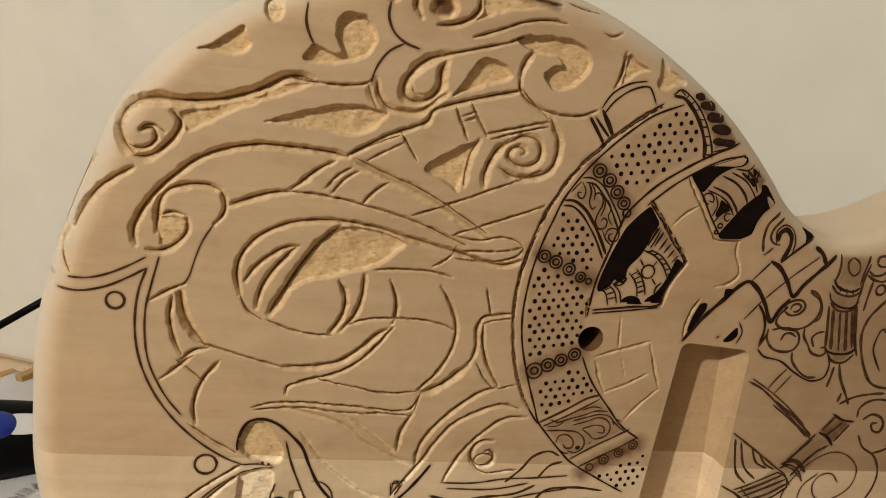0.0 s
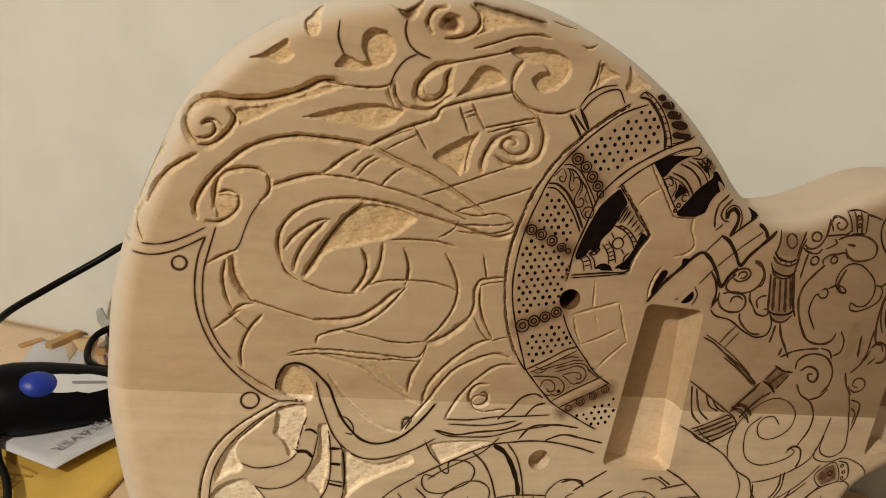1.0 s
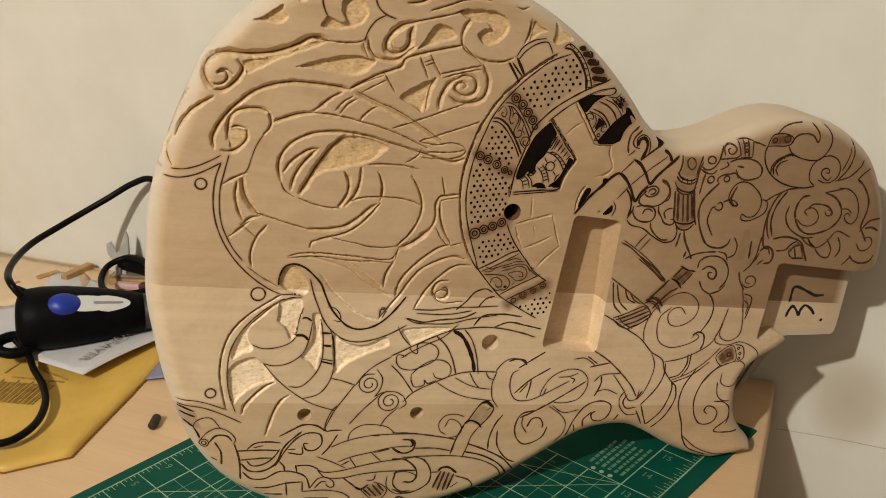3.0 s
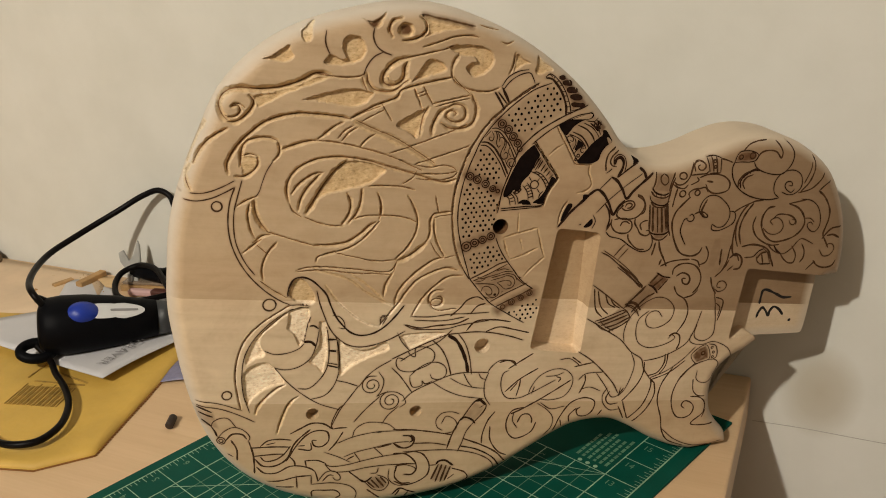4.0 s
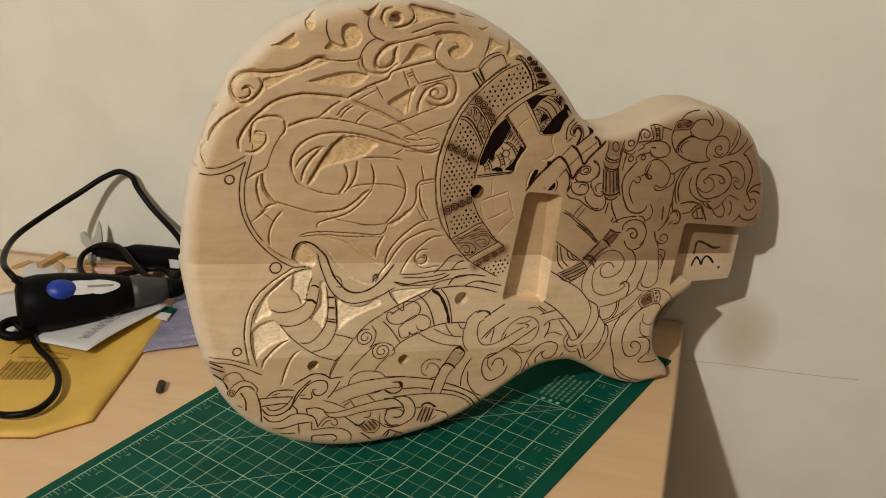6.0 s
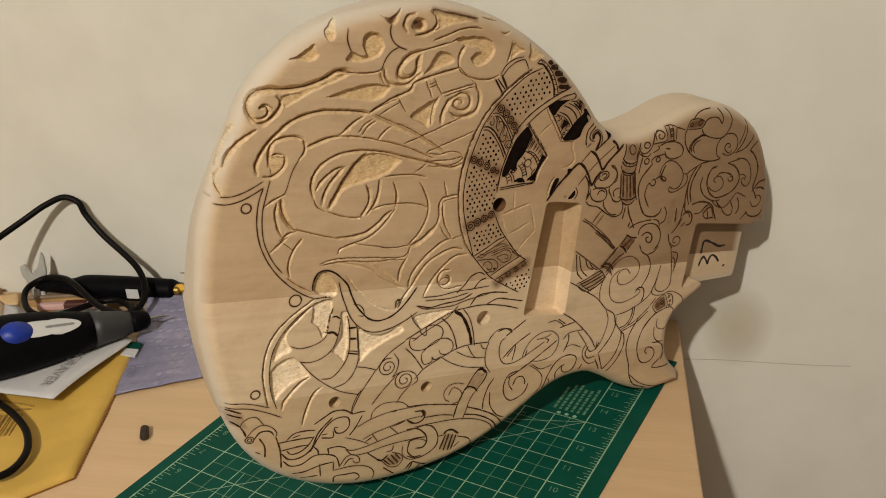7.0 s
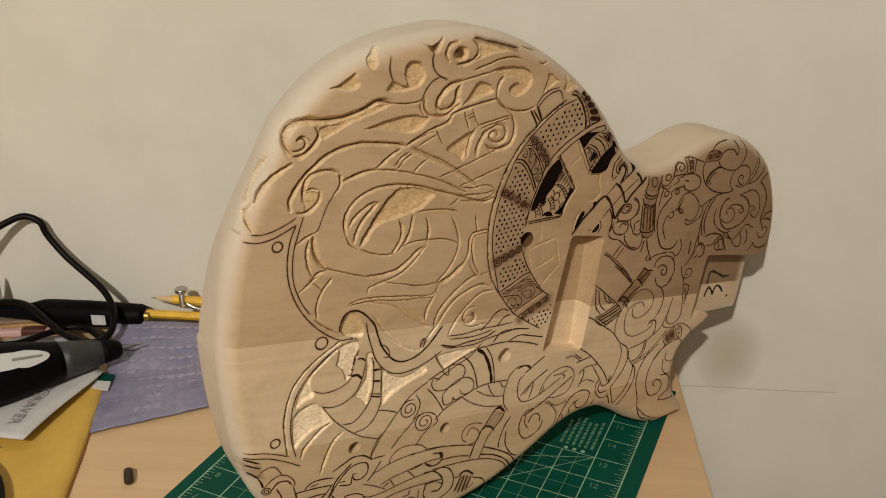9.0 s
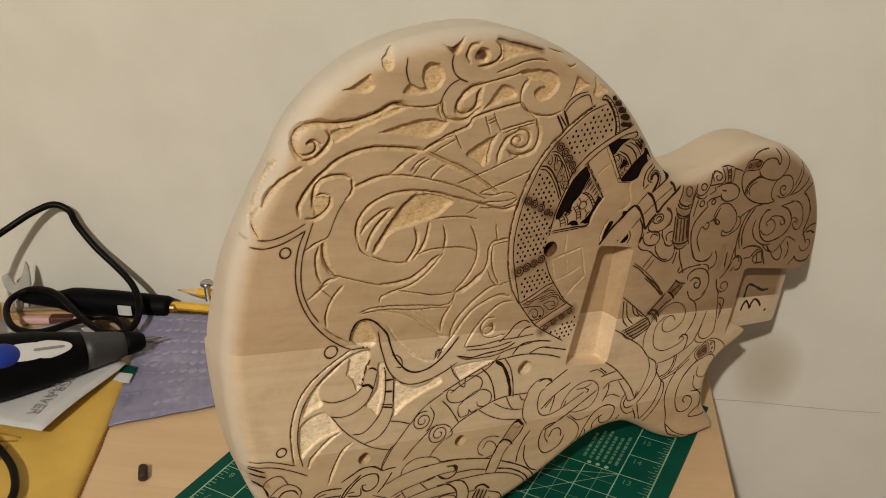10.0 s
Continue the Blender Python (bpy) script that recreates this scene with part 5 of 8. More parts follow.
burn([(-104.2, 91.2), (-96.7, 85.3), (-88.7, 81.4), (-81.4, 79.4)], 0.8)
burn([(-95.3, 93.3), (-92.3, 85.7), (-89.6, 81.5)], 0.9)
burn([(-85.2, 91.7), (-83.3, 87.4), (-80.1, 85.8)], 0.8)
burn([(-79.2, 90.9), (-76.2, 94.8), (-70.9, 98.1), (-63.9, 97.1), (-59.5, 93.1)], 0.9)
burn([(-78.4, 90.8), (-81.4, 83.4), (-81.6, 73.1), (-78.4, 66.1)], 0.9)
burn([(-133.1, 110.5), (-137.7, 112.2), (-139, 108.3), (-137, 103.6), (-130.5, 101), (-123.8, 102.2), (-115.5, 105.7), (-113.7, 110.9), (-116.2, 115.2), (-121.9, 117.6), (-125.8, 117.1), (-126.5, 111.3), (-129.1, 112.7), (-130.9, 116)], 0.9)
burn([(-130.7, 98), (-125.4, 102.1), (-117.4, 105.2), (-110.8, 103.9), (-107, 99.7), (-107.2, 94.5), (-111.3, 91.8), (-116.4, 93.7), (-117.4, 96.6)], 0.9)
burn([(-130.7, 98), (-130.9, 93.7), (-129.2, 89.4), (-123.3, 89.9), (-123.1, 93), (-121.3, 90.4), (-116.1, 91.5)], 0.9)
burn([(-141.9, 105.9), (-137.2, 99.3), (-130.2, 85.7)], 1.0)
hollow([(-134.5, 127.6), (-128, 128), (-116.5, 127.1), (-105.3, 124.1), (-115.2, 121.4), (-125.8, 118.4), (-130.4, 118), (-133.2, 123.2)], 2.8)
burn([(-136.6, 130.1), (-134.3, 123.4), (-129.7, 116.2)], 0.8)
ink([(-131.4, 134.9), (-122.4, 131.1), (-112.4, 130.9), (-98.1, 130.3), (-90.1, 132.6)], 0.8)
ink([(-92.4, 123.8), (-86.3, 129.4), (-74.4, 128.9), (-62.4, 125.4)], 0.8)
ink([(-79.3, 121.3), (-70.5, 123), (-60.5, 119.5), (-50.3, 115.4)], 0.8)
burn([(-98.4, 58.6), (-89, 70.2), (-85.7, 71.8), (-80.9, 66.6), (-82.7, 62), (-91.1, 53.8)], 1.2)
burn([(-88.2, 70.9), (-84.9, 71.1), (-81.3, 66.7)], 2.4)
burn([(-99.6, 58), (-96.3, 60), (-91, 57), (-89.1, 53.8)], 1.8)
burn([(-85.5, 65.3), (-82.6, 66.5)], 1.0)
scorchp([(-88.6, 70.6), (-80.5, 65.2), (-89.1, 54.2), (-99.6, 58.4)], 0.35)
ink([(-99.6, 58), (-104.9, 49), (-109.4, 37.9)], 0.9)
burn([(-91.1, 53.8), (-95.4, 48.7), (-99, 40.2), (-102.1, 34.3)], 0.9)
burn([(-99.5, 63.4), (-104.3, 65.8), (-111.2, 66), (-115.4, 61.5), (-114.8, 55.9), (-111.7, 52.9)], 0.8)
burn([(-111.9, 58.4), (-108.4, 63.1), (-103.3, 60.1), (-101.4, 54.7), (-104, 50.7), (-109.7, 50.1)], 0.8)
ink([(-144.6, 60.3), (-131.7, 57.4), (-118.2, 53), (-105.7, 48.3)], 0.8)
burn([(-131.4, 46.8), (-118.6, 44.3), (-109.3, 40.7)], 1.1)
burn([(-138.9, 41.6), (-125.7, 39.9), (-109.4, 37), (-100, 34.3), (-87.6, 28.6), (-79.3, 21.3), (-76.5, 13.4)], 1.0)
ink([(-98, 43.7), (-85.8, 36.2), (-75, 27.5), (-67.9, 16.7)], 0.9)
burn([(-100.3, 38.2), (-88.8, 33.1), (-77.6, 23.8), (-73, 15)], 1.3)
burn([(-138.2, 54.3), (-133.1, 52.7), (-132.1, 49.2), (-134.1, 48.3)], 1.6)
ink([(-145.2, 50), (-138.7, 44.8), (-132.7, 45.7), (-130.8, 50.8), (-133, 54)], 0.9)
ink([(-145.7, 41.8), (-137.8, 39.9), (-131.4, 31.9), (-131.3, 25.7), (-134.7, 22.8), (-139.5, 23.9)], 0.9)
ink([(-145.4, 26.8), (-143.5, 32), (-138.2, 32.1), (-131.4, 30.5)], 0.8)
ink([(-132.5, 41), (-125.8, 37.1), (-122.1, 28.2), (-123.7, 20.5), (-130.9, 16.1), (-140, 15.5), (-147, 20.1)], 0.8)
burn([(-117.2, 27.1), (-115.5, 29), (-111, 28.9), (-105.8, 23.8)], 2.0)
ink([(-115.6, 26.7), (-121.5, 15.7)], 1.1)
ink([(-113.2, 26.1), (-118.7, 13.1)], 1.1)
ink([(-110.3, 24.9), (-115.4, 12.3)], 1.1)
ink([(-107.5, 23.3), (-112.5, 12.5)], 1.1)
ink([(-122.2, 27.3), (-117.3, 26.6)], 0.8)
scorchp([(-122.7, 15), (-116.4, 28.7), (-105, 22.2), (-112.9, 10.7)], 0.45)
ink([(-106.7, 21.7), (-97.7, 16.1), (-96.1, 10.9), (-101.3, 7.3), (-110.5, 8.1)], 0.8)
ink([(-110.3, 13.4), (-105.2, 16.5)], 0.7)
ink([(-74.8, 60.3), (-79.9, 54.5), (-84.3, 44.3), (-85.3, 37)], 0.8)
ink([(-78.8, 49.6), (-79, 38.4), (-73.3, 27.6), (-67.8, 23.9)], 0.8)
spiral(-155.6, 95.8, 7, 1.5, 60, 1.9, burn)
spiral(-144.5, 82.1, 7.5, 1.5, 100, 1.9, burn)
burn([(-163.9, 96.3), (-158.1, 102.8), (-151.4, 107.4), (-141.5, 111.7)], 0.9)
burn([(-150.4, 104.6), (-147.7, 98.1), (-149.7, 91.1), (-153.1, 87.1)], 0.9)
burn([(-153.1, 87.1), (-147.5, 88.9), (-140.6, 87.9), (-136.1, 84.3)], 0.9)
burn([(-169.3, 71.2), (-161, 79.1), (-150.8, 87)], 0.9)
burn([(-139.7, 77.1), (-147.1, 71.6), (-151.3, 66.3)], 0.8)
burn([(-136.1, 84.3), (-134.9, 78.7), (-139, 76.1)], 0.8)
ink([(-210.3, 70.4), (-202.5, 73.4), (-196.3, 75.5), (-188.9, 73.9), (-182.9, 68.6)], 0.9)
ink([(-182.9, 68.6), (-179.1, 68.6), (-173.8, 67.8)], 0.8)
burn([(-173.9, 85.4), (-177.9, 82.8), (-183.8, 71.4), (-182.9, 68.6)], 0.9)
ink([(-215, 50.6), (-206.3, 61.9), (-199.3, 67.9), (-193.1, 69.5), (-186.8, 67.2), (-186.7, 60.5), (-191.5, 57.1), (-196, 58.6), (-196.8, 62.8), (-194.1, 62.2)], 0.8)
ink([(-206.4, 60.6), (-201.9, 60)], 0.8)
ink([(-206.6, 58.4), (-198.5, 56.1), (-198, 61.3)], 0.8)
ink([(-187.3, 53), (-182.7, 57.3), (-176.7, 65.3)], 0.8)
burn([(-181.2, 57.4), (-170.9, 60), (-156.4, 60.7), (-142.7, 59), (-128.9, 56.8)], 0.8)
burn([(-171.3, 59.6), (-168.9, 65.4), (-162.5, 68.8), (-154.7, 68), (-147.1, 64.9), (-142.7, 59.9)], 0.8)
burn([(-155.6, 60.6), (-151.7, 60.1)], 1.8)
burn([(-177.8, 46.2), (-170.2, 48.1), (-157.2, 49.1), (-145.2, 50), (-134.5, 48.9)], 0.8)
ink([(-145.2, 50), (-141.5, 45.9), (-136.4, 44.2), (-132.2, 46.1)], 0.8)
burn([(-171, 47.8), (-167.7, 40.6)], 0.9)
burn([(-158, 49.3), (-152.5, 41.6)], 0.9)
ink([(-156.1, 48.4), (-146.1, 49.3)], 0.7)
ink([(-176.4, 43.6), (-171.2, 45.6)], 0.8)
burn([(-190.1, 52.3), (-182, 47.2), (-174.3, 41.2)], 0.8)
ink([(-202.7, 48.5), (-195.1, 47.1), (-190, 43.6)], 0.8)
burn([(-190.8, 43.4), (-187.2, 40.7), (-177.5, 39.7), (-164.5, 40.7), (-151, 41.2), (-140.6, 40.6), (-129.7, 40.4)], 0.9)
burn([(-190.8, 43.4), (-186.7, 36.9), (-176.8, 34.4), (-164.9, 34.8), (-151.4, 33.9), (-131.4, 30.5)], 0.9)
ink([(-203, 49), (-202.7, 44)], 0.8)
ink([(-233.7, 50.6), (-229.5, 45), (-222.2, 43.3), (-212.8, 46.4), (-204.2, 44.3), (-198.1, 39.7), (-196.7, 33.8), (-196.6, 31)], 0.8)
ink([(-228.8, 38), (-220.2, 36.8), (-209.8, 37.5), (-200.3, 36.5)], 0.8)
burn([(-209.8, 38.4), (-210.3, 28.8)], 1.1)
burn([(-200.3, 36.5), (-201, 29.7)], 1.1)
burn([(-201, 29.7), (-186.4, 27.5), (-176.1, 22.6), (-172.6, 17), (-173.8, 11.6)], 0.9)
burn([(-196.6, 31), (-190.6, 36.9), (-185.6, 36.6), (-182, 32.5), (-182.3, 29.3), (-185, 29.5), (-186.7, 32.2)], 0.9)
ink([(-193.9, 30.3), (-188.9, 34.2), (-185.9, 33.4)], 0.8)
ink([(-201.6, 18.7), (-201.1, 24.2), (-192.6, 23), (-185.7, 21.2), (-183.3, 17.3), (-186.6, 14.9)], 0.8)
ink([(-223.4, 32.1), (-212.1, 30.2)], 0.8)
scorchp([(-166.1, 23.4), (-160.6, 16.3), (-154.3, 14.7), (-150.3, 19.5), (-152.1, 23.7), (-157.8, 27.5), (-163.5, 26.5)], 0.55)
burn([(-169.5, 26.6), (-166.1, 23.4), (-160.6, 16.3), (-154.3, 14.7), (-150.3, 19.5), (-152.1, 23.7), (-157.8, 27.5)], 0.9)
burn([(-169.9, 26.7), (-166.1, 23.9), (-161.1, 26.4)], 1.6)
ink([(-164.5, 23.5), (-160.1, 17.6)], 1.0)
ink([(-162, 24.7), (-157, 16.9)], 1.0)
ink([(-158.8, 25.8), (-153.7, 17)], 1.0)
ink([(-155.6, 25.5), (-151.9, 19.4)], 1.0)
burn([(-161.7, 29.4), (-157.7, 29.3), (-156.3, 32.7)], 1.0)
ink([(-176, 34.3), (-169.5, 26.6)], 0.8)
ink([(-165.3, 17.5), (-157.1, 8.3)], 0.9)
burn([(-149.3, 30.1), (-150.1, 22.3), (-144.4, 16.1), (-133.8, 15.4)], 0.8)
ink([(-145.3, 29.1), (-146, 23.2), (-141.9, 17.4), (-135.8, 16.4)], 0.8)
burn([(-145.2, 31.4), (-138.3, 31.2), (-131.6, 26.7), (-133.5, 22.9), (-139.9, 23.6)], 0.8)
burn([(-148.9, 9.6), (-143.4, 13.4), (-137.8, 10.1), (-132.6, 6.9)], 1.4)
ink([(-143.4, 12.5), (-147, 7.6)], 1.0)
ink([(-137.9, 9.2), (-140.6, 5)], 1.0)
burn([(-263.1, 104.8), (-250.5, 100.8), (-237.2, 93.3)], 0.8)
burn([(-263.5, 101.5), (-250, 96.9), (-239.3, 90.3), (-230.7, 83.7)], 0.9)
burn([(-265.7, 100.8), (-260.4, 98.8), (-255.1, 95.5)], 1.7)
burn([(-266.2, 97.5), (-260.8, 95.1), (-254.9, 92.1)], 1.5)
burn([(-263.8, 91.6), (-259.6, 88.5), (-256.5, 85.2)], 1.6)
burn([(-256.8, 85.3), (-255.4, 88.4), (-250.8, 90.3), (-246.3, 89.3), (-242.2, 82)], 0.8)
burn([(-256.8, 85.3), (-255.2, 81.5), (-254.3, 77.4)], 1.4)
ring(-252.5, 74, 2.6, burn)
ring(-252.5, 74, 1.3, burn)
burn([(-254.4, 76.2), (-249.5, 80.7), (-243.6, 82.3), (-237.8, 78.8), (-234.9, 73), (-236.3, 70.2)], 0.8)
ink([(-250.1, 73.4), (-245.2, 77.5), (-239.2, 76.1), (-236.8, 72.1)], 0.9)
ink([(-246.5, 73.5), (-244, 66.4), (-244.7, 57.7)], 0.9)
ink([(-235.9, 70.2), (-234.5, 59.7), (-235.4, 45.6)], 0.9)
ink([(-235.7, 65.3), (-220.1, 62.9), (-211.3, 60.9)], 0.8)
ink([(-234.6, 58.8), (-221.8, 57.6), (-215.5, 56.5)], 0.8)
ink([(-229.5, 65.1), (-224.3, 68.3), (-216.9, 67.9), (-209.7, 65.8)], 0.8)
ink([(-225.7, 65.6), (-219.8, 66)], 0.6)
ink([(-233.8, 56.4), (-230, 50.6), (-222.7, 48.8), (-214.9, 51.9), (-209, 61.7), (-206, 65), (-197.1, 71.3)], 0.9)
ink([(-230.4, 57.4), (-227.8, 53.6), (-221.1, 53.4), (-215.5, 56.5), (-210.8, 61.7)], 0.8)
ink([(-212.1, 53.5), (-209.8, 49.3), (-209.8, 45.7)], 0.8)
ink([(-249.9, 63.4), (-246.6, 60.8)], 0.7)
scorchp([(-266.7, 101.4), (-253.8, 95.2), (-251.9, 82.1), (-263.3, 87.2)], 0.4)


ink([(35.6, 214.1), (34.6, 207.2), (32.8, 202.7)], 0.85)
ink([(48.4, 212.3), (45.5, 204.8), (44.5, 200.2)], 0.85)
ink([(40.8, 212.3), (38.5, 210.6), (39, 206.9), (41.5, 204.9), (43.6, 206.7), (43.1, 210.4), (40.8, 212.3)], 0.7)
burn([(32.7, 204.3), (34.9, 200.8), (41.5, 198.2), (44.6, 199.4)], 1.3)
ink([(32, 202), (34.7, 198.4), (41.6, 196.3), (45, 197.7)], 0.85)
ink([(35.9, 201.3), (35.7, 198.4)], 0.7)
ink([(38.7, 199.9), (38.9, 197)], 0.7)
ink([(41.5, 199.2), (41.8, 196.4)], 0.7)
burn([(31.3, 198.9), (32.3, 195.6), (36.7, 192.2), (41.9, 191.4), (44.9, 193.7)], 1.1)
ink([(32, 194.8), (35.1, 191.2), (40.3, 190.1), (44.5, 191.7)], 0.85)
ink([(31.5, 193.3), (31.7, 183.6), (31.6, 174.6)], 1.0)
ink([(33.7, 191.4), (34.2, 174.2)], 1.2)
ink([(36.8, 190.6), (37.7, 173.1)], 0.85)
ink([(39.7, 190.1), (40.8, 172.6)], 1.2)
ink([(42, 190.1), (43.7, 173.5)], 0.85)
ink([(44, 191.4), (44.5, 181.6), (45.5, 172.4)], 1.0)
burn([(31.6, 174.6), (35.1, 172.4), (43, 171.6), (45.5, 173.2)], 1.4)
ink([(32.5, 173.3), (35.3, 169.1), (40.5, 167.7), (45.1, 170.8)], 0.85)
scorchp([(31.7, 174.6), (35.3, 168.6), (41.1, 167.3), (45.7, 172.9), (42.6, 171.7), (35.6, 172.2)], 0.6)
scorchp([(31.6, 192.5), (31.7, 174.6), (36.3, 172.7), (35.4, 191.1)], 0.22)
scorchp([(39.9, 190.4), (41.2, 172.3), (45.5, 172.9), (44, 191.1)], 0.25)
scorchp([(35.3, 214.2), (34.7, 206.4), (32.8, 201.9), (44.6, 199.1), (45.9, 205.2), (48.6, 212.3)], 0.5)
ink([(13.7, 195.2), (9.7, 191.8), (8.9, 188.7), (11.5, 186.3), (16.6, 185.1), (22.5, 185.8), (26.6, 189.2), (28.1, 193.8), (26.2, 198.9), (22.8, 201)], 0.85)
ink([(22.8, 200.2), (27.2, 196.4), (28.5, 192.2), (27.5, 188.3), (25, 187.1)], 0.85)
ink([(12.1, 193.4), (12.9, 196.1), (16.2, 197.5), (19.9, 196.7), (21, 194.1), (18.9, 191.7), (14.7, 191.4), (12.1, 193.4)], 0.85)
ink([(14.6, 193.5), (15.4, 195.4), (17.9, 195.8), (19.3, 194.4), (17.7, 192.7), (15.7, 192.8)], 0.8)
ink([(5.7, 186.9), (5.3, 182.9), (7.6, 178.5), (11.9, 176.2), (17, 176.2), (19.4, 179), (18.9, 183.2), (15.8, 185.4), (11.5, 186.4), (7.3, 186.1)], 0.85)
ink([(11.4, 181.1), (13, 183.6), (15.8, 183.6), (18.1, 181.7)], 0.85)
burn([(1.7, 178.6), (4.3, 175.3), (12, 172.1), (19, 166), (26.1, 161.5), (32.1, 162.1), (34.2, 166.8), (33.4, 171.9)], 1.0)
ink([(21.7, 185.1), (21.5, 181.9), (23.7, 177.5), (25.6, 173.9), (29.9, 172.1), (32.1, 173.4), (31.5, 175.5), (29.3, 175.5)], 0.85)
ink([(26.3, 176.3), (25.3, 180.5), (27.8, 182.3), (30.7, 182.4)], 0.85)
ink([(17, 175.3), (17.1, 172), (19.8, 167.5), (24.3, 163.4), (28.6, 162.7)], 0.85)
ink([(1.7, 179.4), (3.3, 181.6), (5.7, 185.2)], 0.85)
ink([(48, 206.1), (49.8, 204.2), (53.2, 203.7), (55.8, 204.9), (58.2, 207.8), (59.9, 212.3), (61.9, 216.8)], 0.85)
ink([(47.2, 204.6), (50.8, 202), (55.1, 201), (57.6, 203.1)], 0.85)
ink([(51.2, 208.8), (51.9, 211), (54.5, 211.5), (56.3, 209.6), (55.6, 207.4), (53, 207.4), (51.2, 208.8)], 0.85)
ink([(62.3, 211.2), (62, 215.2), (64.4, 217.5), (67.9, 216.7), (69.5, 214.1), (67.4, 211.7), (64.8, 212.4), (64.3, 214.4), (66, 215.1)], 0.85)
ink([(58.9, 209.3), (65, 209.2), (70.2, 209.3), (71.8, 210.7)], 0.85)
burn([(70.8, 219.5), (72.3, 209.8)], 1.0)
ink([(73.8, 219.4), (75.1, 209.1)], 0.85)
ink([(76.8, 219.2), (77.6, 208.6)], 0.85)
burn([(80, 217.9), (79.9, 208.7)], 0.9)
burn([(70.8, 219.5), (75.5, 220), (80, 218.3)], 1.0)
ink([(72.3, 209), (79.9, 208.3)], 0.85)
scorchp([(70.8, 219.5), (72.3, 209.5), (75.1, 208.9), (73.8, 219.4)], 0.6)
scorchp([(74.3, 219.3), (75.5, 208.9), (79.9, 208.4), (79.8, 218.1)], 0.25)
ring(75.6, 216.5, 0.9, ink)
ring(76, 212.8, 0.9, ink)
ink([(80, 217.8), (83.6, 216.5), (88.2, 214.3)], 0.85)
ink([(65.2, 206.8), (70.3, 208.2), (77.3, 207.8), (83.7, 205), (87.1, 200.5), (86.2, 196.2), (81.9, 194.7), (75.6, 195.1), (71.9, 197.8), (69.8, 202.1)], 0.85)
ink([(70.6, 204), (75.1, 202.7)], 1.1)
ink([(59.3, 202.8), (62.7, 203.9), (64.9, 205.2), (63.4, 207.5)], 0.85)
ink([(59, 194.8), (58.5, 197.3), (61.3, 199.3), (65.7, 199.5), (70, 199.7), (72, 196.2)], 0.85)
ring(54, 197.5, 2.1, ink)
ring(64.4, 196.8, 1.8, ink)
ink([(48.6, 209.1), (46.4, 203.9), (45, 197.7), (43.4, 189.9), (44, 178.4), (46.5, 169.7)], 0.85)
ink([(50.3, 201.7), (48.6, 195.6), (47.2, 189.3)], 0.85)
scorchp([(60.4, 200.3), (58.9, 195.7), (71.2, 195.5), (72.3, 199.8), (67, 204.9), (63.6, 204.6)], 0.18)
ink([(59.9, 194.7), (58.7, 193.8), (54.1, 189.9), (50, 185.6), (47.7, 179.4), (48.1, 172.8), (50.4, 164.1), (54.3, 156.7), (59.9, 153.6), (65.3, 153.2), (68.7, 155.1), (70.3, 158.3)], 1.0)
burn([(57.9, 161.5), (55.5, 166.6), (53.8, 171.9), (54.9, 176.7), (56.5, 179.7), (58.5, 180.2)], 1.0)
burn([(57.3, 180.4), (59.7, 177.9), (62.2, 178), (63.1, 180.3), (61.5, 182.6), (59.8, 181.7)], 1.0)
ink([(63, 182.3), (66.8, 183.4), (70.4, 182.5), (72.3, 180.6)], 0.85)
burn([(67.8, 181.3), (66.7, 184.7), (68.1, 189.4), (70.5, 192.3), (74, 193.8), (79.4, 192.6), (84.1, 188.7), (87.7, 184), (88.9, 178.8), (87.9, 174.8), (84.6, 171.1), (80.1, 171), (76.4, 173.3), (76.3, 170), (80.3, 168.5), (86.5, 169.7), (91.7, 172.5), (93.2, 176.5), (92, 180), (88.3, 181.1)], 0.9)
ink([(70.5, 180), (68.2, 183.2), (69.7, 187.6), (71.9, 191.3)], 1.0)
burn([(67.7, 182.1), (69.7, 179.7), (72.7, 179.2), (72.2, 181.4)], 1.2)
scorchp([(89.6, 214.1), (90.6, 217.6), (93, 220.5), (98.2, 220.9), (102.8, 219.7), (106.1, 217.2), (105.4, 214.9), (103.7, 213.5), (99.8, 213.2), (94.4, 213.9)], 0.92)
burn([(89.6, 214.1), (90.6, 217.6), (93, 220.5), (98.2, 220.9), (102.8, 219.7), (106.1, 217.2), (105.4, 214.9), (103.7, 213.5), (99.8, 213.2), (94.4, 213.9), (89.6, 214.1)], 0.9)
ring(102.1, 217.2, 2.0, ink)
ring(93.8, 217.2, 1.4, ink)
burn([(89.6, 214.6), (88.2, 210.8), (88.6, 205.1), (91.3, 199.1), (95.3, 194.4), (102, 189.8), (109.5, 186.9), (117, 185.4), (124, 185.7)], 1.1)
burn([(103.5, 212.7), (105.2, 209.2), (109.5, 205.9), (118.9, 202.5), (125.3, 202.4), (129.5, 205.9), (131.8, 209.7), (132.5, 215.3), (130.6, 220.3), (127.5, 223.9)], 1.0)
burn([(95.1, 196.1), (94.7, 201), (97.1, 203.9), (100.5, 205.9), (104.9, 207.2), (108, 206.4)], 1.3)
ink([(93.3, 196.8), (93.4, 201.2), (97, 205.1), (102.2, 207.2), (106, 208.3)], 0.85)
ink([(93.4, 199.6), (95, 199.7)], 1.0)
ink([(94.2, 202.2), (95.9, 201.3)], 1.0)
ink([(96, 204.4), (97.4, 203.1)], 1.0)
ink([(98.2, 205.7), (99.2, 204.3)], 1.0)
ink([(100.6, 206.8), (101.6, 205.2)], 1.0)
ink([(103, 207.6), (103.9, 206.2)], 1.0)
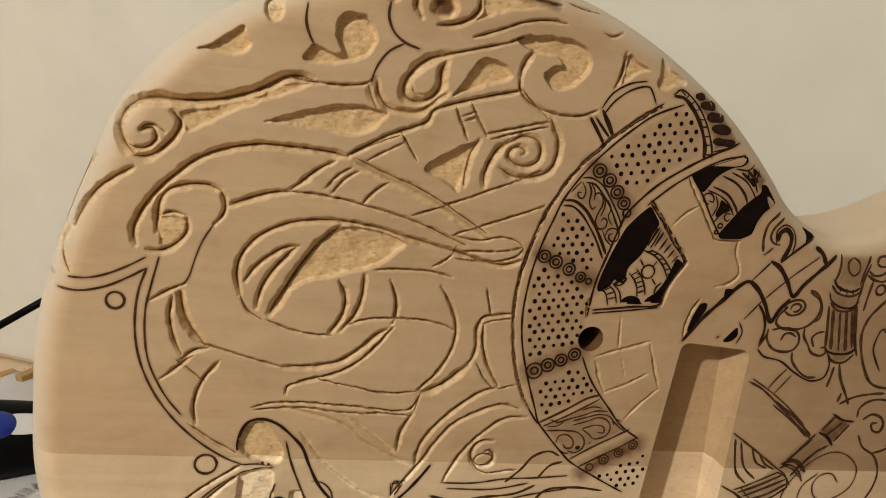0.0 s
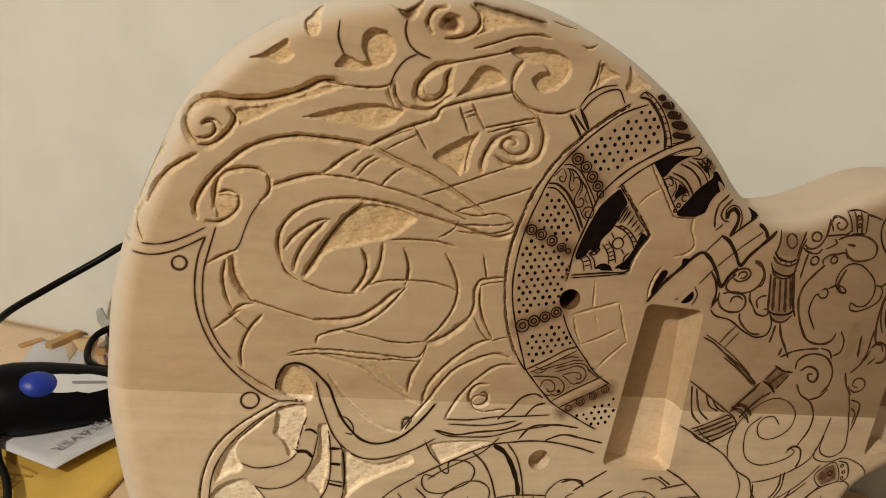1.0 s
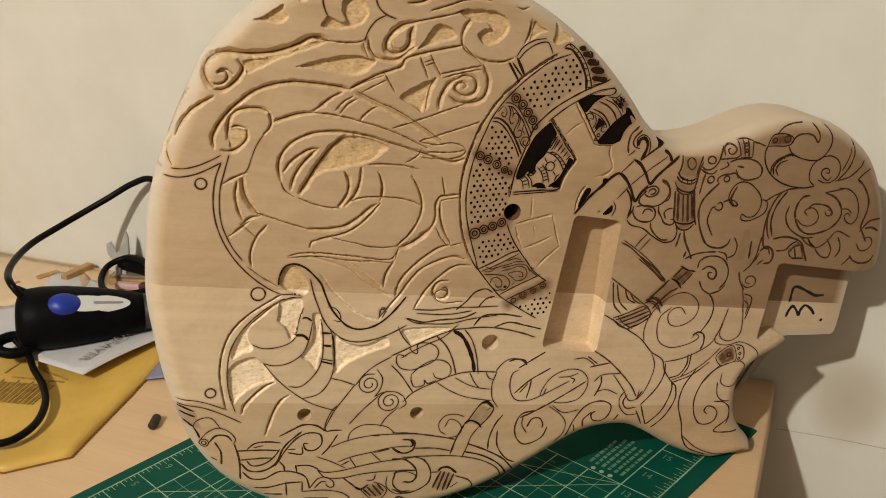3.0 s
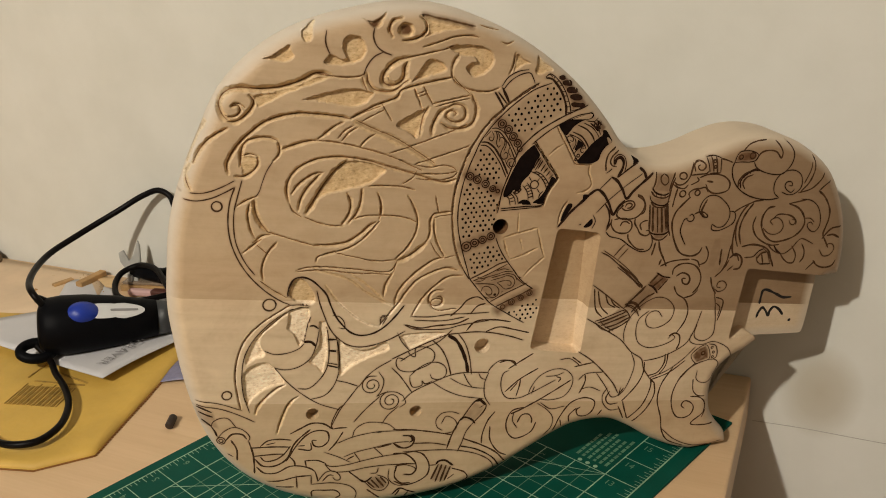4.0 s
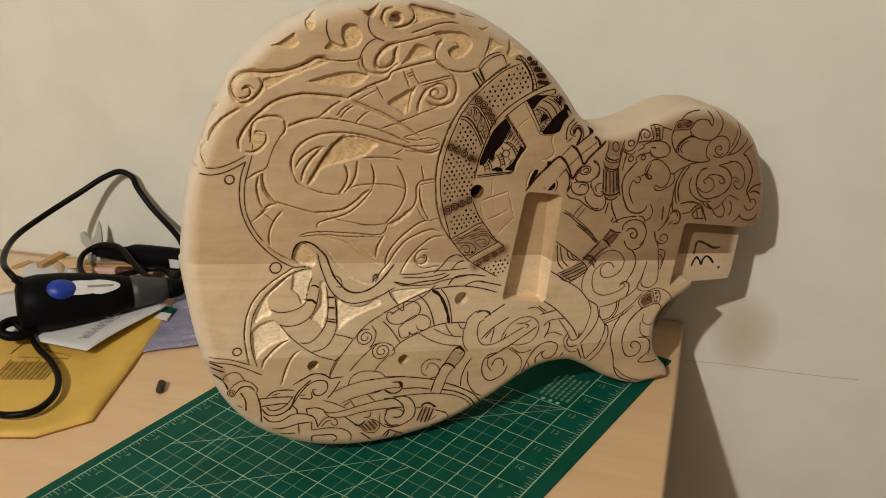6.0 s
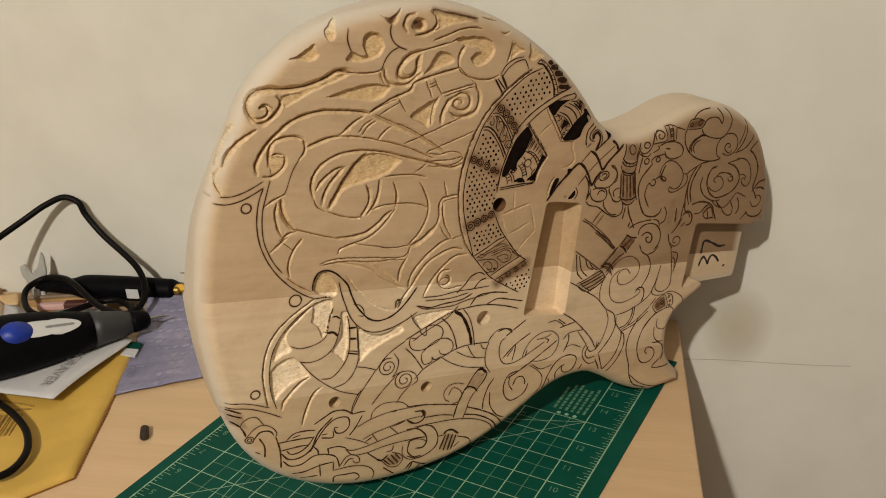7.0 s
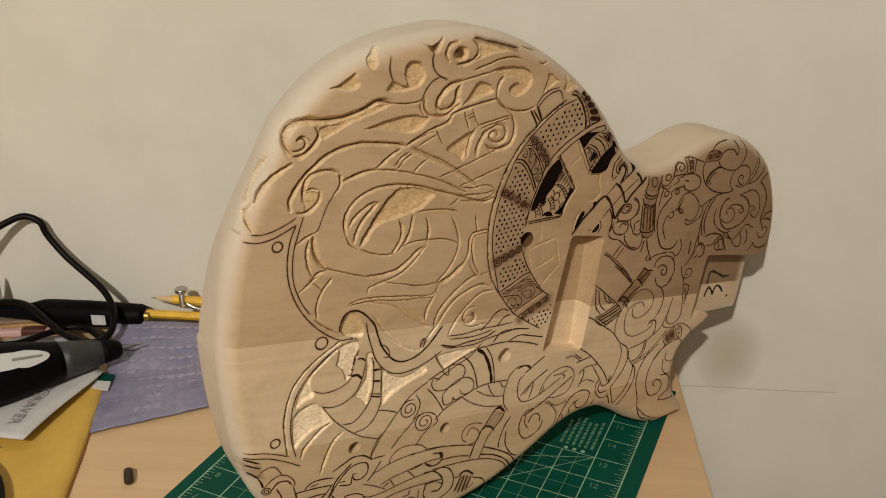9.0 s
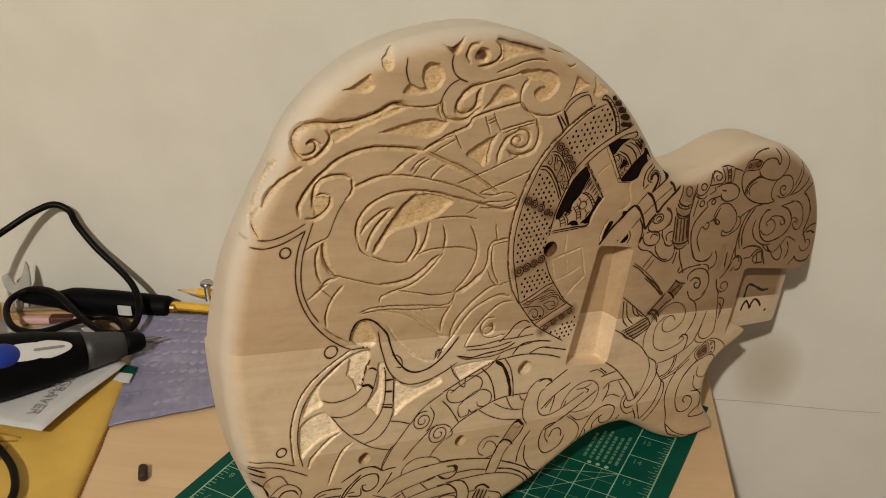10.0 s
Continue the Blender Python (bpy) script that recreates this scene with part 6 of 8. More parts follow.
ink([(98.3, 195.1), (96.5, 199.1), (98.5, 202.6), (103.7, 204.3)], 0.85)
scorchp([(95.2, 195.6), (95.1, 200.1), (98.1, 203), (104.1, 205.4), (109.5, 205.4), (102.6, 203.1), (98.4, 199.7)], 0.3)
ink([(104.3, 213.4), (108.3, 218.5), (113.6, 219.4), (119.1, 217.8), (122.9, 213.3), (123.8, 216.4), (122.4, 220.6), (119.3, 225)], 0.85)
burn([(124, 185.7), (120.2, 189.9), (119.9, 196.6), (122.7, 201.1), (127.9, 203.7), (133.4, 203.7), (138.4, 200.6), (140.5, 195.3), (139.6, 190.5), (135.3, 187.2), (130.7, 187.1), (125.8, 189.5)], 0.9)
burn([(135, 190.3), (132.9, 188.4), (129.4, 190.6), (127.7, 193.8), (129.1, 196.1), (132.5, 195.6), (133.2, 193.1), (130.9, 193.4)], 1.0)
ink([(139.9, 187.9), (145.8, 193.7), (148.7, 200), (149.7, 207.3), (148.1, 212.4)], 0.85)
ink([(138.1, 187.3), (148.2, 189.2), (155, 194.9), (157.3, 198.8)], 0.85)
ink([(142.1, 193.4), (145.8, 201.2), (147.4, 207.6)], 0.7)
ink([(95.6, 221.3), (99.7, 224.4), (105.8, 225.9), (112.9, 226)], 0.7)
burn([(154.2, 186.7), (158.4, 190.3), (162.9, 192.5)], 1.0)
ink([(154.2, 186.7), (158.5, 182.7), (162.1, 177), (164.1, 171.6), (164.1, 165.5), (162.4, 159.7), (161.1, 154.7), (163.8, 149), (166.3, 144.1)], 1.0)
ink([(113.4, 165.7), (112.9, 170.9), (114.3, 175.8), (117.6, 179.5), (122.2, 180)], 1.1)
ink([(113.4, 165.7), (116.9, 159.2), (122.9, 154.8), (130.5, 154.4), (138.8, 156.5), (144, 160.9), (145.7, 165.8), (143.6, 172.1), (139.3, 177), (132.3, 180.6)], 1.0)
burn([(121.7, 167), (119.5, 169.9), (121.2, 171.3), (124.9, 171.6), (128.4, 168.5), (129.5, 164.1), (127.4, 161), (123.3, 159.9), (118.5, 161.5), (114.4, 165.6)], 1.0)
ink([(122.1, 172), (124.7, 173.8), (130.3, 173.3), (136.2, 170.7), (139.1, 166.8), (138.8, 164.8)], 0.85)
burn([(133.7, 168.5), (134.9, 165.8), (137.5, 165), (138.5, 167.8), (135.9, 169.1)], 1.0)
ink([(108.5, 175), (106.7, 168.5), (109.2, 161.3), (114.4, 156.2), (121.3, 152.4), (127.9, 151.9)], 0.85)
ink([(102.5, 184.3), (98.4, 179.9), (95.3, 173.7), (93.2, 165.6), (92.5, 157.2), (93.6, 150.1), (96.6, 147.9)], 1.0)
ink([(106.1, 184.6), (101.2, 178.6), (97.8, 171.6), (96.9, 165), (98.6, 156.2)], 1.0)
ink([(96.7, 177.6), (94.6, 170.4), (94.5, 162), (96.4, 154.8)], 0.8)
ink([(92, 180), (97.2, 182.6), (102.5, 184.3), (106.9, 185.6), (113.3, 185.6)], 0.85)
burn([(141.5, 182.6), (149.2, 180.6), (154.6, 175.6), (157.5, 167.4), (157.1, 160.6), (154, 157.6), (149.9, 159.6), (147.9, 163.7), (150.2, 165.1), (152.3, 163)], 0.9)
burn([(144.6, 168.6), (149.9, 167.7), (153.1, 164.7)], 1.1)
ink([(132.3, 180.6), (139.7, 181.2), (145.3, 181.6)], 0.85)
burn([(119.4, 152.7), (124.6, 147.5), (131.6, 144.6), (137.9, 147.9), (142.1, 152.5), (144.8, 153.8), (154.1, 148.8)], 1.0)
burn([(123.8, 152), (126.5, 147.7), (129.8, 144.9)], 1.5)
ink([(137.7, 149.7), (141.4, 142.1), (140.1, 137), (136.2, 137.3), (132, 141), (129.6, 144.9)], 0.85)
ink([(145.3, 150.2), (147.8, 144.5), (147.5, 139.3), (145, 136.1)], 0.85)
ink([(99.7, 154.3), (107.1, 154.8), (114.7, 152.6), (119.7, 149.2), (122.3, 142.6), (124.9, 136)], 1.1)
ink([(102.3, 146), (108.8, 145.8), (111.1, 147.2)], 0.85)
burn([(109.7, 146.5), (113.2, 149.4), (116.8, 150.6)], 1.3)
ink([(111.5, 143.6), (115.2, 147.3), (119.9, 147.8)], 1.0)
burn([(114.1, 139.6), (122.7, 138.5)], 1.3)
burn([(111.3, 145.7), (112.4, 141.7), (114.5, 139.6)], 1.0)
burn([(116.8, 150.2), (119.4, 147.5), (122.1, 139.2)], 0.9)
ink([(115.2, 147.3), (116.8, 139.5)], 0.85)
scorchp([(109.7, 146.5), (116.8, 150.9), (120.1, 147.7), (115.3, 147), (111.9, 143.5)], 0.6)
ink([(160.6, 151.3), (163.1, 154.4), (167.4, 158.1), (175.2, 158.6)], 1.0)
ink([(164.2, 153.3), (169, 153.4), (174.3, 150.4)], 1.1)
burn([(159.6, 143.5), (163.2, 138.4), (168.1, 138.5), (171.1, 142.4), (169.4, 146.3), (166, 146.8), (164.8, 145.3)], 1.0)
ink([(155.6, 136.1), (159.1, 131.9), (165.3, 129.4), (171.1, 130.2), (173.6, 134)], 1.0)
ink([(150.6, 129.8), (154.1, 132.8), (157.3, 135.5)], 0.85)
ink([(91.1, 147.1), (95.5, 149.8), (99.4, 147.4), (100.7, 142.8), (98.9, 138.8), (94.6, 138.6)], 1.1)
ink([(92.8, 148.9), (96.5, 148.7), (98.4, 144.1)], 0.9)
ink([(88, 140.7), (91.2, 146.2)], 0.85)
ink([(90, 138.2), (94.4, 141.3)], 0.85)
ink([(69.4, 145.6), (73.8, 147.4), (75.2, 153.2), (73, 158.7)], 0.8)
ink([(81.1, 134.9), (86.3, 139.2), (89.4, 145.6), (90.7, 152.3), (92.1, 157.2)], 0.85)
ink([(84.1, 143.1), (84.5, 149.9), (85, 155)], 1.0)
scorchp([(75, 142.9), (76.1, 153), (79, 162.8), (84.3, 163.6), (84.4, 151.7), (80.5, 141.9)], 0.16)
scorchp([(81.1, 134.9), (84.1, 143.1), (84.8, 153.3), (88.1, 151), (87, 140.8)], 0.25)
burn([(81.8, 125.9), (84.7, 123.6), (89.3, 124.6), (90.5, 127.9), (87.8, 131), (84.2, 130.5), (83.5, 127.4), (86.4, 126)], 1.0)
ink([(78.3, 135.4), (79.8, 128.1), (83, 122.2)], 0.85)
ink([(52.7, 139.9), (57, 141.7), (61.7, 139.2), (62.8, 135.5), (61.2, 132.8), (57.9, 134.1), (57.3, 137.3), (60, 137.2)], 1.0)
ink([(49.9, 141.3), (50.6, 145.4), (54.9, 148.1), (62, 147.7), (67.7, 144.2), (70.9, 136.7), (69.5, 129.9), (65.3, 125.4)], 0.85)
ink([(40.6, 148.9), (47.6, 151.1), (56.4, 151.3), (61.8, 150.7)], 0.85)
ink([(69.5, 143.9), (67.7, 148.5), (62.7, 150.9)], 0.85)
ink([(38.8, 167.7), (40, 160.8), (43, 153.5), (45.1, 148.1)], 1.0)
ink([(36.6, 166.4), (35.6, 162.4), (34.1, 157.6)], 1.0)
ink([(41.3, 153.8), (39.7, 149.9)], 1.1)
carve([(-118.5, 299.2), (-124.9, 298), (-130.6, 294.3), (-133.4, 290), (-133.3, 286.8), (-131.1, 284.9), (-127.4, 284.5), (-123.5, 286.1), (-121.3, 289.2), (-120.7, 293.7), (-119.2, 297.1)], 4.4, 2.4)
carve([(-125.9, 297.2), (-129.3, 293.8), (-130.8, 290.3), (-130, 287.5), (-127.3, 286.4), (-123.9, 288.5), (-122.3, 292.5)], 1.2, 0.7, False, False)
hollow([(-117.4, 285.8), (-114.9, 288.8), (-111, 293.6), (-107.6, 297), (-104.2, 297.5), (-100.4, 295.7), (-97.6, 293.3), (-96.7, 290.9), (-98.2, 289.2), (-104.4, 288.2), (-111.2, 286.8), (-116, 285.7)], 4.2)
carve([(-142.5, 292.4), (-142, 287.8), (-139.5, 283.6), (-135, 281.9), (-129.4, 281.2), (-125.6, 282.6), (-121.7, 285.6), (-119.5, 286.8)], 3.4, 1.8)
carve([(-107.7, 254), (-107.1, 257.9), (-105, 262.6), (-102, 266.3), (-98, 268.8)], 3.6, 2.0)
carve([(-98, 268.7), (-93, 270.2), (-88, 268.4), (-86.6, 264.6), (-88.1, 260.8), (-92.1, 259.6), (-96.1, 260.9), (-98.4, 263.5), (-97.4, 265.9), (-94.5, 266.6), (-92.6, 265), (-93.6, 264)], 3.0, 1.6)
carve([(-101.6, 259.9), (-97.2, 256.6), (-90.1, 255.5), (-84.1, 257), (-81, 261.7), (-80.3, 268.5), (-81.5, 271.5), (-83, 275.2)], 3.4, 1.7)
carve([(-108.8, 270.1), (-111.6, 266.1), (-113.8, 259.5), (-114.9, 254.9)], 3.2, 1.8)
scratch([(-150.8, 265.9), (-140.2, 259.2), (-130.8, 254.1), (-121.2, 247.2), (-114.4, 241.5), (-107, 235.4)], 5.2, 1.0)
carve([(-150.8, 267.2), (-140.1, 260.6), (-130.7, 255.5), (-121.1, 248.6), (-114.3, 242.9), (-106.9, 236.8)], 1.5, 1.0)
carve([(-181.8, 184.8), (-181.1, 187.2), (-177.5, 188.6), (-169.5, 189.5), (-161.3, 191), (-154.2, 194.5), (-148.1, 199.4), (-142, 205.5)], 1.8, 1.3)
carve([(-170.1, 189.2), (-163.9, 186.5), (-157.1, 184.1), (-150.2, 181.3), (-143.2, 179.7), (-134.8, 179.3)], 1.1, 0.8)
carve([(-158, 208.5), (-151, 209.6), (-141.8, 208.8), (-132.6, 207.2), (-124.4, 204.3), (-119.7, 201.6)], 1.5, 1.0)
carve([(-141.3, 220.6), (-140.4, 214.5), (-141.8, 209.1)], 1.8, 1.3)
carve([(-124, 218.8), (-120.7, 211.1), (-119.1, 203.5), (-119.8, 197.9), (-122.4, 191.8), (-127.4, 185.4), (-134.8, 179.3)], 2.0, 1.3)
carve([(-107.5, 217), (-106.6, 210.8), (-106.2, 205.7)], 1.2, 0.8)
carve([(-97.3, 205.4), (-104, 205.2), (-109.1, 205.1), (-111.3, 201.3), (-111.8, 195), (-113.3, 190.1), (-115.8, 187.2)], 2.2, 1.5)
carve([(-97.3, 203.7), (-104, 203.6), (-108.9, 202.9)], 1.2, 0.8)
carve([(-108.9, 202.3), (-109.3, 194.7), (-107.9, 186.8), (-104.3, 177.2)], 1.9, 1.3)
carve([(-112.2, 188), (-109.8, 181.9), (-106.2, 176.2)], 1.2, 0.8)
carve([(-115.5, 187.1), (-121.4, 182.7), (-128.8, 179.1), (-133.6, 178.7)], 4.0, 2.0)
carve([(-133.6, 178.5), (-135, 174.7), (-136.3, 171.6)], 1.3, 0.9)
carve([(-194, 181.4), (-187.2, 182), (-179.2, 181.3), (-169, 179), (-156.4, 176), (-144.7, 172.8), (-137.5, 172.4), (-134.3, 176.6)], 1.4, 1.0)
carve([(-194.1, 180.4), (-185.1, 179.9), (-173.7, 178), (-160, 174.2), (-148.3, 172.3), (-137.6, 169.8)], 1.2, 0.8)
carve([(-137, 170.4), (-141.5, 163.7), (-143.6, 156)], 2.5, 1.6)
carve([(-104.4, 176.6), (-111.8, 174.9), (-120.5, 170.1), (-129.3, 163.4), (-135.1, 156.1), (-137.2, 149)], 2.4, 1.5)
carve([(-96.9, 176.9), (-101.9, 176.3), (-104.4, 176.2)], 1.3, 0.9)
carve([(-96.3, 166.8), (-103.2, 169.1), (-111.9, 167.6), (-121.9, 163.7), (-128.3, 157.8), (-134.7, 150), (-141.1, 143.4), (-146.9, 137.4)], 2.2, 1.4)
carve([(-93.1, 162.6), (-102, 162.9), (-110.9, 158.1), (-118.5, 151.7), (-125, 143), (-127, 139.8)], 2.2, 1.4)
burn([(-127, 139.8), (-115, 137.7), (-102.3, 137.4), (-90.6, 135.9), (-77, 134.6)], 0.9)
burn([(-125.2, 137), (-107.4, 133.7), (-93.2, 133.9)], 0.9)
burn([(-132.1, 135), (-126.6, 131.3), (-117.8, 129.2), (-104.9, 127.6), (-95.8, 128.6), (-76.9, 128.9)], 0.9)
carve([(-107.3, 145.9), (-107.2, 147.9), (-110.4, 149.5), (-113.8, 148.2), (-114.2, 145.1), (-111.1, 141.6), (-104.8, 140.6), (-97.1, 140.8)], 1.3, 0.9)
ink([(-102.3, 136), (-95.8, 140.6), (-90.6, 145.5), (-84.1, 146.6), (-80.2, 143.9)], 0.8)
ink([(-89.3, 135.4), (-84.1, 140.3), (-78.9, 141.2)], 0.8)
scratch([(-182.8, 179.9), (-171.6, 175.2), (-161.5, 169.2), (-154.8, 161.7), (-146.7, 155.1), (-137.2, 148.3)], 2.2, 0.8)
scratch([(-177.9, 168.9), (-172.7, 159), (-166.2, 150), (-156, 140.2), (-147.6, 136.1)], 2.2, 0.8)
scratch([(-161.3, 173.1), (-155.6, 168.4), (-148.8, 160.8), (-143.1, 153.3)], 1.8, 0.7)
burn([(-146.7, 142.2), (-146.9, 137.4)], 0.8)
burn([(-146.7, 142.6), (-141.1, 142.7)], 0.8)

carve([(-209.2, 208.4), (-205.6, 206.6), (-196.9, 202.2), (-190.5, 199.1), (-181.9, 195.4)], 1.6, 1.0)
carve([(-181.9, 195.4), (-170.9, 194), (-161.9, 194.8), (-155, 198.3), (-149.1, 202.5), (-144.3, 205)], 2.8, 1.9)

mark([(125.2, 90.3), (126.8, 94.8), (129.5, 97.7), (132.3, 94.7), (134.8, 90.4), (135.5, 93.7), (138.7, 96.9), (143, 94.2), (146.6, 89.1)], 1.9)
mark([(126.7, 101.1), (127.6, 107.1), (128.7, 111.1), (130.6, 111.7), (139.7, 106.8), (145.1, 103.4), (152.3, 102.5)], 1.9)
mark([(151.4, 83.3), (153.3, 84.9)], 2.2)

scorchp([(31.3, 137.7), (21.8, 131.5), (14.1, 124.2), (5.4, 118.7), (-5.6, 115.2), (-0.8, 111), (5.8, 106.8), (14.5, 111.3), (21.6, 115.5), (30.3, 123.6), (38.9, 130), (46.6, 138.9), (38.2, 143.9)], 0.42)
burn([(14.1, 123.4), (18.3, 119.4), (20, 115), (19.3, 111.9)], 1.0)
burn([(16.5, 124.6), (22.2, 121.1), (25.3, 116.9)], 0.9)
ink([(18.8, 126.5), (24.5, 124.6), (28, 119.2)], 0.9)
scorchp([(31.6, 137.7), (38.2, 143.9), (46.6, 138.9), (38.9, 130)], 0.7)
scorchp([(-4.8, 115.8), (2.3, 116.9), (9.7, 110.6), (5.8, 106.8), (-0.8, 111)], 0.6)
ink([(29.8, 134), (18.8, 125.7)], 0.8)
ink([(34.1, 129.3), (22.3, 120.3)], 0.8)
scorchp([(31.2, 199.7), (31.7, 174.6), (35.3, 168.9), (41.4, 167.6), (45.7, 172.9), (44.6, 197.8), (41.6, 196.3), (35.1, 198.2)], 0.5)

# ---- meshes of the body ----
guitar = thing("guitar_body", pose(0, 0, T, 0, 0, 39) @ Matrix.Translation((0, 0.010, 0)), "raw pale wooden guitar body, half carved with ornament", "guitar body")
outline = spline(OUT_BOUT + OUT_HORN + OUT_BASE, 2.0, True)
kernel = np.exp(-0.5 * (np.arange(-12, 13) / 4.5) ** 2)
fair = np.stack([np.convolve(np.concatenate([outline[-12:, k], outline[:, k], outline[:12, k]]), kernel / kernel.sum(), "valid") for k in (0, 1)], 1)
even = np.clip((-30 - outline[:, 0]) / 30, 0, 1)[:, None]      # the large bout is one fair curve
outline = outline * (1 - even) + fair * even
outline[:, 1] = np.maximum(outline[:, 1], -5.0)      # it stands on the mat
neck = np.array(NECK, float)
pickup = np.array(PICKUP, float)

def dense(poly, step):
    return np.vstack([p + (q - p) * np.arange(k)[:, None] / k for p, q in zip(poly, np.roll(poly, -1, 0)) for k in [max(1, int(np.linalg.norm(q - p) / step))]])

pickup, neck = soften(pickup, 4.0), dense(soften(neck, 4.0), 2.0)
SD_OUT, SD_PICK, SD_NECK = edge_distance(outline), edge_distance(pickup), edge_distance(neck)
SD_HOLES = np.full((NX, NZ), 9.0)
for hx, hz, hr in HOLES:
    SD_HOLES = np.minimum(SD_HOLES, np.hypot(GX[:, None] - hx, GZ[None] - hz) - hr)

ROUNDED = ROUND - np.sqrt(np.maximum(0, ROUND ** 2 - np.clip(SD_OUT + ROUND, 0, ROUND) ** 2))

RIM = np.clip((SD_OUT + 8.0) / 6.0, 0, 1)      # sanded paler along the rounded rim

def sheet(name, sd, depth, cut, mat):
    """The part of the grid where sd is negative, its rim drawn in to the exact edge."""
    gx, gz = np.gradient(sd, H)
    g2 = np.maximum(0.25, gx ** 2 + gz ** 2)
    snap = np.where(sd > 0, sd, 0)
    px = GX[:, None] - snap * gx / g2
    pz = GZ[None] - snap * gz / g2
    ins = sd <= 0
    cell = ins[:-1, :-1] | ins[1:, :-1] | ins[:-1, 1:] | ins[1:, 1:]
    idx = np.full((NX, NZ), -1)
    use = np.zeros((NX, NZ), bool)
    for a in (slice(0, -1), slice(1, None)):
        for b in (slice(0, -1), slice(1, None)):
            use[a, b] |= cell
    idx[use] = np.arange(use.sum())
    co = np.stack([px[use], depth[use], pz[use]], 1) * 0.001
    i, k = np.nonzero(cell)
    quads = np.stack([idx[i, k], idx[i + 1, k], idx[i + 1, k + 1], idx[i, k + 1]], 1)
    me = bpy.data.meshes.new(name)
    me.vertices.add(len(co))
    me.vertices.foreach_set("co", co.astype(np.float32).ravel())
    me.loops.add(quads.size)
    me.loops.foreach_set("vertex_index", quads.astype(np.int32).ravel())
    me.polygons.add(len(quads))
    me.polygons.foreach_set("loop_start", np.arange(0, quads.size, 4, dtype=np.int32))
    me.update(calc_edges=True)
    at = me.attributes.new("surface", "FLOAT_VECTOR", "POINT")
    at.data.foreach_set("vector", np.stack([cut[use], RIM[use], SCORCH_SHADE[use]], 1).astype(np.float32).ravel())
    me.materials.append(mat)
    me.shade_smooth()
    return me

FACE = np.maximum(ROUNDED, 0) + DEPTH
SCORCH_SHADE *= np.clip(1.0 + 0.14 * blurred(0.9), 0.5, 1.1)      # mottled browning, groove shade included
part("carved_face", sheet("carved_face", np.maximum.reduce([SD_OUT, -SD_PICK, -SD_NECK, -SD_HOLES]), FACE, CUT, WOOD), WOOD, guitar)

def depth_at(x, z):
    i = np.clip(((np.asarray(x) - X0) / H).round().astype(int), 0, NX - 1)
    k = np.clip(((np.asarray(z) - Z0) / H).round().astype(int), 0, NZ - 1)
    return FACE[i, k]

def bowl(name, poly, top, deep, label, open_to=None, draft=0.0, deep_shade=0.0):
    """Walls and floor of a pocket routed into the body."""
    n = len(poly)
    verts, faces = [], []
    tops = np.minimum(depth_at(poly[:, 0], poly[:, 1]), deep * 0.6) if top is None else np.full(n, top)
    for lvl in (0, 1):
        for p, t in zip(poly, tops):
            lean = draft * lvl * max(0.0, min(1.0, (p[0] - poly[:, 0].mean() + 0.2 * (p[1] - poly[:, 1].mean())) / 8))
            verts.append(((p[0] - lean) / 1000, (t if lvl == 0 else deep) / 1000, p[1] / 1000))
    for j in range(n):
        q = (j + 1) % n
        if open_to is not None and (open_to(poly[j]) or open_to(poly[q])):
            continue
        faces.append((j, q, n + q, n + j))
    faces.append(tuple(range(n, 2 * n)))
    me = mesh_of(name, verts, faces, WOOD)
    at = me.attributes.new("surface", "FLOAT_VECTOR", "POINT")
    at.data.foreach_set("vector", np.tile(np.float32([0.25, 0, deep_shade]), len(verts)))
    part(name, me, WOOD, guitar, label)

bowl("pickup_cavity", pickup, None, PICKUP_DEEP, "routed rectangular pickup cavity with bare walls", draft=5.0)
in_outline = np.array([SD_OUT[int((p[0] - X0) / H), int((p[1] - Z0) / H)] for p in neck])
me = sheet("neck_pocket_floor", np.maximum(SD_OUT, SD_NECK), np.full((NX, NZ), NECK_DEEP), np.full((NX, NZ), 0.1), WOOD)
neck_part = part("neck_pocket", me, WOOD, guitar, "routed square neck pocket open at the end")
verts, faces = [], []
for p, q, dp, dq in zip(neck, np.roll(neck, -1, 0), in_outline, np.roll(in_outline, -1)):
    if dp < 0.5 and dq < 0.5:
        b = len(verts)
        for v in (p, q):
            t = float(depth_at(v[0], v[1]))
            verts += [(v[0] / 1000, min(t, ROUND) / 1000, v[1] / 1000), (v[0] / 1000, NECK_DEEP / 1000, v[1] / 1000)]
        faces.append((b, b + 1, b + 3, b + 2))
part("pocket_wall", mesh_of("pocket_wall", verts, faces, WOOD), WOOD, neck_part)

# the rim, the sides and the back in one skin
n = len(outline)
tang = np.roll(outline, -1, 0) - np.roll(outline, 1, 0)
nrm = np.stack([tang[:, 1], -tang[:, 0]], 1) / np.linalg.norm(tang, axis=1)[:, None]
area = np.sum(outline[:, 0] * np.roll(outline[:, 1], -1) - np.roll(outline[:, 0], -1) * outline[:, 1])
if area < 0:
    nrm = -nrm
in_neck = np.array([SD_NECK[int((p[0] - X0) / H), int((p[1] - Z0) / H)] < 0.3 for p in outline])
levels = [(0.0, None)] + [(0.0, 14.0), (0.0, 22.0), (0.0, 30.0), (0.0, THICK - 5)] + [(5 - 5 * math.cos(a), THICK - 5 + 5 * math.sin(a)) for a in (0.35, 0.75, 1.15, 1.5708)]
bearing = np.degrees(np.arctan2(outline[:, 1] - 165, outline[:, 0] + 130))
relief = 11.0 * np.exp(-0.5 * ((bearing - 132) / 24) ** 2)      # the back is eased away along the upper bout
verts, faces = [], []
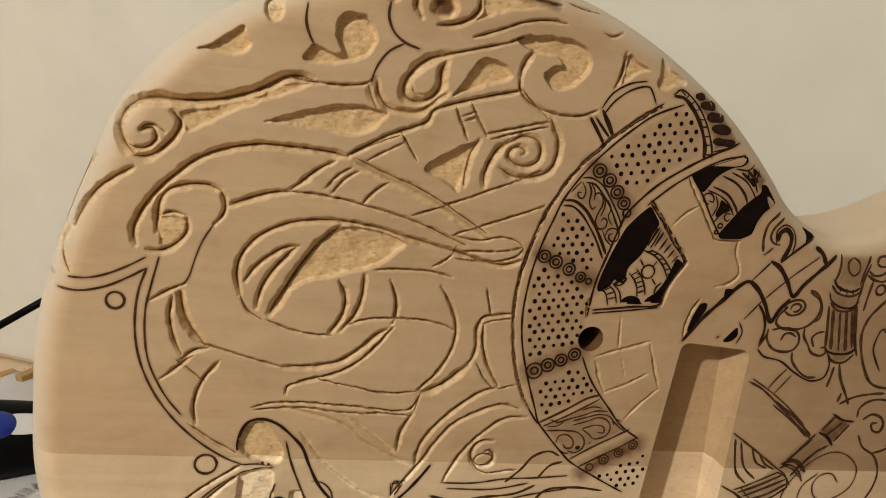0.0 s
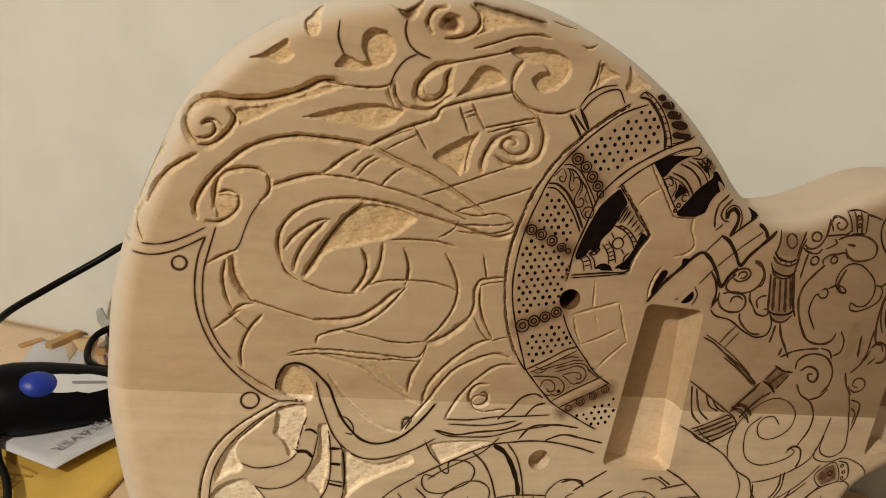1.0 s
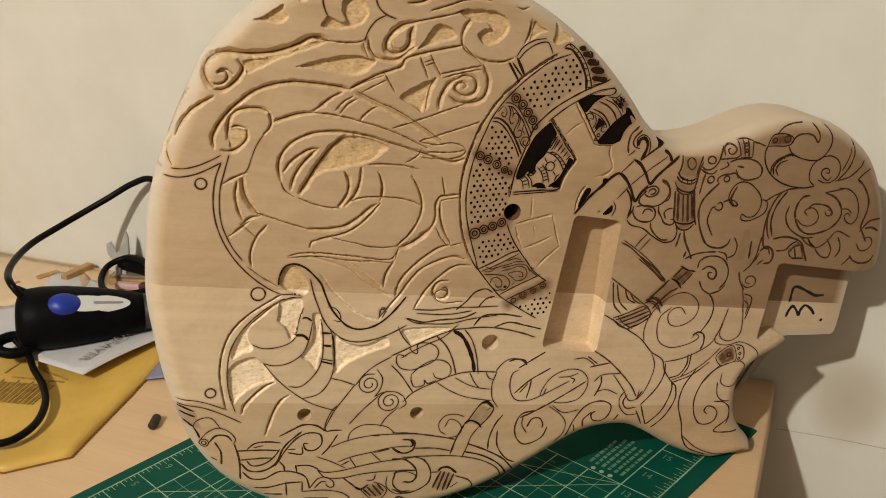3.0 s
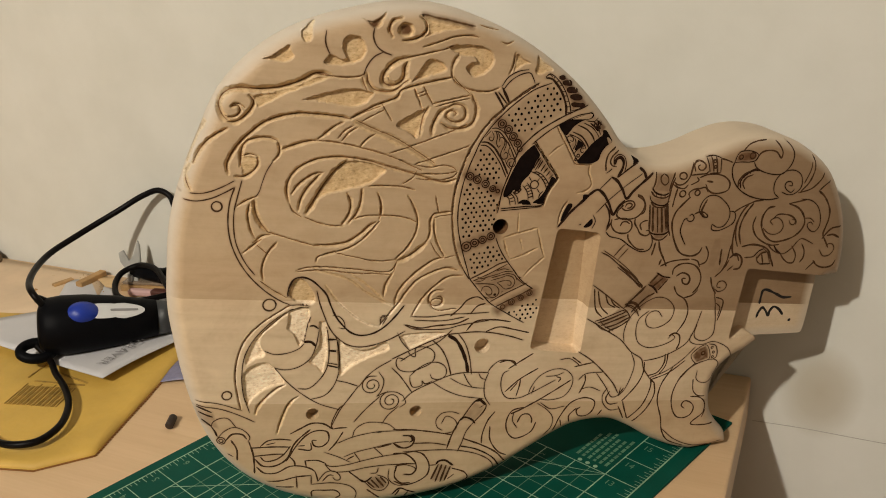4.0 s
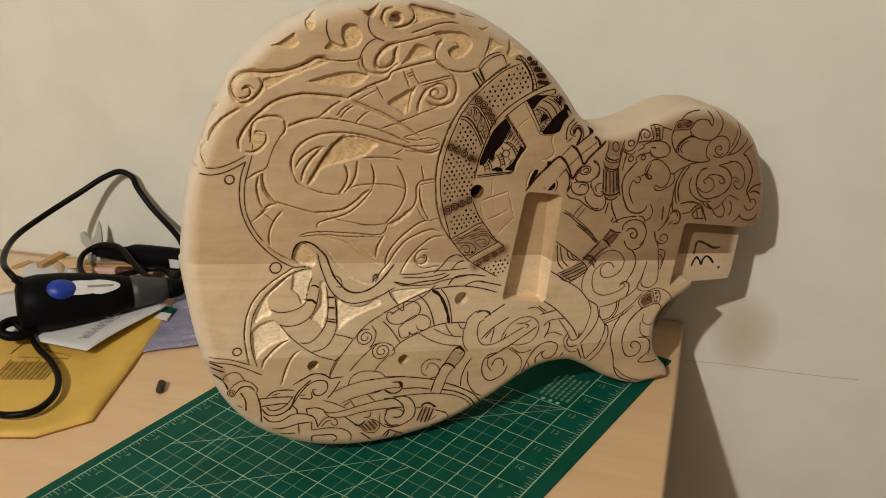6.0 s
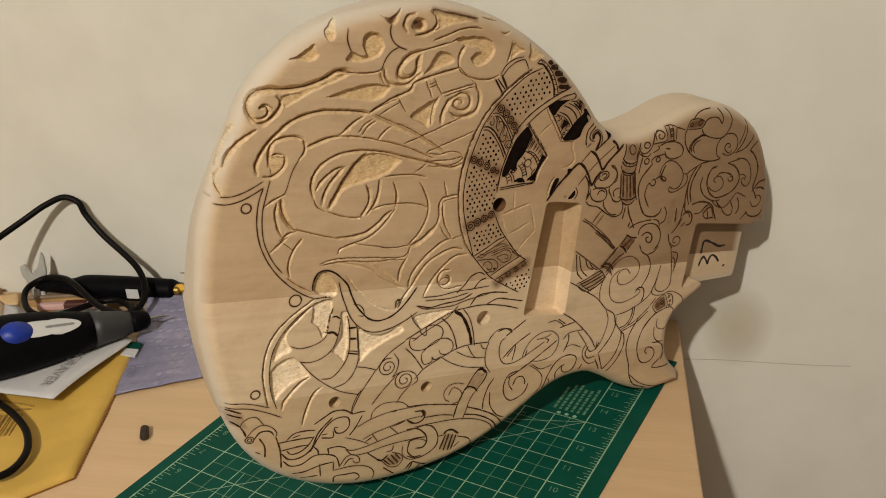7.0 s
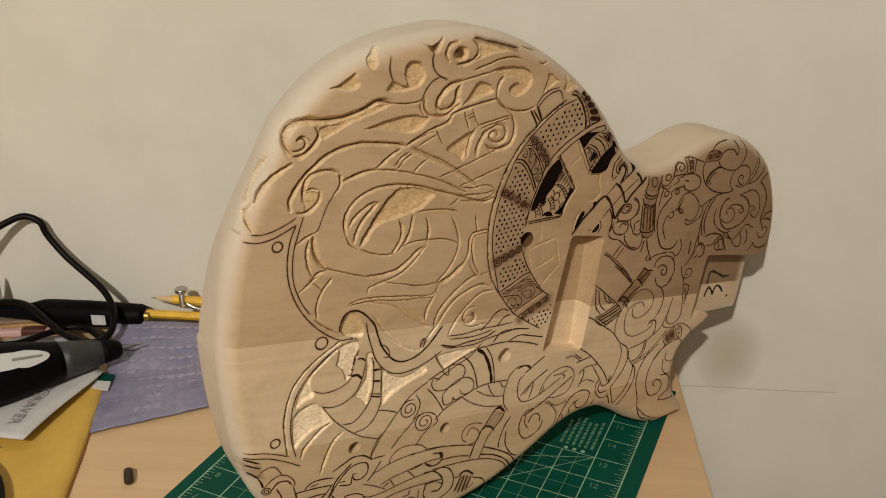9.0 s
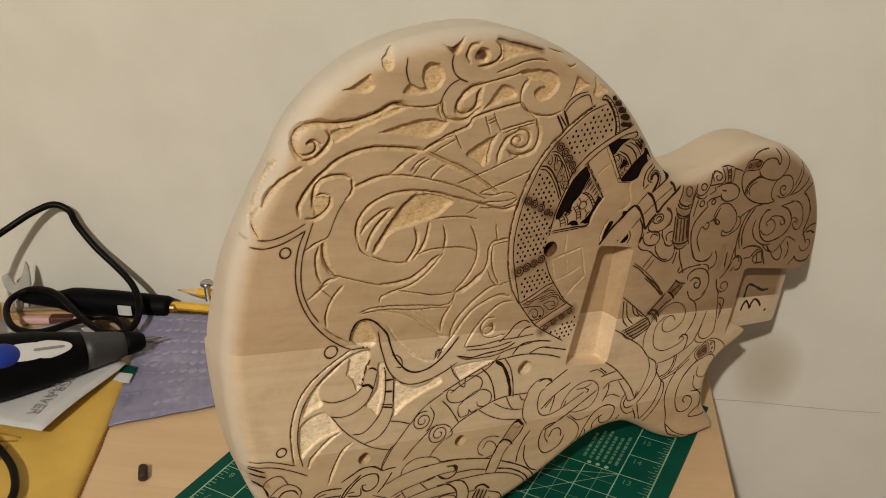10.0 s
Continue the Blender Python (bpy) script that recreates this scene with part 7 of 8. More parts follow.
for inset, d in levels:
    for p, nn, isn, ease in zip(outline, nrm, in_neck, relief):
        dd = d if d is not None else ROUND - 0.15
        if isn:
            dd = max(dd, NECK_DEEP)
        q = p - nn * (inset + ease * max(0.0, (dd - 14) / 30) ** 1.2)
        verts.append((q[0] / 1000, dd / 1000, q[1] / 1000))
for l in range(len(levels) - 1):
    for j in range(n):
        q = (j + 1) % n
        faces.append((l * n + j, l * n + q, (l + 1) * n + q, (l + 1) * n + j))
faces.append(tuple(range((len(levels) - 1) * n, len(levels) * n)))
me = mesh_of("side_and_back", verts, faces, WOOD, True)
at = me.attributes.new("surface", "FLOAT_VECTOR", "POINT")
at.data.foreach_set("vector", np.tile(np.float32([0, 1, 0]), len(verts)))
part("side_and_back", me, WOOD, guitar, "pale rounded side and back of the body")

for hx, hz, hr in HOLES:
    c = np.array([(hx + hr * math.cos(k * math.tau / 20), hz + hr * math.sin(k * math.tau / 20)) for k in range(20)])
    # the dark inside the holes is shade painted onto their walls
    bowl("drilled_hole", c, 0.0, 30.0 if hx == HOLES[0][0] else 8.0, "round drilled hole with its inner shade painted dark brown", deep_shade=0.95 if hx == HOLES[0][0] else 0.1)

def ribbons(name, lines, mat, label, lift=0.12, flat=None, parent=None):
    """Flat strokes that follow the relief, all in one mesh."""
    V, F = [], []
    kept = []
    for line, w, closed in lines:      # no stroke runs out over the rim
        i = np.clip(((line[:, 0] - X0) / H).astype(int), 0, NX - 1)
        k = np.clip(((line[:, 1] - Z0) / H).astype(int), 0, NZ - 1)
        ok = (SD_OUT[i, k] < -2.2) if flat is None else np.ones(len(line), bool)
        if ok.all():
            kept.append((line, w, closed))
            continue
        cuts = np.nonzero(np.diff(ok.astype(int)))[0] + 1
        kept += [(s, w, False) for s, o in zip(np.split(line, cuts), np.split(ok, cuts)) if o[0] and len(s) > 2]
    for line, w, closed in kept:
        m = len(line)
        if m < 2:
            continue
        t = np.gradient(line, axis=0) if not closed else np.roll(line, -1, 0) - np.roll(line, 1, 0)
        t /= np.maximum(1e-9, np.linalg.norm(t, axis=1))[:, None]
        nn = np.stack([-t[:, 1], t[:, 0]], 1)
        s = np.arange(m)
        ww = w * (1 + 0.22 * np.sin(s * 0.53 + line[0, 0]) * np.sin(s * 0.17 + line[0, 1]))
        if not closed:
            ww = ww * np.clip(np.minimum(s, m - 1 - s) / 3 + 0.45, 0, 1)
        base = len(V)
        L, R = line + nn * ww[:, None] / 2, line - nn * ww[:, None] / 2
        for side in (L, line, R):
            d = depth_at(side[:, 0], side[:, 1]) if flat is None else np.full(m, flat)
            side_d = d - lift
            V += [(a / 1000, b / 1000, c / 1000) for (a, c), b in zip(side, side_d)]
        for j in range(m if closed else m - 1):
            q = (j + 1) % m
            for o in (0, m):
                F.append((base + o + j, base + o + m + j, base + o + m + q, base + o + q))
    if V:
        part(name, mesh_of(name, V, F, mat, True), mat, parent or guitar, label)["kind"] = "stuff"

def patch(poly, lift=0.16):
    """A flat field laid on the face."""
    d = depth_at(poly[:, 0], poly[:, 1])
    return [(a / 1000, (min(d) * 0 + b - lift) / 1000, c / 1000) for (a, c), b in zip(poly, d)], [tuple(range(len(poly)))]

ribbons("burned_line", BURNS, BURN, "dark brown burned lines")
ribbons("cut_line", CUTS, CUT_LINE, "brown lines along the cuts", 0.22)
ribbons("drawn_line", INKS, INK, "thin brown drawn ornament lines", 0.10)
for f in FILLS:
    v, fc = patch(f)
    part("burned_field", mesh_of("burned_field", v, fc, BLACK), BLACK, guitar, "solid black burned field")

V, F = [], []
for x, z, r in DOTS:
    base = len(V)
    d = float(depth_at(x, z)) - 0.14
    for k in range(7):
        a = k * math.tau / 7 + x
        V.append(((x + r * math.cos(a)) / 1000, d / 1000, (z + r * 1.1 * math.sin(a)) / 1000))
    F.append(tuple(range(base, base + 7)))
part("burned_dots", mesh_of("burned_dots", V, F, BLACK), BLACK, guitar, "rows of small black burned dots")["kind"] = "stuff"
ribbons("pen_mark", MARKS, MARKER, "black felt pen number in the pocket", 0.15, NECK_DEEP, neck_part)

# ---- table and mat ----
TOP = T - 0.007      # the table's surface
table = thing("work_table", SKEW, "light pine work table pushed against the wall", "table")
part("tabletop", block(-1.5, -0.75, TOP - 0.040, 0.0760, WALL_Y - 0.002, TOP, 0.002), PINE, table)
for x in (-1.44, 0.012):
    for y in (-0.69, WALL_Y - 0.06):
        part("leg", block(x - 0.03, y - 0.03, 0, x + 0.03, y + 0.03, TOP - 0.040, 0.003), PINE, table)

IN = 0.0254 * 1.0133
mat = thing("cutting_mat", pose(-0.0005, 0.0067, TOP, 0, 0, -18), "green cutting mat with a pale printed inch grid", "cutting mat")
mat_sheet = part("sheet", block(-10.4 * IN, -13.5 * IN, 0, 1.5 * IN, 4.5 * IN, 0.002, 0.0005), GREEN, mat)
LINE_Z = 0.00212

def strips(name, segs, mat_, parent, label="", z=LINE_Z, kind="stuff"):
    """Flat printed strips between pairs of points in inches: x0, y0, x1, y1, width in mm."""
    V, F = [], []
    for x0, y0, x1, y1, w in segs:
        d = Vector((x1 - x0, y1 - y0)).normalized()
        nx, ny = -d.y * w / 1650, d.x * w / 1650
        b = len(V)
        V += [(x0 * IN + nx, y0 * IN + ny, z), (x1 * IN + nx, y1 * IN + ny, z), (x1 * IN - nx, y1 * IN - ny, z), (x0 * IN - nx, y0 * IN - ny, z)]
        F.append((b, b + 1, b + 2, b + 3))
    ob = part(name, mesh_of(name, V, F, mat_), mat_, parent, label)
    if kind:
        ob["kind"] = kind
    return ob

inch, half, ticks = [], [], []
for k in range(-9, 1):
    inch.append((k, -13, k, 0 if k < -1 or k == -1 else 3.7, 0.75) if k in (-9, 0) else (k, -13, k, 0, 0.65))
    if k < 0:
        half.append((k + 0.5, -13, k + 0.5, 0, 0.45))
for k in range(-13, 1):
    inch.append((-9, k, 1 if k > -13 else 0, k, 0.6))
    if k < 0:
        half.append((-9, k + 0.5, 0, k + 0.5, 0.45))
for k in (1, 2, 3):
    inch.append((0, k, 1, k, 0.6))
    inch.append((-10, k, -9, k, 0.6))
for k in range(-13, 1):
    inch.append((-10, k, -9, k, 0.5))
inch += [(1, -13, 1, 3.7, 0.9), (-10, -13, -10, 3.7, 0.9), (-9, 0, -9, 3.7, 0.6)]
for k in range(-13 * 8, 30):
    n = 0.30 if k % 8 == 4 else 0.22 if k % 4 == 2 else 0.14
    if k % 8:
        ticks.append((1 - n, k / 8, 1, k / 8, 0.35))
        ticks.append((-10, k / 8, -10 + n, k / 8, 0.35))
strips("inch_line", inch, MAT_LINE, mat_sheet)
strips("half_inch_line", half, MAT_FAINT, mat_sheet, z=LINE_Z - 0.00004)
strips("ruler_tick", ticks, MAT_LINE, mat_sheet)
strips("angle_line", [(-9, -8.2, 0, 0, 0.45), (-7, -13, -7.8, -6.5, 0.45), (-9, -11.5, -3, -5, 0.45), (-3, -13, -3, -13.0 + 7.2, 0.4), (-2.3, -5, -4.2, -9, 0.45), (-4, -1.6, 0, -0.0, 0.45)], MAT_LINE, mat_sheet, z=LINE_Z + 0.00004)
text_bars = []
for r in range(6):
    x = -1.15 + r * 0.19
    y = 0.30
    while y < 1.55 + 0.08 * (r % 3):
        ln = 0.10 + 0.11 * ((r * 7 + int(y * 31)) % 5) / 4
        text_bars.append((x, y, x, y + ln, 1.9))
        y += ln + 0.045
strips("printed_text", text_bars, MAT_FAINT, mat_sheet, "faded lines of unreadable print")
for k in range(3):
    c = [((-0.93 + 0.26 * k) * IN + 0.0017 * math.cos(a * math.tau / 12), 0.12 * IN + 0.0017 * math.sin(a * math.tau / 12)) for a in range(12)]
    part("printed_dot", slab(c, 0.0019, LINE_Z), MAT_LINE, mat_sheet)
for k in range(-12, 3):
    for x, side in ((0.30, 1), (-9.62, -1)):
        o = part("numeral", writing(str(k + 13), 0.0075, MAT_FAINT, "numeral"), MAT_FAINT, mat_sheet)
        o.matrix_basis = pose(x * IN, (k - 0.26) * IN, LINE_Z, 0, 0, 0 if side > 0 else 180)
for k in range(-8, 0):
    o = part("numeral", writing(str(-k), 0.005, MAT_FAINT, "numeral"), MAT_FAINT, mat_sheet)
    o.matrix_basis = pose((k + 0.12) * IN, -0.35 * IN, LINE_Z, 0, 0, 90)

# ---- wall marks ----
north = bpy.data.objects["wall_north"]
crack = tube([(x, WALL_Y - 0.0001, T - 0.050 + 0.0006 * math.sin(x * 60)) for x in (0.08, 0.12, 0.16, 0.20, 0.235)], 0.00035, 0.01, 6)
part("crack", crack, simple("grey_seam", (0.40, 0.37, 0.32), 0.8), north, "thin horizontal crack in the paint")

# ---- envelope, paper, bubble wrap ----
def serrated(a, b, n, depth):
    out = []
    a, b = Vector(a), Vector(b)
    d = (b - a).normalized()
    s = Vector((-d.y, d.x))
    for k in range(n):
        out.append(tuple(a.lerp(b, k / n)))
        out.append(tuple(a.lerp(b, (k + 0.5) / n) + s * depth))
    return out

def cushion(pts, z0, heights, insets):
    """A padded flat bag: rings drawn in towards the middle and up."""
    c = Vector((sum(p[0] for p in pts) / len(pts), sum(p[1] for p in pts) / len(pts)))
    bm = bmesh.new()
    rings = []
    for h, s in zip(heights, insets):
        ring_ = []
        for k, p in enumerate(pts):
            v = Vector(p) - c
            q = c + v * max(0.02, 1 - s / v.length)
            wob = noise.noise((q.x * 25, q.y * 25, 1.3)) * 0.0012 if 0.002 < h < 0.0055 else 0
            ring_.append(bm.verts.new((q.x, q.y, z0 + h + wob)))
        rings.append(ring_)
    n = len(pts)
    for r0, r1 in zip(rings, rings[1:]):
        for k in range(n):
            bm.faces.new((r0[k], r0[(k + 1) % n], r1[(k + 1) % n], r1[k]))
    bm.faces.new(rings[-1])
    bmesh.ops.recalc_face_normals(bm, faces=bm.faces[:])
    return bm

E_A, E_B, E_C, E_D, E_E = (-0.4155, 0.0638), (-0.3924, -0.0251), (-0.3689, -0.1126), (-0.3985, -0.1447), (-0.4572, -0.1613)
E_F, E_G = (-0.706, -0.252), (-0.714, 0.022)
border = serrated(E_A, E_B, 22, 0.0012) + serrated(E_B, E_C, 26, 0.0014) + [E_C] + [tuple(Vector(E_C).lerp(Vector(E_D), k / 6)) for k in range(1, 6)] + [E_D, tuple(Vector(E_D).lerp(Vector(E_E), 0.5)), E_E, E_F, E_G, (-0.535, 0.076)]
envelope = thing("padded_envelope", pose(0, 0, 0), "yellow padded mailing envelope with a barcode on the table", "envelope")
plain = [tuple(Vector(a).lerp(Vector(b), k / 8)) for a, b in ((E_A, E_B), (E_B, E_C), (E_C, E_D), (E_D, E_E), (E_E, E_F), (E_F, E_G), (E_G, (-0.535, 0.076)), ((-0.535, 0.076), E_A)) for k in range(8)]
part("bag", cushion(plain, TOP, (0.0, 0.0018, 0.0034, 0.0050, 0.0058, 0.0060), (0.0, 0.0, 0.0015, 0.004, 0.007, 0.010)), KRAFT, envelope, smooth=True)
# the shaded side of the edge is painted in dark brown
part("cut_edge", cushion(border, TOP, (0.0001, 0.0014), (-0.0007, -0.0007)), KRAFT_EDGE_SHADE, envelope, "saw-tooth edge with its shade painted dark brown")
part("label_strip", slab([(-0.4210, 0.0463), (-0.4060, 0.0455), (-0.4087, 0.0573), (-0.4220, 0.0575)], TOP + 0.0050, TOP + 0.0066), PAPER, envelope)
part("label_end", slab([(-0.4220, 0.0577), (-0.4087, 0.0575), (-0.4112, 0.0680), (-0.4235, 0.0690)], TOP + 0.0050, TOP + 0.0067), GREEN, envelope, "dark green printed end of the label")
SMUDGE = simple("faded_print", (0.36, 0.22, 0.045), 0.7, vary=0.4, scale=120, bumped=0)
bar0, bar1 = Vector((-0.4933, -0.0907)), Vector((-0.4473, -0.0785))
rise = Vector((-0.5007, -0.0622)) - bar0
for k in range(22):
    a = bar0.lerp(bar1, k / 21)
    w = (0.0006, 0.0012, 0.0009, 0.0016)[(k * 5) % 4]
    d = (bar1 - bar0).normalized() * w
    up = rise * (1.0 if k % 6 else 1.12)
    q = [a, a + d, a + d + up, a + up]
    part("barcode_bar", slab([tuple(p) for p in q], TOP + 0.0055, TOP + 0.0068), SMUDGE, envelope)
for k, (a, b) in enumerate((((-0.5097, -0.0509), (-0.5157, -0.0119)), ((-0.4989, -0.0534), (-0.4504, -0.0429)), ((-0.4920, -0.0345), (-0.4508, -0.0390)), ((-0.5868, -0.0448), (-0.5903, -0.0230)))):
    a, b = Vector(a), Vector(b)
    s = Vector((-(b - a).y, (b - a).x)).normalized() * 0.0008
    part("printed_line", slab([tuple(a - s), tuple(b - s), tuple(b + s), tuple(a + s)], TOP + 0.0055, TOP + 0.0068), SMUDGE, envelope)

def sheet_of(corners, nx, ny, height, thick=0.0004):
    """A limp sheet between four corners with the height given by a function."""
    bm = bmesh.new()
    c = [Vector((*p, 0)) for p in corners]
    layers = []
    for off in (0, thick):
        g = []
        for i in range(nx + 1):
            for j in range(ny + 1):
                u, v = i / nx, j / ny
                p = c[0].lerp(c[1], u).lerp(c[3].lerp(c[2], u), v)
                g.append(bm.verts.new((p.x, p.y, height(u, v, p) + off)))
        layers.append(g)
    w = ny + 1
    for i in range(nx):
        for j in range(ny):
            a = i * w + j
            for g, flip in ((layers[0], True), (layers[1], False)):
                f = (g[a], g[a + w], g[a + w + 1], g[a + 1])
                bm.faces.new(f[::-1] if flip else f)
    edge = [i * w for i in range(nx)] + [nx * w + j for j in range(ny)] + [i * w + ny for i in range(nx, 0, -1)] + [j for j in range(ny, 0, -1)]
    for k in range(len(edge)):
        a, b = edge[k], edge[(k + 1) % len(edge)]
        bm.faces.new((layers[0][a], layers[0][b], layers[1][b], layers[1][a]))
    bmesh.ops.recalc_face_normals(bm, faces=bm.faces[:])
    return bm

leaflet = thing("paper_leaflet", pose(0, 0, 0), "white printed instruction leaflet under the engraving tool", "leaflet")
L1, L2 = (-0.4318, -0.0382), (-0.4185, 0.0655)
L3, L4 = (-0.515, 0.134), (-0.6680, -0.0167)
def leaf_height(u, v, p):
    return TOP + 0.0115 + 0.0012 * math.sin(u * 5 + v * 3) + 0.003 * max(0, 0.25 - v) * 4 * (1 - u) - 0.0100 * max(0, (p.y - 0.07) / 0.07)
part("page", sheet_of((L1, L2, L3, L4), 14, 14, leaf_height), PAPER, leaflet, smooth=True)
ta, tb = Vector((-0.4515, 0.0363)), Vector((-0.4511, -0.0300))
o = part("word", writing("ENGRAVER", 0.0132, PRINT, "word"), PRINT, leaflet)
d = tb - ta
o.matrix_basis = pose(*(tb - d.normalized() * 0.041), TOP + 0.0158, 0, 0, math.degrees(math.atan2(d.y, d.x)))

def wrap_film():
    m, nt, b = material("blue_film", 0.25, 0, 0.5)
    n = noise_tex(nt, 45, 5)
    nt.links.new(ramp(nt, n, (0.3, (0.20, 0.195, 0.31)), (0.6, (0.27, 0.26, 0.38)), (0.8, (0.40, 0.39, 0.49))), b.inputs["Base Color"])
    b.inputs["Transmission Weight"].default_value = 0.12
    bump(nt, b, noise_tex(nt, 90, 4), 0.6, 0.002)
    return m
FILM = wrap_film()
wrap = thing("bubble_wrap", pose(0, 0, 0), "crumpled sheet of violet-blue bubble wrap on the table", "bubble wrap")
def wrap_height(u, v, p):
    cell = abs(math.sin(u * 11 * math.pi)) * abs(math.sin(v * 11 * math.pi))
    return TOP + 0.0008 + 0.0007 * cell ** 0.6 + 0.0012 * noise.noise((p.x * 45, p.y * 45, 0.2)) + 0.0016 + 0.030 * max(0, v - 0.55)
WRAP = ((-0.3961, -0.0087), (-0.3147, 0.0366), (-0.362, 0.150), (-0.4433, 0.1451))
part("film", sheet_of(WRAP, 56, 48, wrap_height, 0.0005), FILM, wrap, smooth=True)
for i in range(10):
    for j in range(10):
        p = [Vector((*q, 0)) for q in WRAP]
        u, v = (i + 0.5 + 0.06 * math.sin(j * 2.3)) / 10, (j + 0.5 + 0.06 * math.sin(i * 1.7)) / 10
        c = p[0].lerp(p[1], u).lerp(p[3].lerp(p[2], u), v)
        cell = lathe([(0.0, 0.0050), (0.0005, 0.0047), (0.0009, 0.0036), (0.0011, 0.0018), (0.00115, 0.0004)], 12)
        part("air_cell", cell, FILM, wrap, smooth=True).matrix_basis = pose(c.x, c.y, TOP + 0.0022 + 0.030 * max(0, v - 0.55), 0, -90, 0)

# ---- engraving tool ----
tail, nose = Vector((-0.515, -0.018, 0)), Vector((-0.412, 0.089, 0))
axis = nose - tail
tool = thing("engraving_tool", pose(tail.x, tail.y, TOP + 0.0405, 0, 7.6, math.degrees(math.atan2(axis.y, axis.x))), "black corded engraving tool with a blue switch", "engraver")
part("handle", lathe([(-0.006, 0.016), (-0.004, 0.0225), (0.002, 0.0268), (0.014, 0.0285), (0.034, 0.0280), (0.060, 0.0250), (0.082, 0.0208), (0.097, 0.0176)], 40, 0.95), PLASTIC, tool, smooth=True)
part("neck", lathe([(0.097, 0.0168), (0.106, 0.0155), (0.118, 0.0135), (0.127, 0.0118), (0.132, 0.0105)], 32), GREY, tool, "grey tapered neck", smooth=True)
part("collet", lathe([(0.132, 0.0100), (0.136, 0.0102), (0.145, 0.0088), (0.149, 0.0062), (0.150, 0.0030)], 28), PLASTIC, tool, smooth=True)
part("needle", lathe([(0.149, 0.0014), (0.164, 0.0012), (0.171, 0.0002)], 12), STEEL, tool)

def shell_patch(x0, x1, a0, a1, radius, lift, power=2.0):
    """An oval cap that hugs the handle: x range, angles in degrees round the handle."""
    bm = bmesh.new()
    n, m = 28, 7
    cx, ca = (x0 + x1) / 2, radians((a0 + a1) / 2)
    rx, ra = (x1 - x0) / 2, radians(a1 - a0) / 2
    rings = []
    for j in range(m + 1):
        s = 1 - j / m
        r_ = []
        for k in range(n):
            th = k * math.tau / n
            e = 2 / power
            ux = math.copysign(abs(math.cos(th)) ** e, math.cos(th)) * rx * s
            ua = math.copysign(abs(math.sin(th)) ** e, math.sin(th)) * ra * s
            rad = radius(cx + ux) + lift * (1 - s ** 3)
            r_.append(bm.verts.new((cx + ux, -rad * math.cos(ca + ua), rad * 0.95 * math.sin(ca + ua))))
        rings.append(r_)
    for r0, r1 in zip(rings, rings[1:]):
        for k in range(n):
            try:
                bm.faces.new((r0[k], r0[(k + 1) % n], r1[(k + 1) % n], r1[k]))
            except ValueError:
                pass
    bmesh.ops.remove_doubles(bm, verts=bm.verts[:], dist=1e-6)
    bmesh.ops.recalc_face_normals(bm, faces=bm.faces[:])
    return bm

flat_r = lambda x: 0.0282 - max(0, x - 0.030) * 0.125
part("switch", shell_patch(0.020, 0.047, 27, 73, flat_r, 0.0042), BLUE, tool, "blue sliding switch", smooth=True)
badge = part("badge", shell_patch(0.026, 0.086, 28, 72, flat_r, 0.0009), WHITE, tool, "white oval maker's badge", smooth=True)
bar = shell_patch(0.056, 0.080, 47, 53, lambda x: flat_r(x) + 0.0009, 0.0005, 6)
part("badge_print", bar, PRINT, badge)
hook = [(-0.008 + 0.0135 * math.cos(a), -0.012 + 0.0085 * math.sin(a), -0.018 + 0.004 * math.sin(a)) for a in [k * math.tau / 14 for k in range(15)]]
part("hanging_loop", tube(hook, 0.0046, 0.003, 12), PLASTIC, tool, "plastic hanging loop at the tail", smooth=True)
part("cord_boot", tube([(0.012, 0.004, 0.014), (0.002, 0.006, 0.020), (-0.006, 0.008, 0.025)], 0.0062, 0.003, 14, lambda s: 1 - 0.4 * s), RUBBER, tool, smooth=True)

cable = thing("power_cable", pose(0, 0, 0), "black rubber power cable looping above the table", "cable")
part("rubber_sheath", tube([(-0.5095, -0.0180, 0.8035), (-0.5178, -0.0200, 0.8159), (-0.5453, 0.0000, 0.8167), (-0.5832, 0.0560, 0.8153), (-0.5849, 0.0960, 0.8204), (-0.5589, 0.1340, 0.8384), (-0.5382, 0.1490, 0.8512), (-0.5214, 0.1560, 0.8566), (-0.5079, 0.1570, 0.8507), (-0.5038, 0.1560, 0.8410), (-0.4872, 0.1520, 0.8213), (-0.4453, 0.1380, 0.7903), (-0.4332, 0.1240, 0.7767), (-0.4303, 0.1080, 0.7676), (-0.4360, 0.0975, 0.7640), (-0.4471, 0.0908, 0.7660), (-0.4730, 0.1013, 0.7680), (-0.5182, 0.1306, 0.7760), (-0.5359, 0.1375, 0.7760), (-0.5571, 0.1400, 0.7720), (-0.5662, 0.1275, 0.7680), (-0.5603, 0.1105, 0.7640), (-0.5397, 0.0921, 0.7600), (-0.5179, 0.0925, 0.7580), (-0.4864, 0.1244, 0.7580), (-0.4695, 0.1297, 0.7580), (-0.4523, 0.1216, 0.7560), (-0.4388, 0.1061, 0.7540)], 0.0031, 0.004, 12), RUBBER, cable, smooth=True)
lead = thing("tool_lead", pose(0, 0, 0), "black cable lying in a curve over the envelope", "cable")
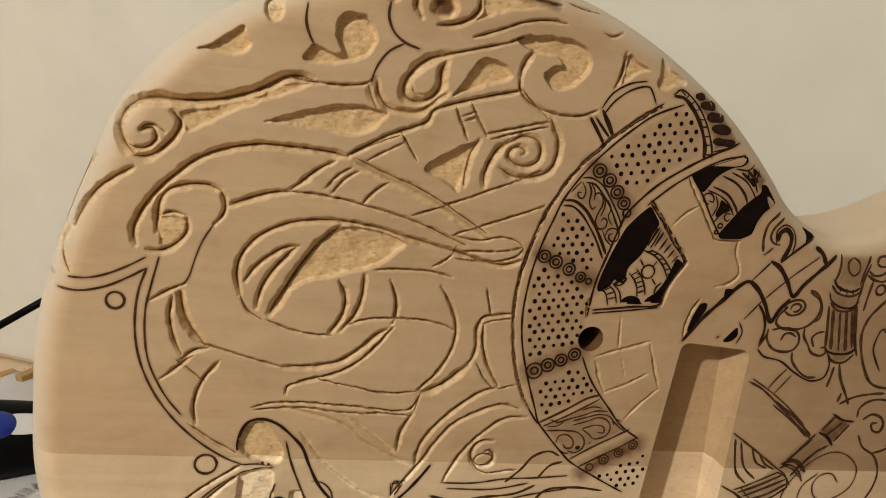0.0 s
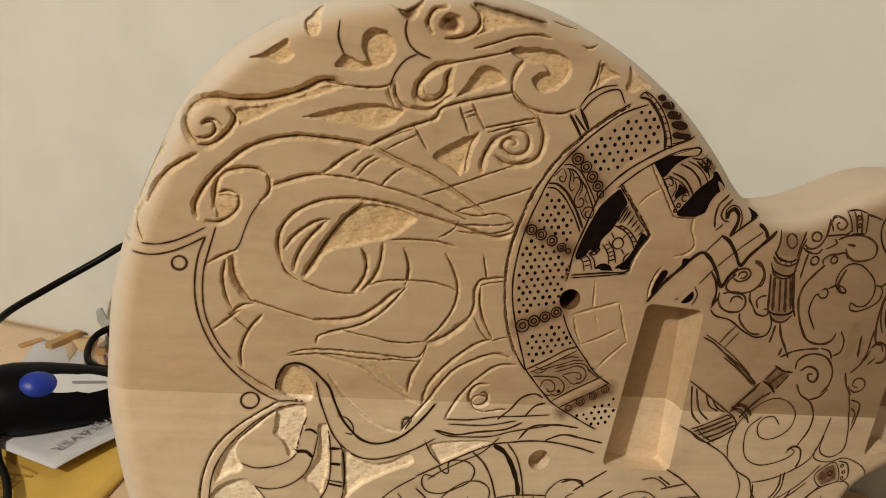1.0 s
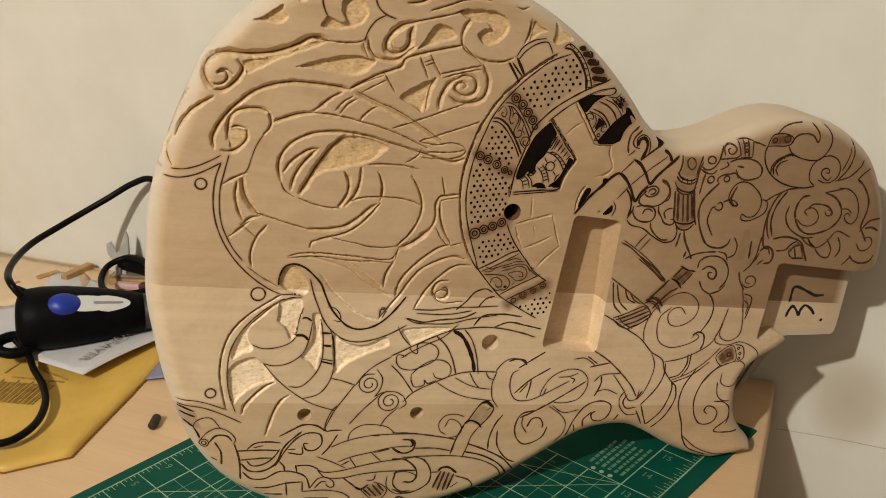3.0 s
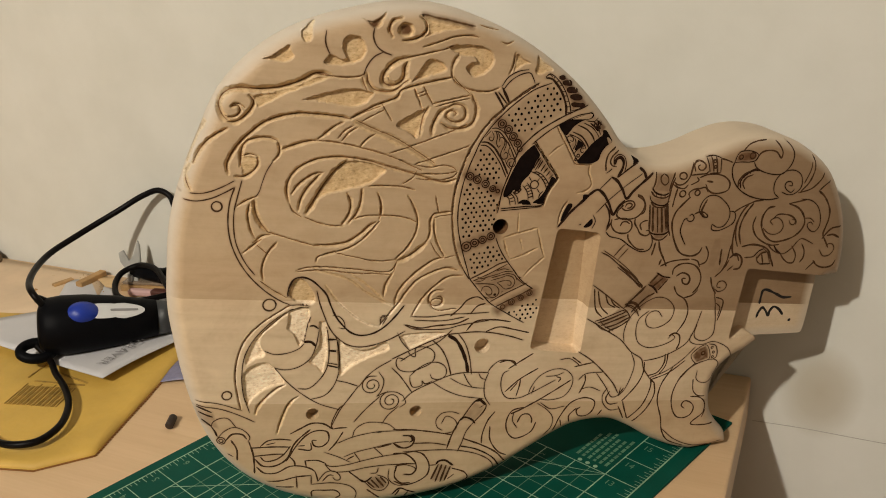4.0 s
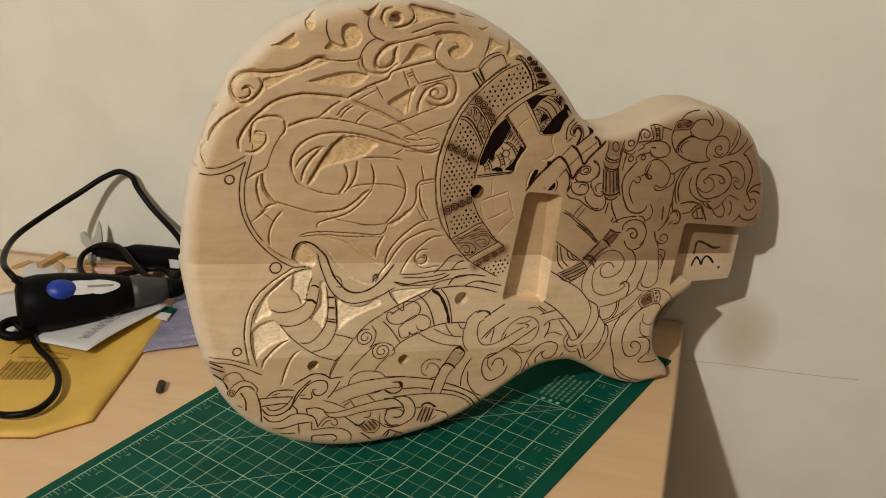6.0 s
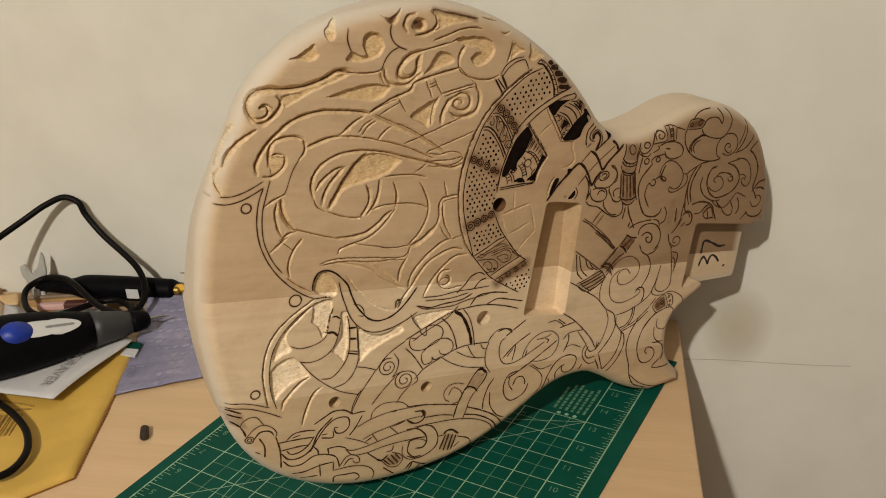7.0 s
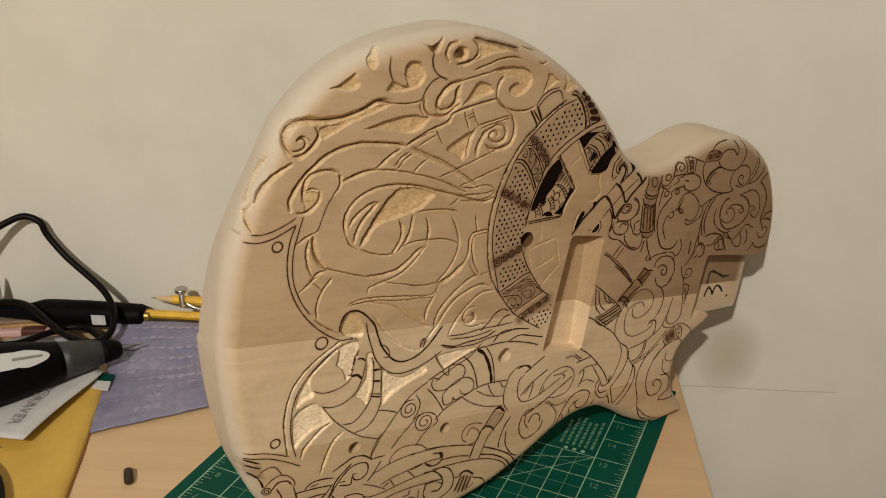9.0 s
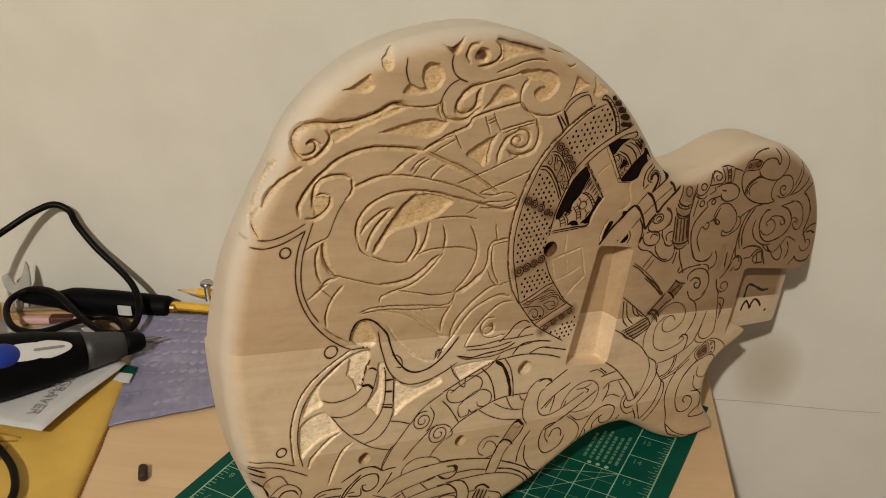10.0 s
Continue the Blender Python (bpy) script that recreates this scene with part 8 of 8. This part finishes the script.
part("rubber_sheath", tube([(-0.520, -0.029, T + 0.020), (-0.5006, -0.0329, 0.7600), (-0.4798, -0.0457, 0.7570), (-0.4517, -0.0613, 0.7560), (-0.4258, -0.0823, 0.7560), (-0.4103, -0.1073, 0.7560), (-0.4108, -0.1280, 0.7560), (-0.4290, -0.1392, 0.7560), (-0.4711, -0.1324, 0.7540), (-0.5086, -0.1160, 0.7540), (-0.5576, -0.0954, 0.7540), (-0.6191, -0.0751, 0.7540)], 0.0029, 0.004, 12), RUBBER, lead, smooth=True)

# ---- pens, pencils and clutter at the wall ----
p0, p1 = Vector((-0.5280, 0.1461, 0.7600)), Vector((-0.4165, 0.1503, 0.7600))
d = p1 - p0
pen = thing("marker_pen", pose(p0.x, p0.y, p0.z + 0.002, 0, 0, math.degrees(math.atan2(d.y, d.x))), "thick black plastic marker pen with a brass tip", "pen")
ln = d.length
part("grip", lathe([(-0.04, 0.006), (-0.02, 0.0072), (0.0, 0.0085), (0.012, 0.0122), (0.02, 0.0128), (ln * 0.5, 0.0128), (ln * 0.8, 0.0118), (ln - 0.004, 0.0112), (ln, 0.0098)], 30), PLASTIC, pen, smooth=True)
part("tip", lathe([(ln, 0.0050), (ln + 0.004, 0.0048), (ln + 0.006, 0.0030)], 16), simple("brass", (0.50, 0.33, 0.09), 0.35, 0.9), pen, "small brass tip")
part("sticker", slab([(ln * 0.60, -0.0136), (ln * 0.68, -0.0136), (ln * 0.70, -0.0128), (ln * 0.58, -0.0128)], -0.004, 0.006), WHITE, pen, "torn white sticker")

def pencil(p, q, r, sharp):
    d = q - p
    yaw = math.degrees(math.atan2(d.y, d.x))
    ob = thing("pencil", pose(p.x, p.y, p.z, 0, 0, yaw), "yellow painted wooden pencil at the wall", "pencil", "pencils")
    n = d.length
    part("shaft", lathe([(0.022 if sharp else 0.0, r), (n, r)], 6), PENCIL, ob)
    if sharp:
        part("point", lathe([(0.005, r * 0.28), (0.022, r * 0.98)], 12), simple("cut_cedar", (0.62, 0.43, 0.22), 0.6), ob, "sharpened bare wood point")
        part("lead", lathe([(0.0, 0.0003), (0.005, r * 0.27)], 8), PRINT, ob)
    return ob

t0 = Vector((-0.4081, 0.1500, 0.7822))
pencil(t0, t0 + Vector((0.150, -0.004, -0.004)), 0.0040, True)
s0 = Vector((-0.4160, 0.1520, 0.7637))
pencil(s0, s0 + Vector((0.150, 0.002, -0.010)), 0.0040, False)
k0 = Vector((-0.3758, 0.1460, 0.7898))
clamp = thing("compass_clamp", pose(*k0), "bright steel compass clamp gripping the pencil", "clamp")
part("screw", lathe([(-0.003, 0.0030), (0.012, 0.0030)], 14), STEEL, clamp).matrix_basis = pose(0, 0, -0.010, 0, -90, 0)
part("knob", lathe([(0.0, 0.0050), (0.0010, 0.0060), (0.0034, 0.0060), (0.0042, 0.0050)], 24), STEEL, clamp, "knurled round steel knob", smooth=True).matrix_basis = pose(0, 0, 0.002, 0, -90, 0)
part("arm", tube([(0.004, 0, -0.010), (0.012, -0.001, -0.013), (0.060, -0.004, -0.021)], 0.0016, 0.006, 8), STEEL, clamp)

w0 = Vector((-0.5666, 0.1400, 0.7598))
wing = thing("wing_bracket", pose(w0.x, w0.y, TOP, 0, 0, 8), "dull grey metal bracket with two prongs leaning at the wall", "bracket")
w = 0.00082
shape = [(-7, 0), (9, 0), (9, 22), (14, 40), (13, 60), (10, 67), (3, 46), (-4, 38), (-13, 52), (-20, 48), (-18, 36), (-8, 24)]
bm = slab([(x * w, y * w) for x, y in shape], 0, 0.003)
bmesh.ops.bevel(bm, geom=[e for e in bm.edges], offset=0.0006, segments=1, affect="EDGES")
part("plate", bm, ZINC, wing).matrix_basis = pose(0, 0, 0.0005, 78, 0, 0)
part("stud", lathe([(0, 0.0030), (0.014, 0.0030)], 12), ZINC, wing).matrix_basis = pose(-0.001, -0.002, 0.004, 0, -85, 0)

def stick(a, b, w_, h_, label):
    a, b = Vector(a), Vector(b)
    d = b - a
    ob = thing("wood_offcut", pose(a.x, a.y, TOP, 0, 0, math.degrees(math.atan2(d.y, d.x))), label, "offcut", "wood offcuts")
    part("strip", block(0, -w_ / 2, 0, d.length, w_ / 2, h_, 0.0008, 1), STICK, ob)

stick((-0.6287, 0.1200), (-0.6277, 0.1570), 0.009, 0.007, "short thin brown wooden offcut on the table")
stick((-0.6604, 0.1131), (-0.6525, 0.1345), 0.008, 0.003, "small flat brown wooden offcut on the table")
stick((-0.6729, 0.0937), (-0.6713, 0.1004), 0.004, 0.002, "tiny dark wooden splinter on the table")

card = thing("white_card", pose(0, 0, 0), "white paper scraps lying behind the engraving tool", "paper")
part("scrap", sheet_of(((-0.6196, 0.0763), (-0.5471, 0.1110), (-0.6147, 0.1441), (-0.6572, 0.1308)), 8, 6, lambda u, v, p: TOP + 0.0006 + 0.0010 * math.sin(u * 6)), PAPER, card, smooth=True)
part("scrap", sheet_of(((-0.5037, 0.0943), (-0.4576, 0.1025), (-0.4833, 0.1358), (-0.5179, 0.1204)), 6, 5, lambda u, v, p: TOP + 0.0026 + 0.0014 * math.sin(u * 4)), PAPER, card, smooth=True)
part("scrap", sheet_of(((-0.5996, 0.1304), (-0.5859, 0.1316), (-0.6048, 0.1590), (-0.6329, 0.1480)), 5, 5, lambda u, v, p: TOP + 0.0012 + 0.0008 * math.sin(v * 4)), simple("tan_card", (0.60, 0.42, 0.22), 0.7), card, "tan card offcut", smooth=True)

# sheet added to paint the brightly lit part of the tabletop paler
cream = thing("lit_table_sheet", pose(0, 0, 0), "cream sheet added for the lit tabletop behind the tool", "paper")
part("page", sheet_of(((-0.6877, -0.0036), (-0.5837, 0.1014), (-0.6200, 0.1560), (-0.8700, 0.1480)), 10, 8, lambda u, v, p: TOP + 0.0003 + 0.0003 * math.sin(u * 5)), simple("lit_table_cream", (0.66, 0.50, 0.335), 0.75, vary=0.08, scale=24), cream, smooth=True)

er = Vector((-0.5594, 0.1255, 0.7460))
eraser = thing("eraser", pose(er.x, er.y, TOP, 0, 0, 12), "pale pink rubber eraser in a dark red sleeve", "eraser")
part("rubber", block(0, -0.004, 0.001, 0.030, 0.004, 0.008, 0.002), PINK, eraser)
part("sleeve", block(0.028, -0.0045, 0.0005, 0.050, 0.0045, 0.0085, 0.001), simple("dark_red_card", (0.10, 0.035, 0.025), 0.5), eraser, "dark red card sleeve")
part("end", block(0.049, -0.0038, 0.0015, 0.060, 0.0038, 0.0075, 0.002), PINK, eraser)
slot = Vector((-0.5651, 0.1330, 0.7500))
box_ = thing("small_tray", pose(slot.x, slot.y, TOP, 0, 0, 14), "low brown tray with clear lid behind the loop of cable", "tray")
part("base", block(-0.012, 0.0, 0, 0.062, 0.024, 0.007, 0.001), STICK, box_)
part("lid", block(-0.010, 0.002, 0.0072, 0.060, 0.022, 0.0105, 0.001), simple("smoky_plastic", (0.26, 0.19, 0.13), 0.25), box_, "smoky clear plastic lid")

b0 = Vector((-0.3419, -0.0562, 0.7440))
bit = thing("rotary_bit", pose(b0.x, b0.y, TOP + 0.0035, 0, 0, 116), "small dark brown sanding drum on the table", "bit")
part("drum", lathe([(-0.0068, 0.0024), (-0.0062, 0.0034), (0.0056, 0.0034), (0.0062, 0.0026)], 18), CHIP, bit, smooth=True)
part("core", lathe([(0.0060, 0.0014), (0.0084, 0.0012)], 10), CHIP, bit)

c0 = Vector((-0.8012, 0.1450, 0.7460))
pouch = thing("brown_pouch", pose(c0.x - 0.012, c0.y - 0.01, TOP, 0, 0, 10), "brown leather pouch slumped against the wall", "pouch")
bm = bmesh.new()
bmesh.ops.create_uvsphere(bm, u_segments=28, v_segments=16, radius=1)
for v in bm.verts:
    k = noise.noise(v.co * 1.7) * 0.12
    v.co = Vector((v.co.x * 0.036 * (1 + k), v.co.y * 0.020 * (1 + k), max(-0.02, v.co.z) * 0.022 * (1 + k)))
part("leather", bm, BROWN, pouch, smooth=True)

# sawdust and splinters on the back of the table
V, F = [], []
rs = random.Random(4)
spots = [((-0.7085, 0.1042), 0.07, 24), ((-0.6672, 0.1495), 0.05, 34)]
for (cx, cy), spread, count in spots:
    for _ in range(count):
        x, y = rs.gauss(cx, spread), min(0.150, rs.gauss(cy, spread * 0.45))
        a, l_, w_ = rs.uniform(0, math.pi), rs.uniform(0.0008, 0.0035), rs.uniform(0.0004, 0.0009)
        dx, dy = math.cos(a), math.sin(a)
        b = len(V)
        for sx, sy, z in ((-1, -1, 0), (1, -1, 0), (1, 1, 0), (-1, 1, 0), (-0.7, 0, 0.0006), (0.7, 0, 0.0008)):
            V.append((x + dx * l_ * sx - dy * w_ * sy, y + dy * l_ * sx + dx * w_ * sy, TOP + z))
        F += [(b, b + 1, b + 5, b + 4), (b + 2, b + 3, b + 4, b + 5), (b + 1, b + 2, b + 5), (b + 3, b, b + 4)]
dust = new("wood_shavings", mesh_of("wood_shavings", V, F, STICK))
tagged(dust, "scattered tiny wood shavings on the table", "shavings", kind="stuff")
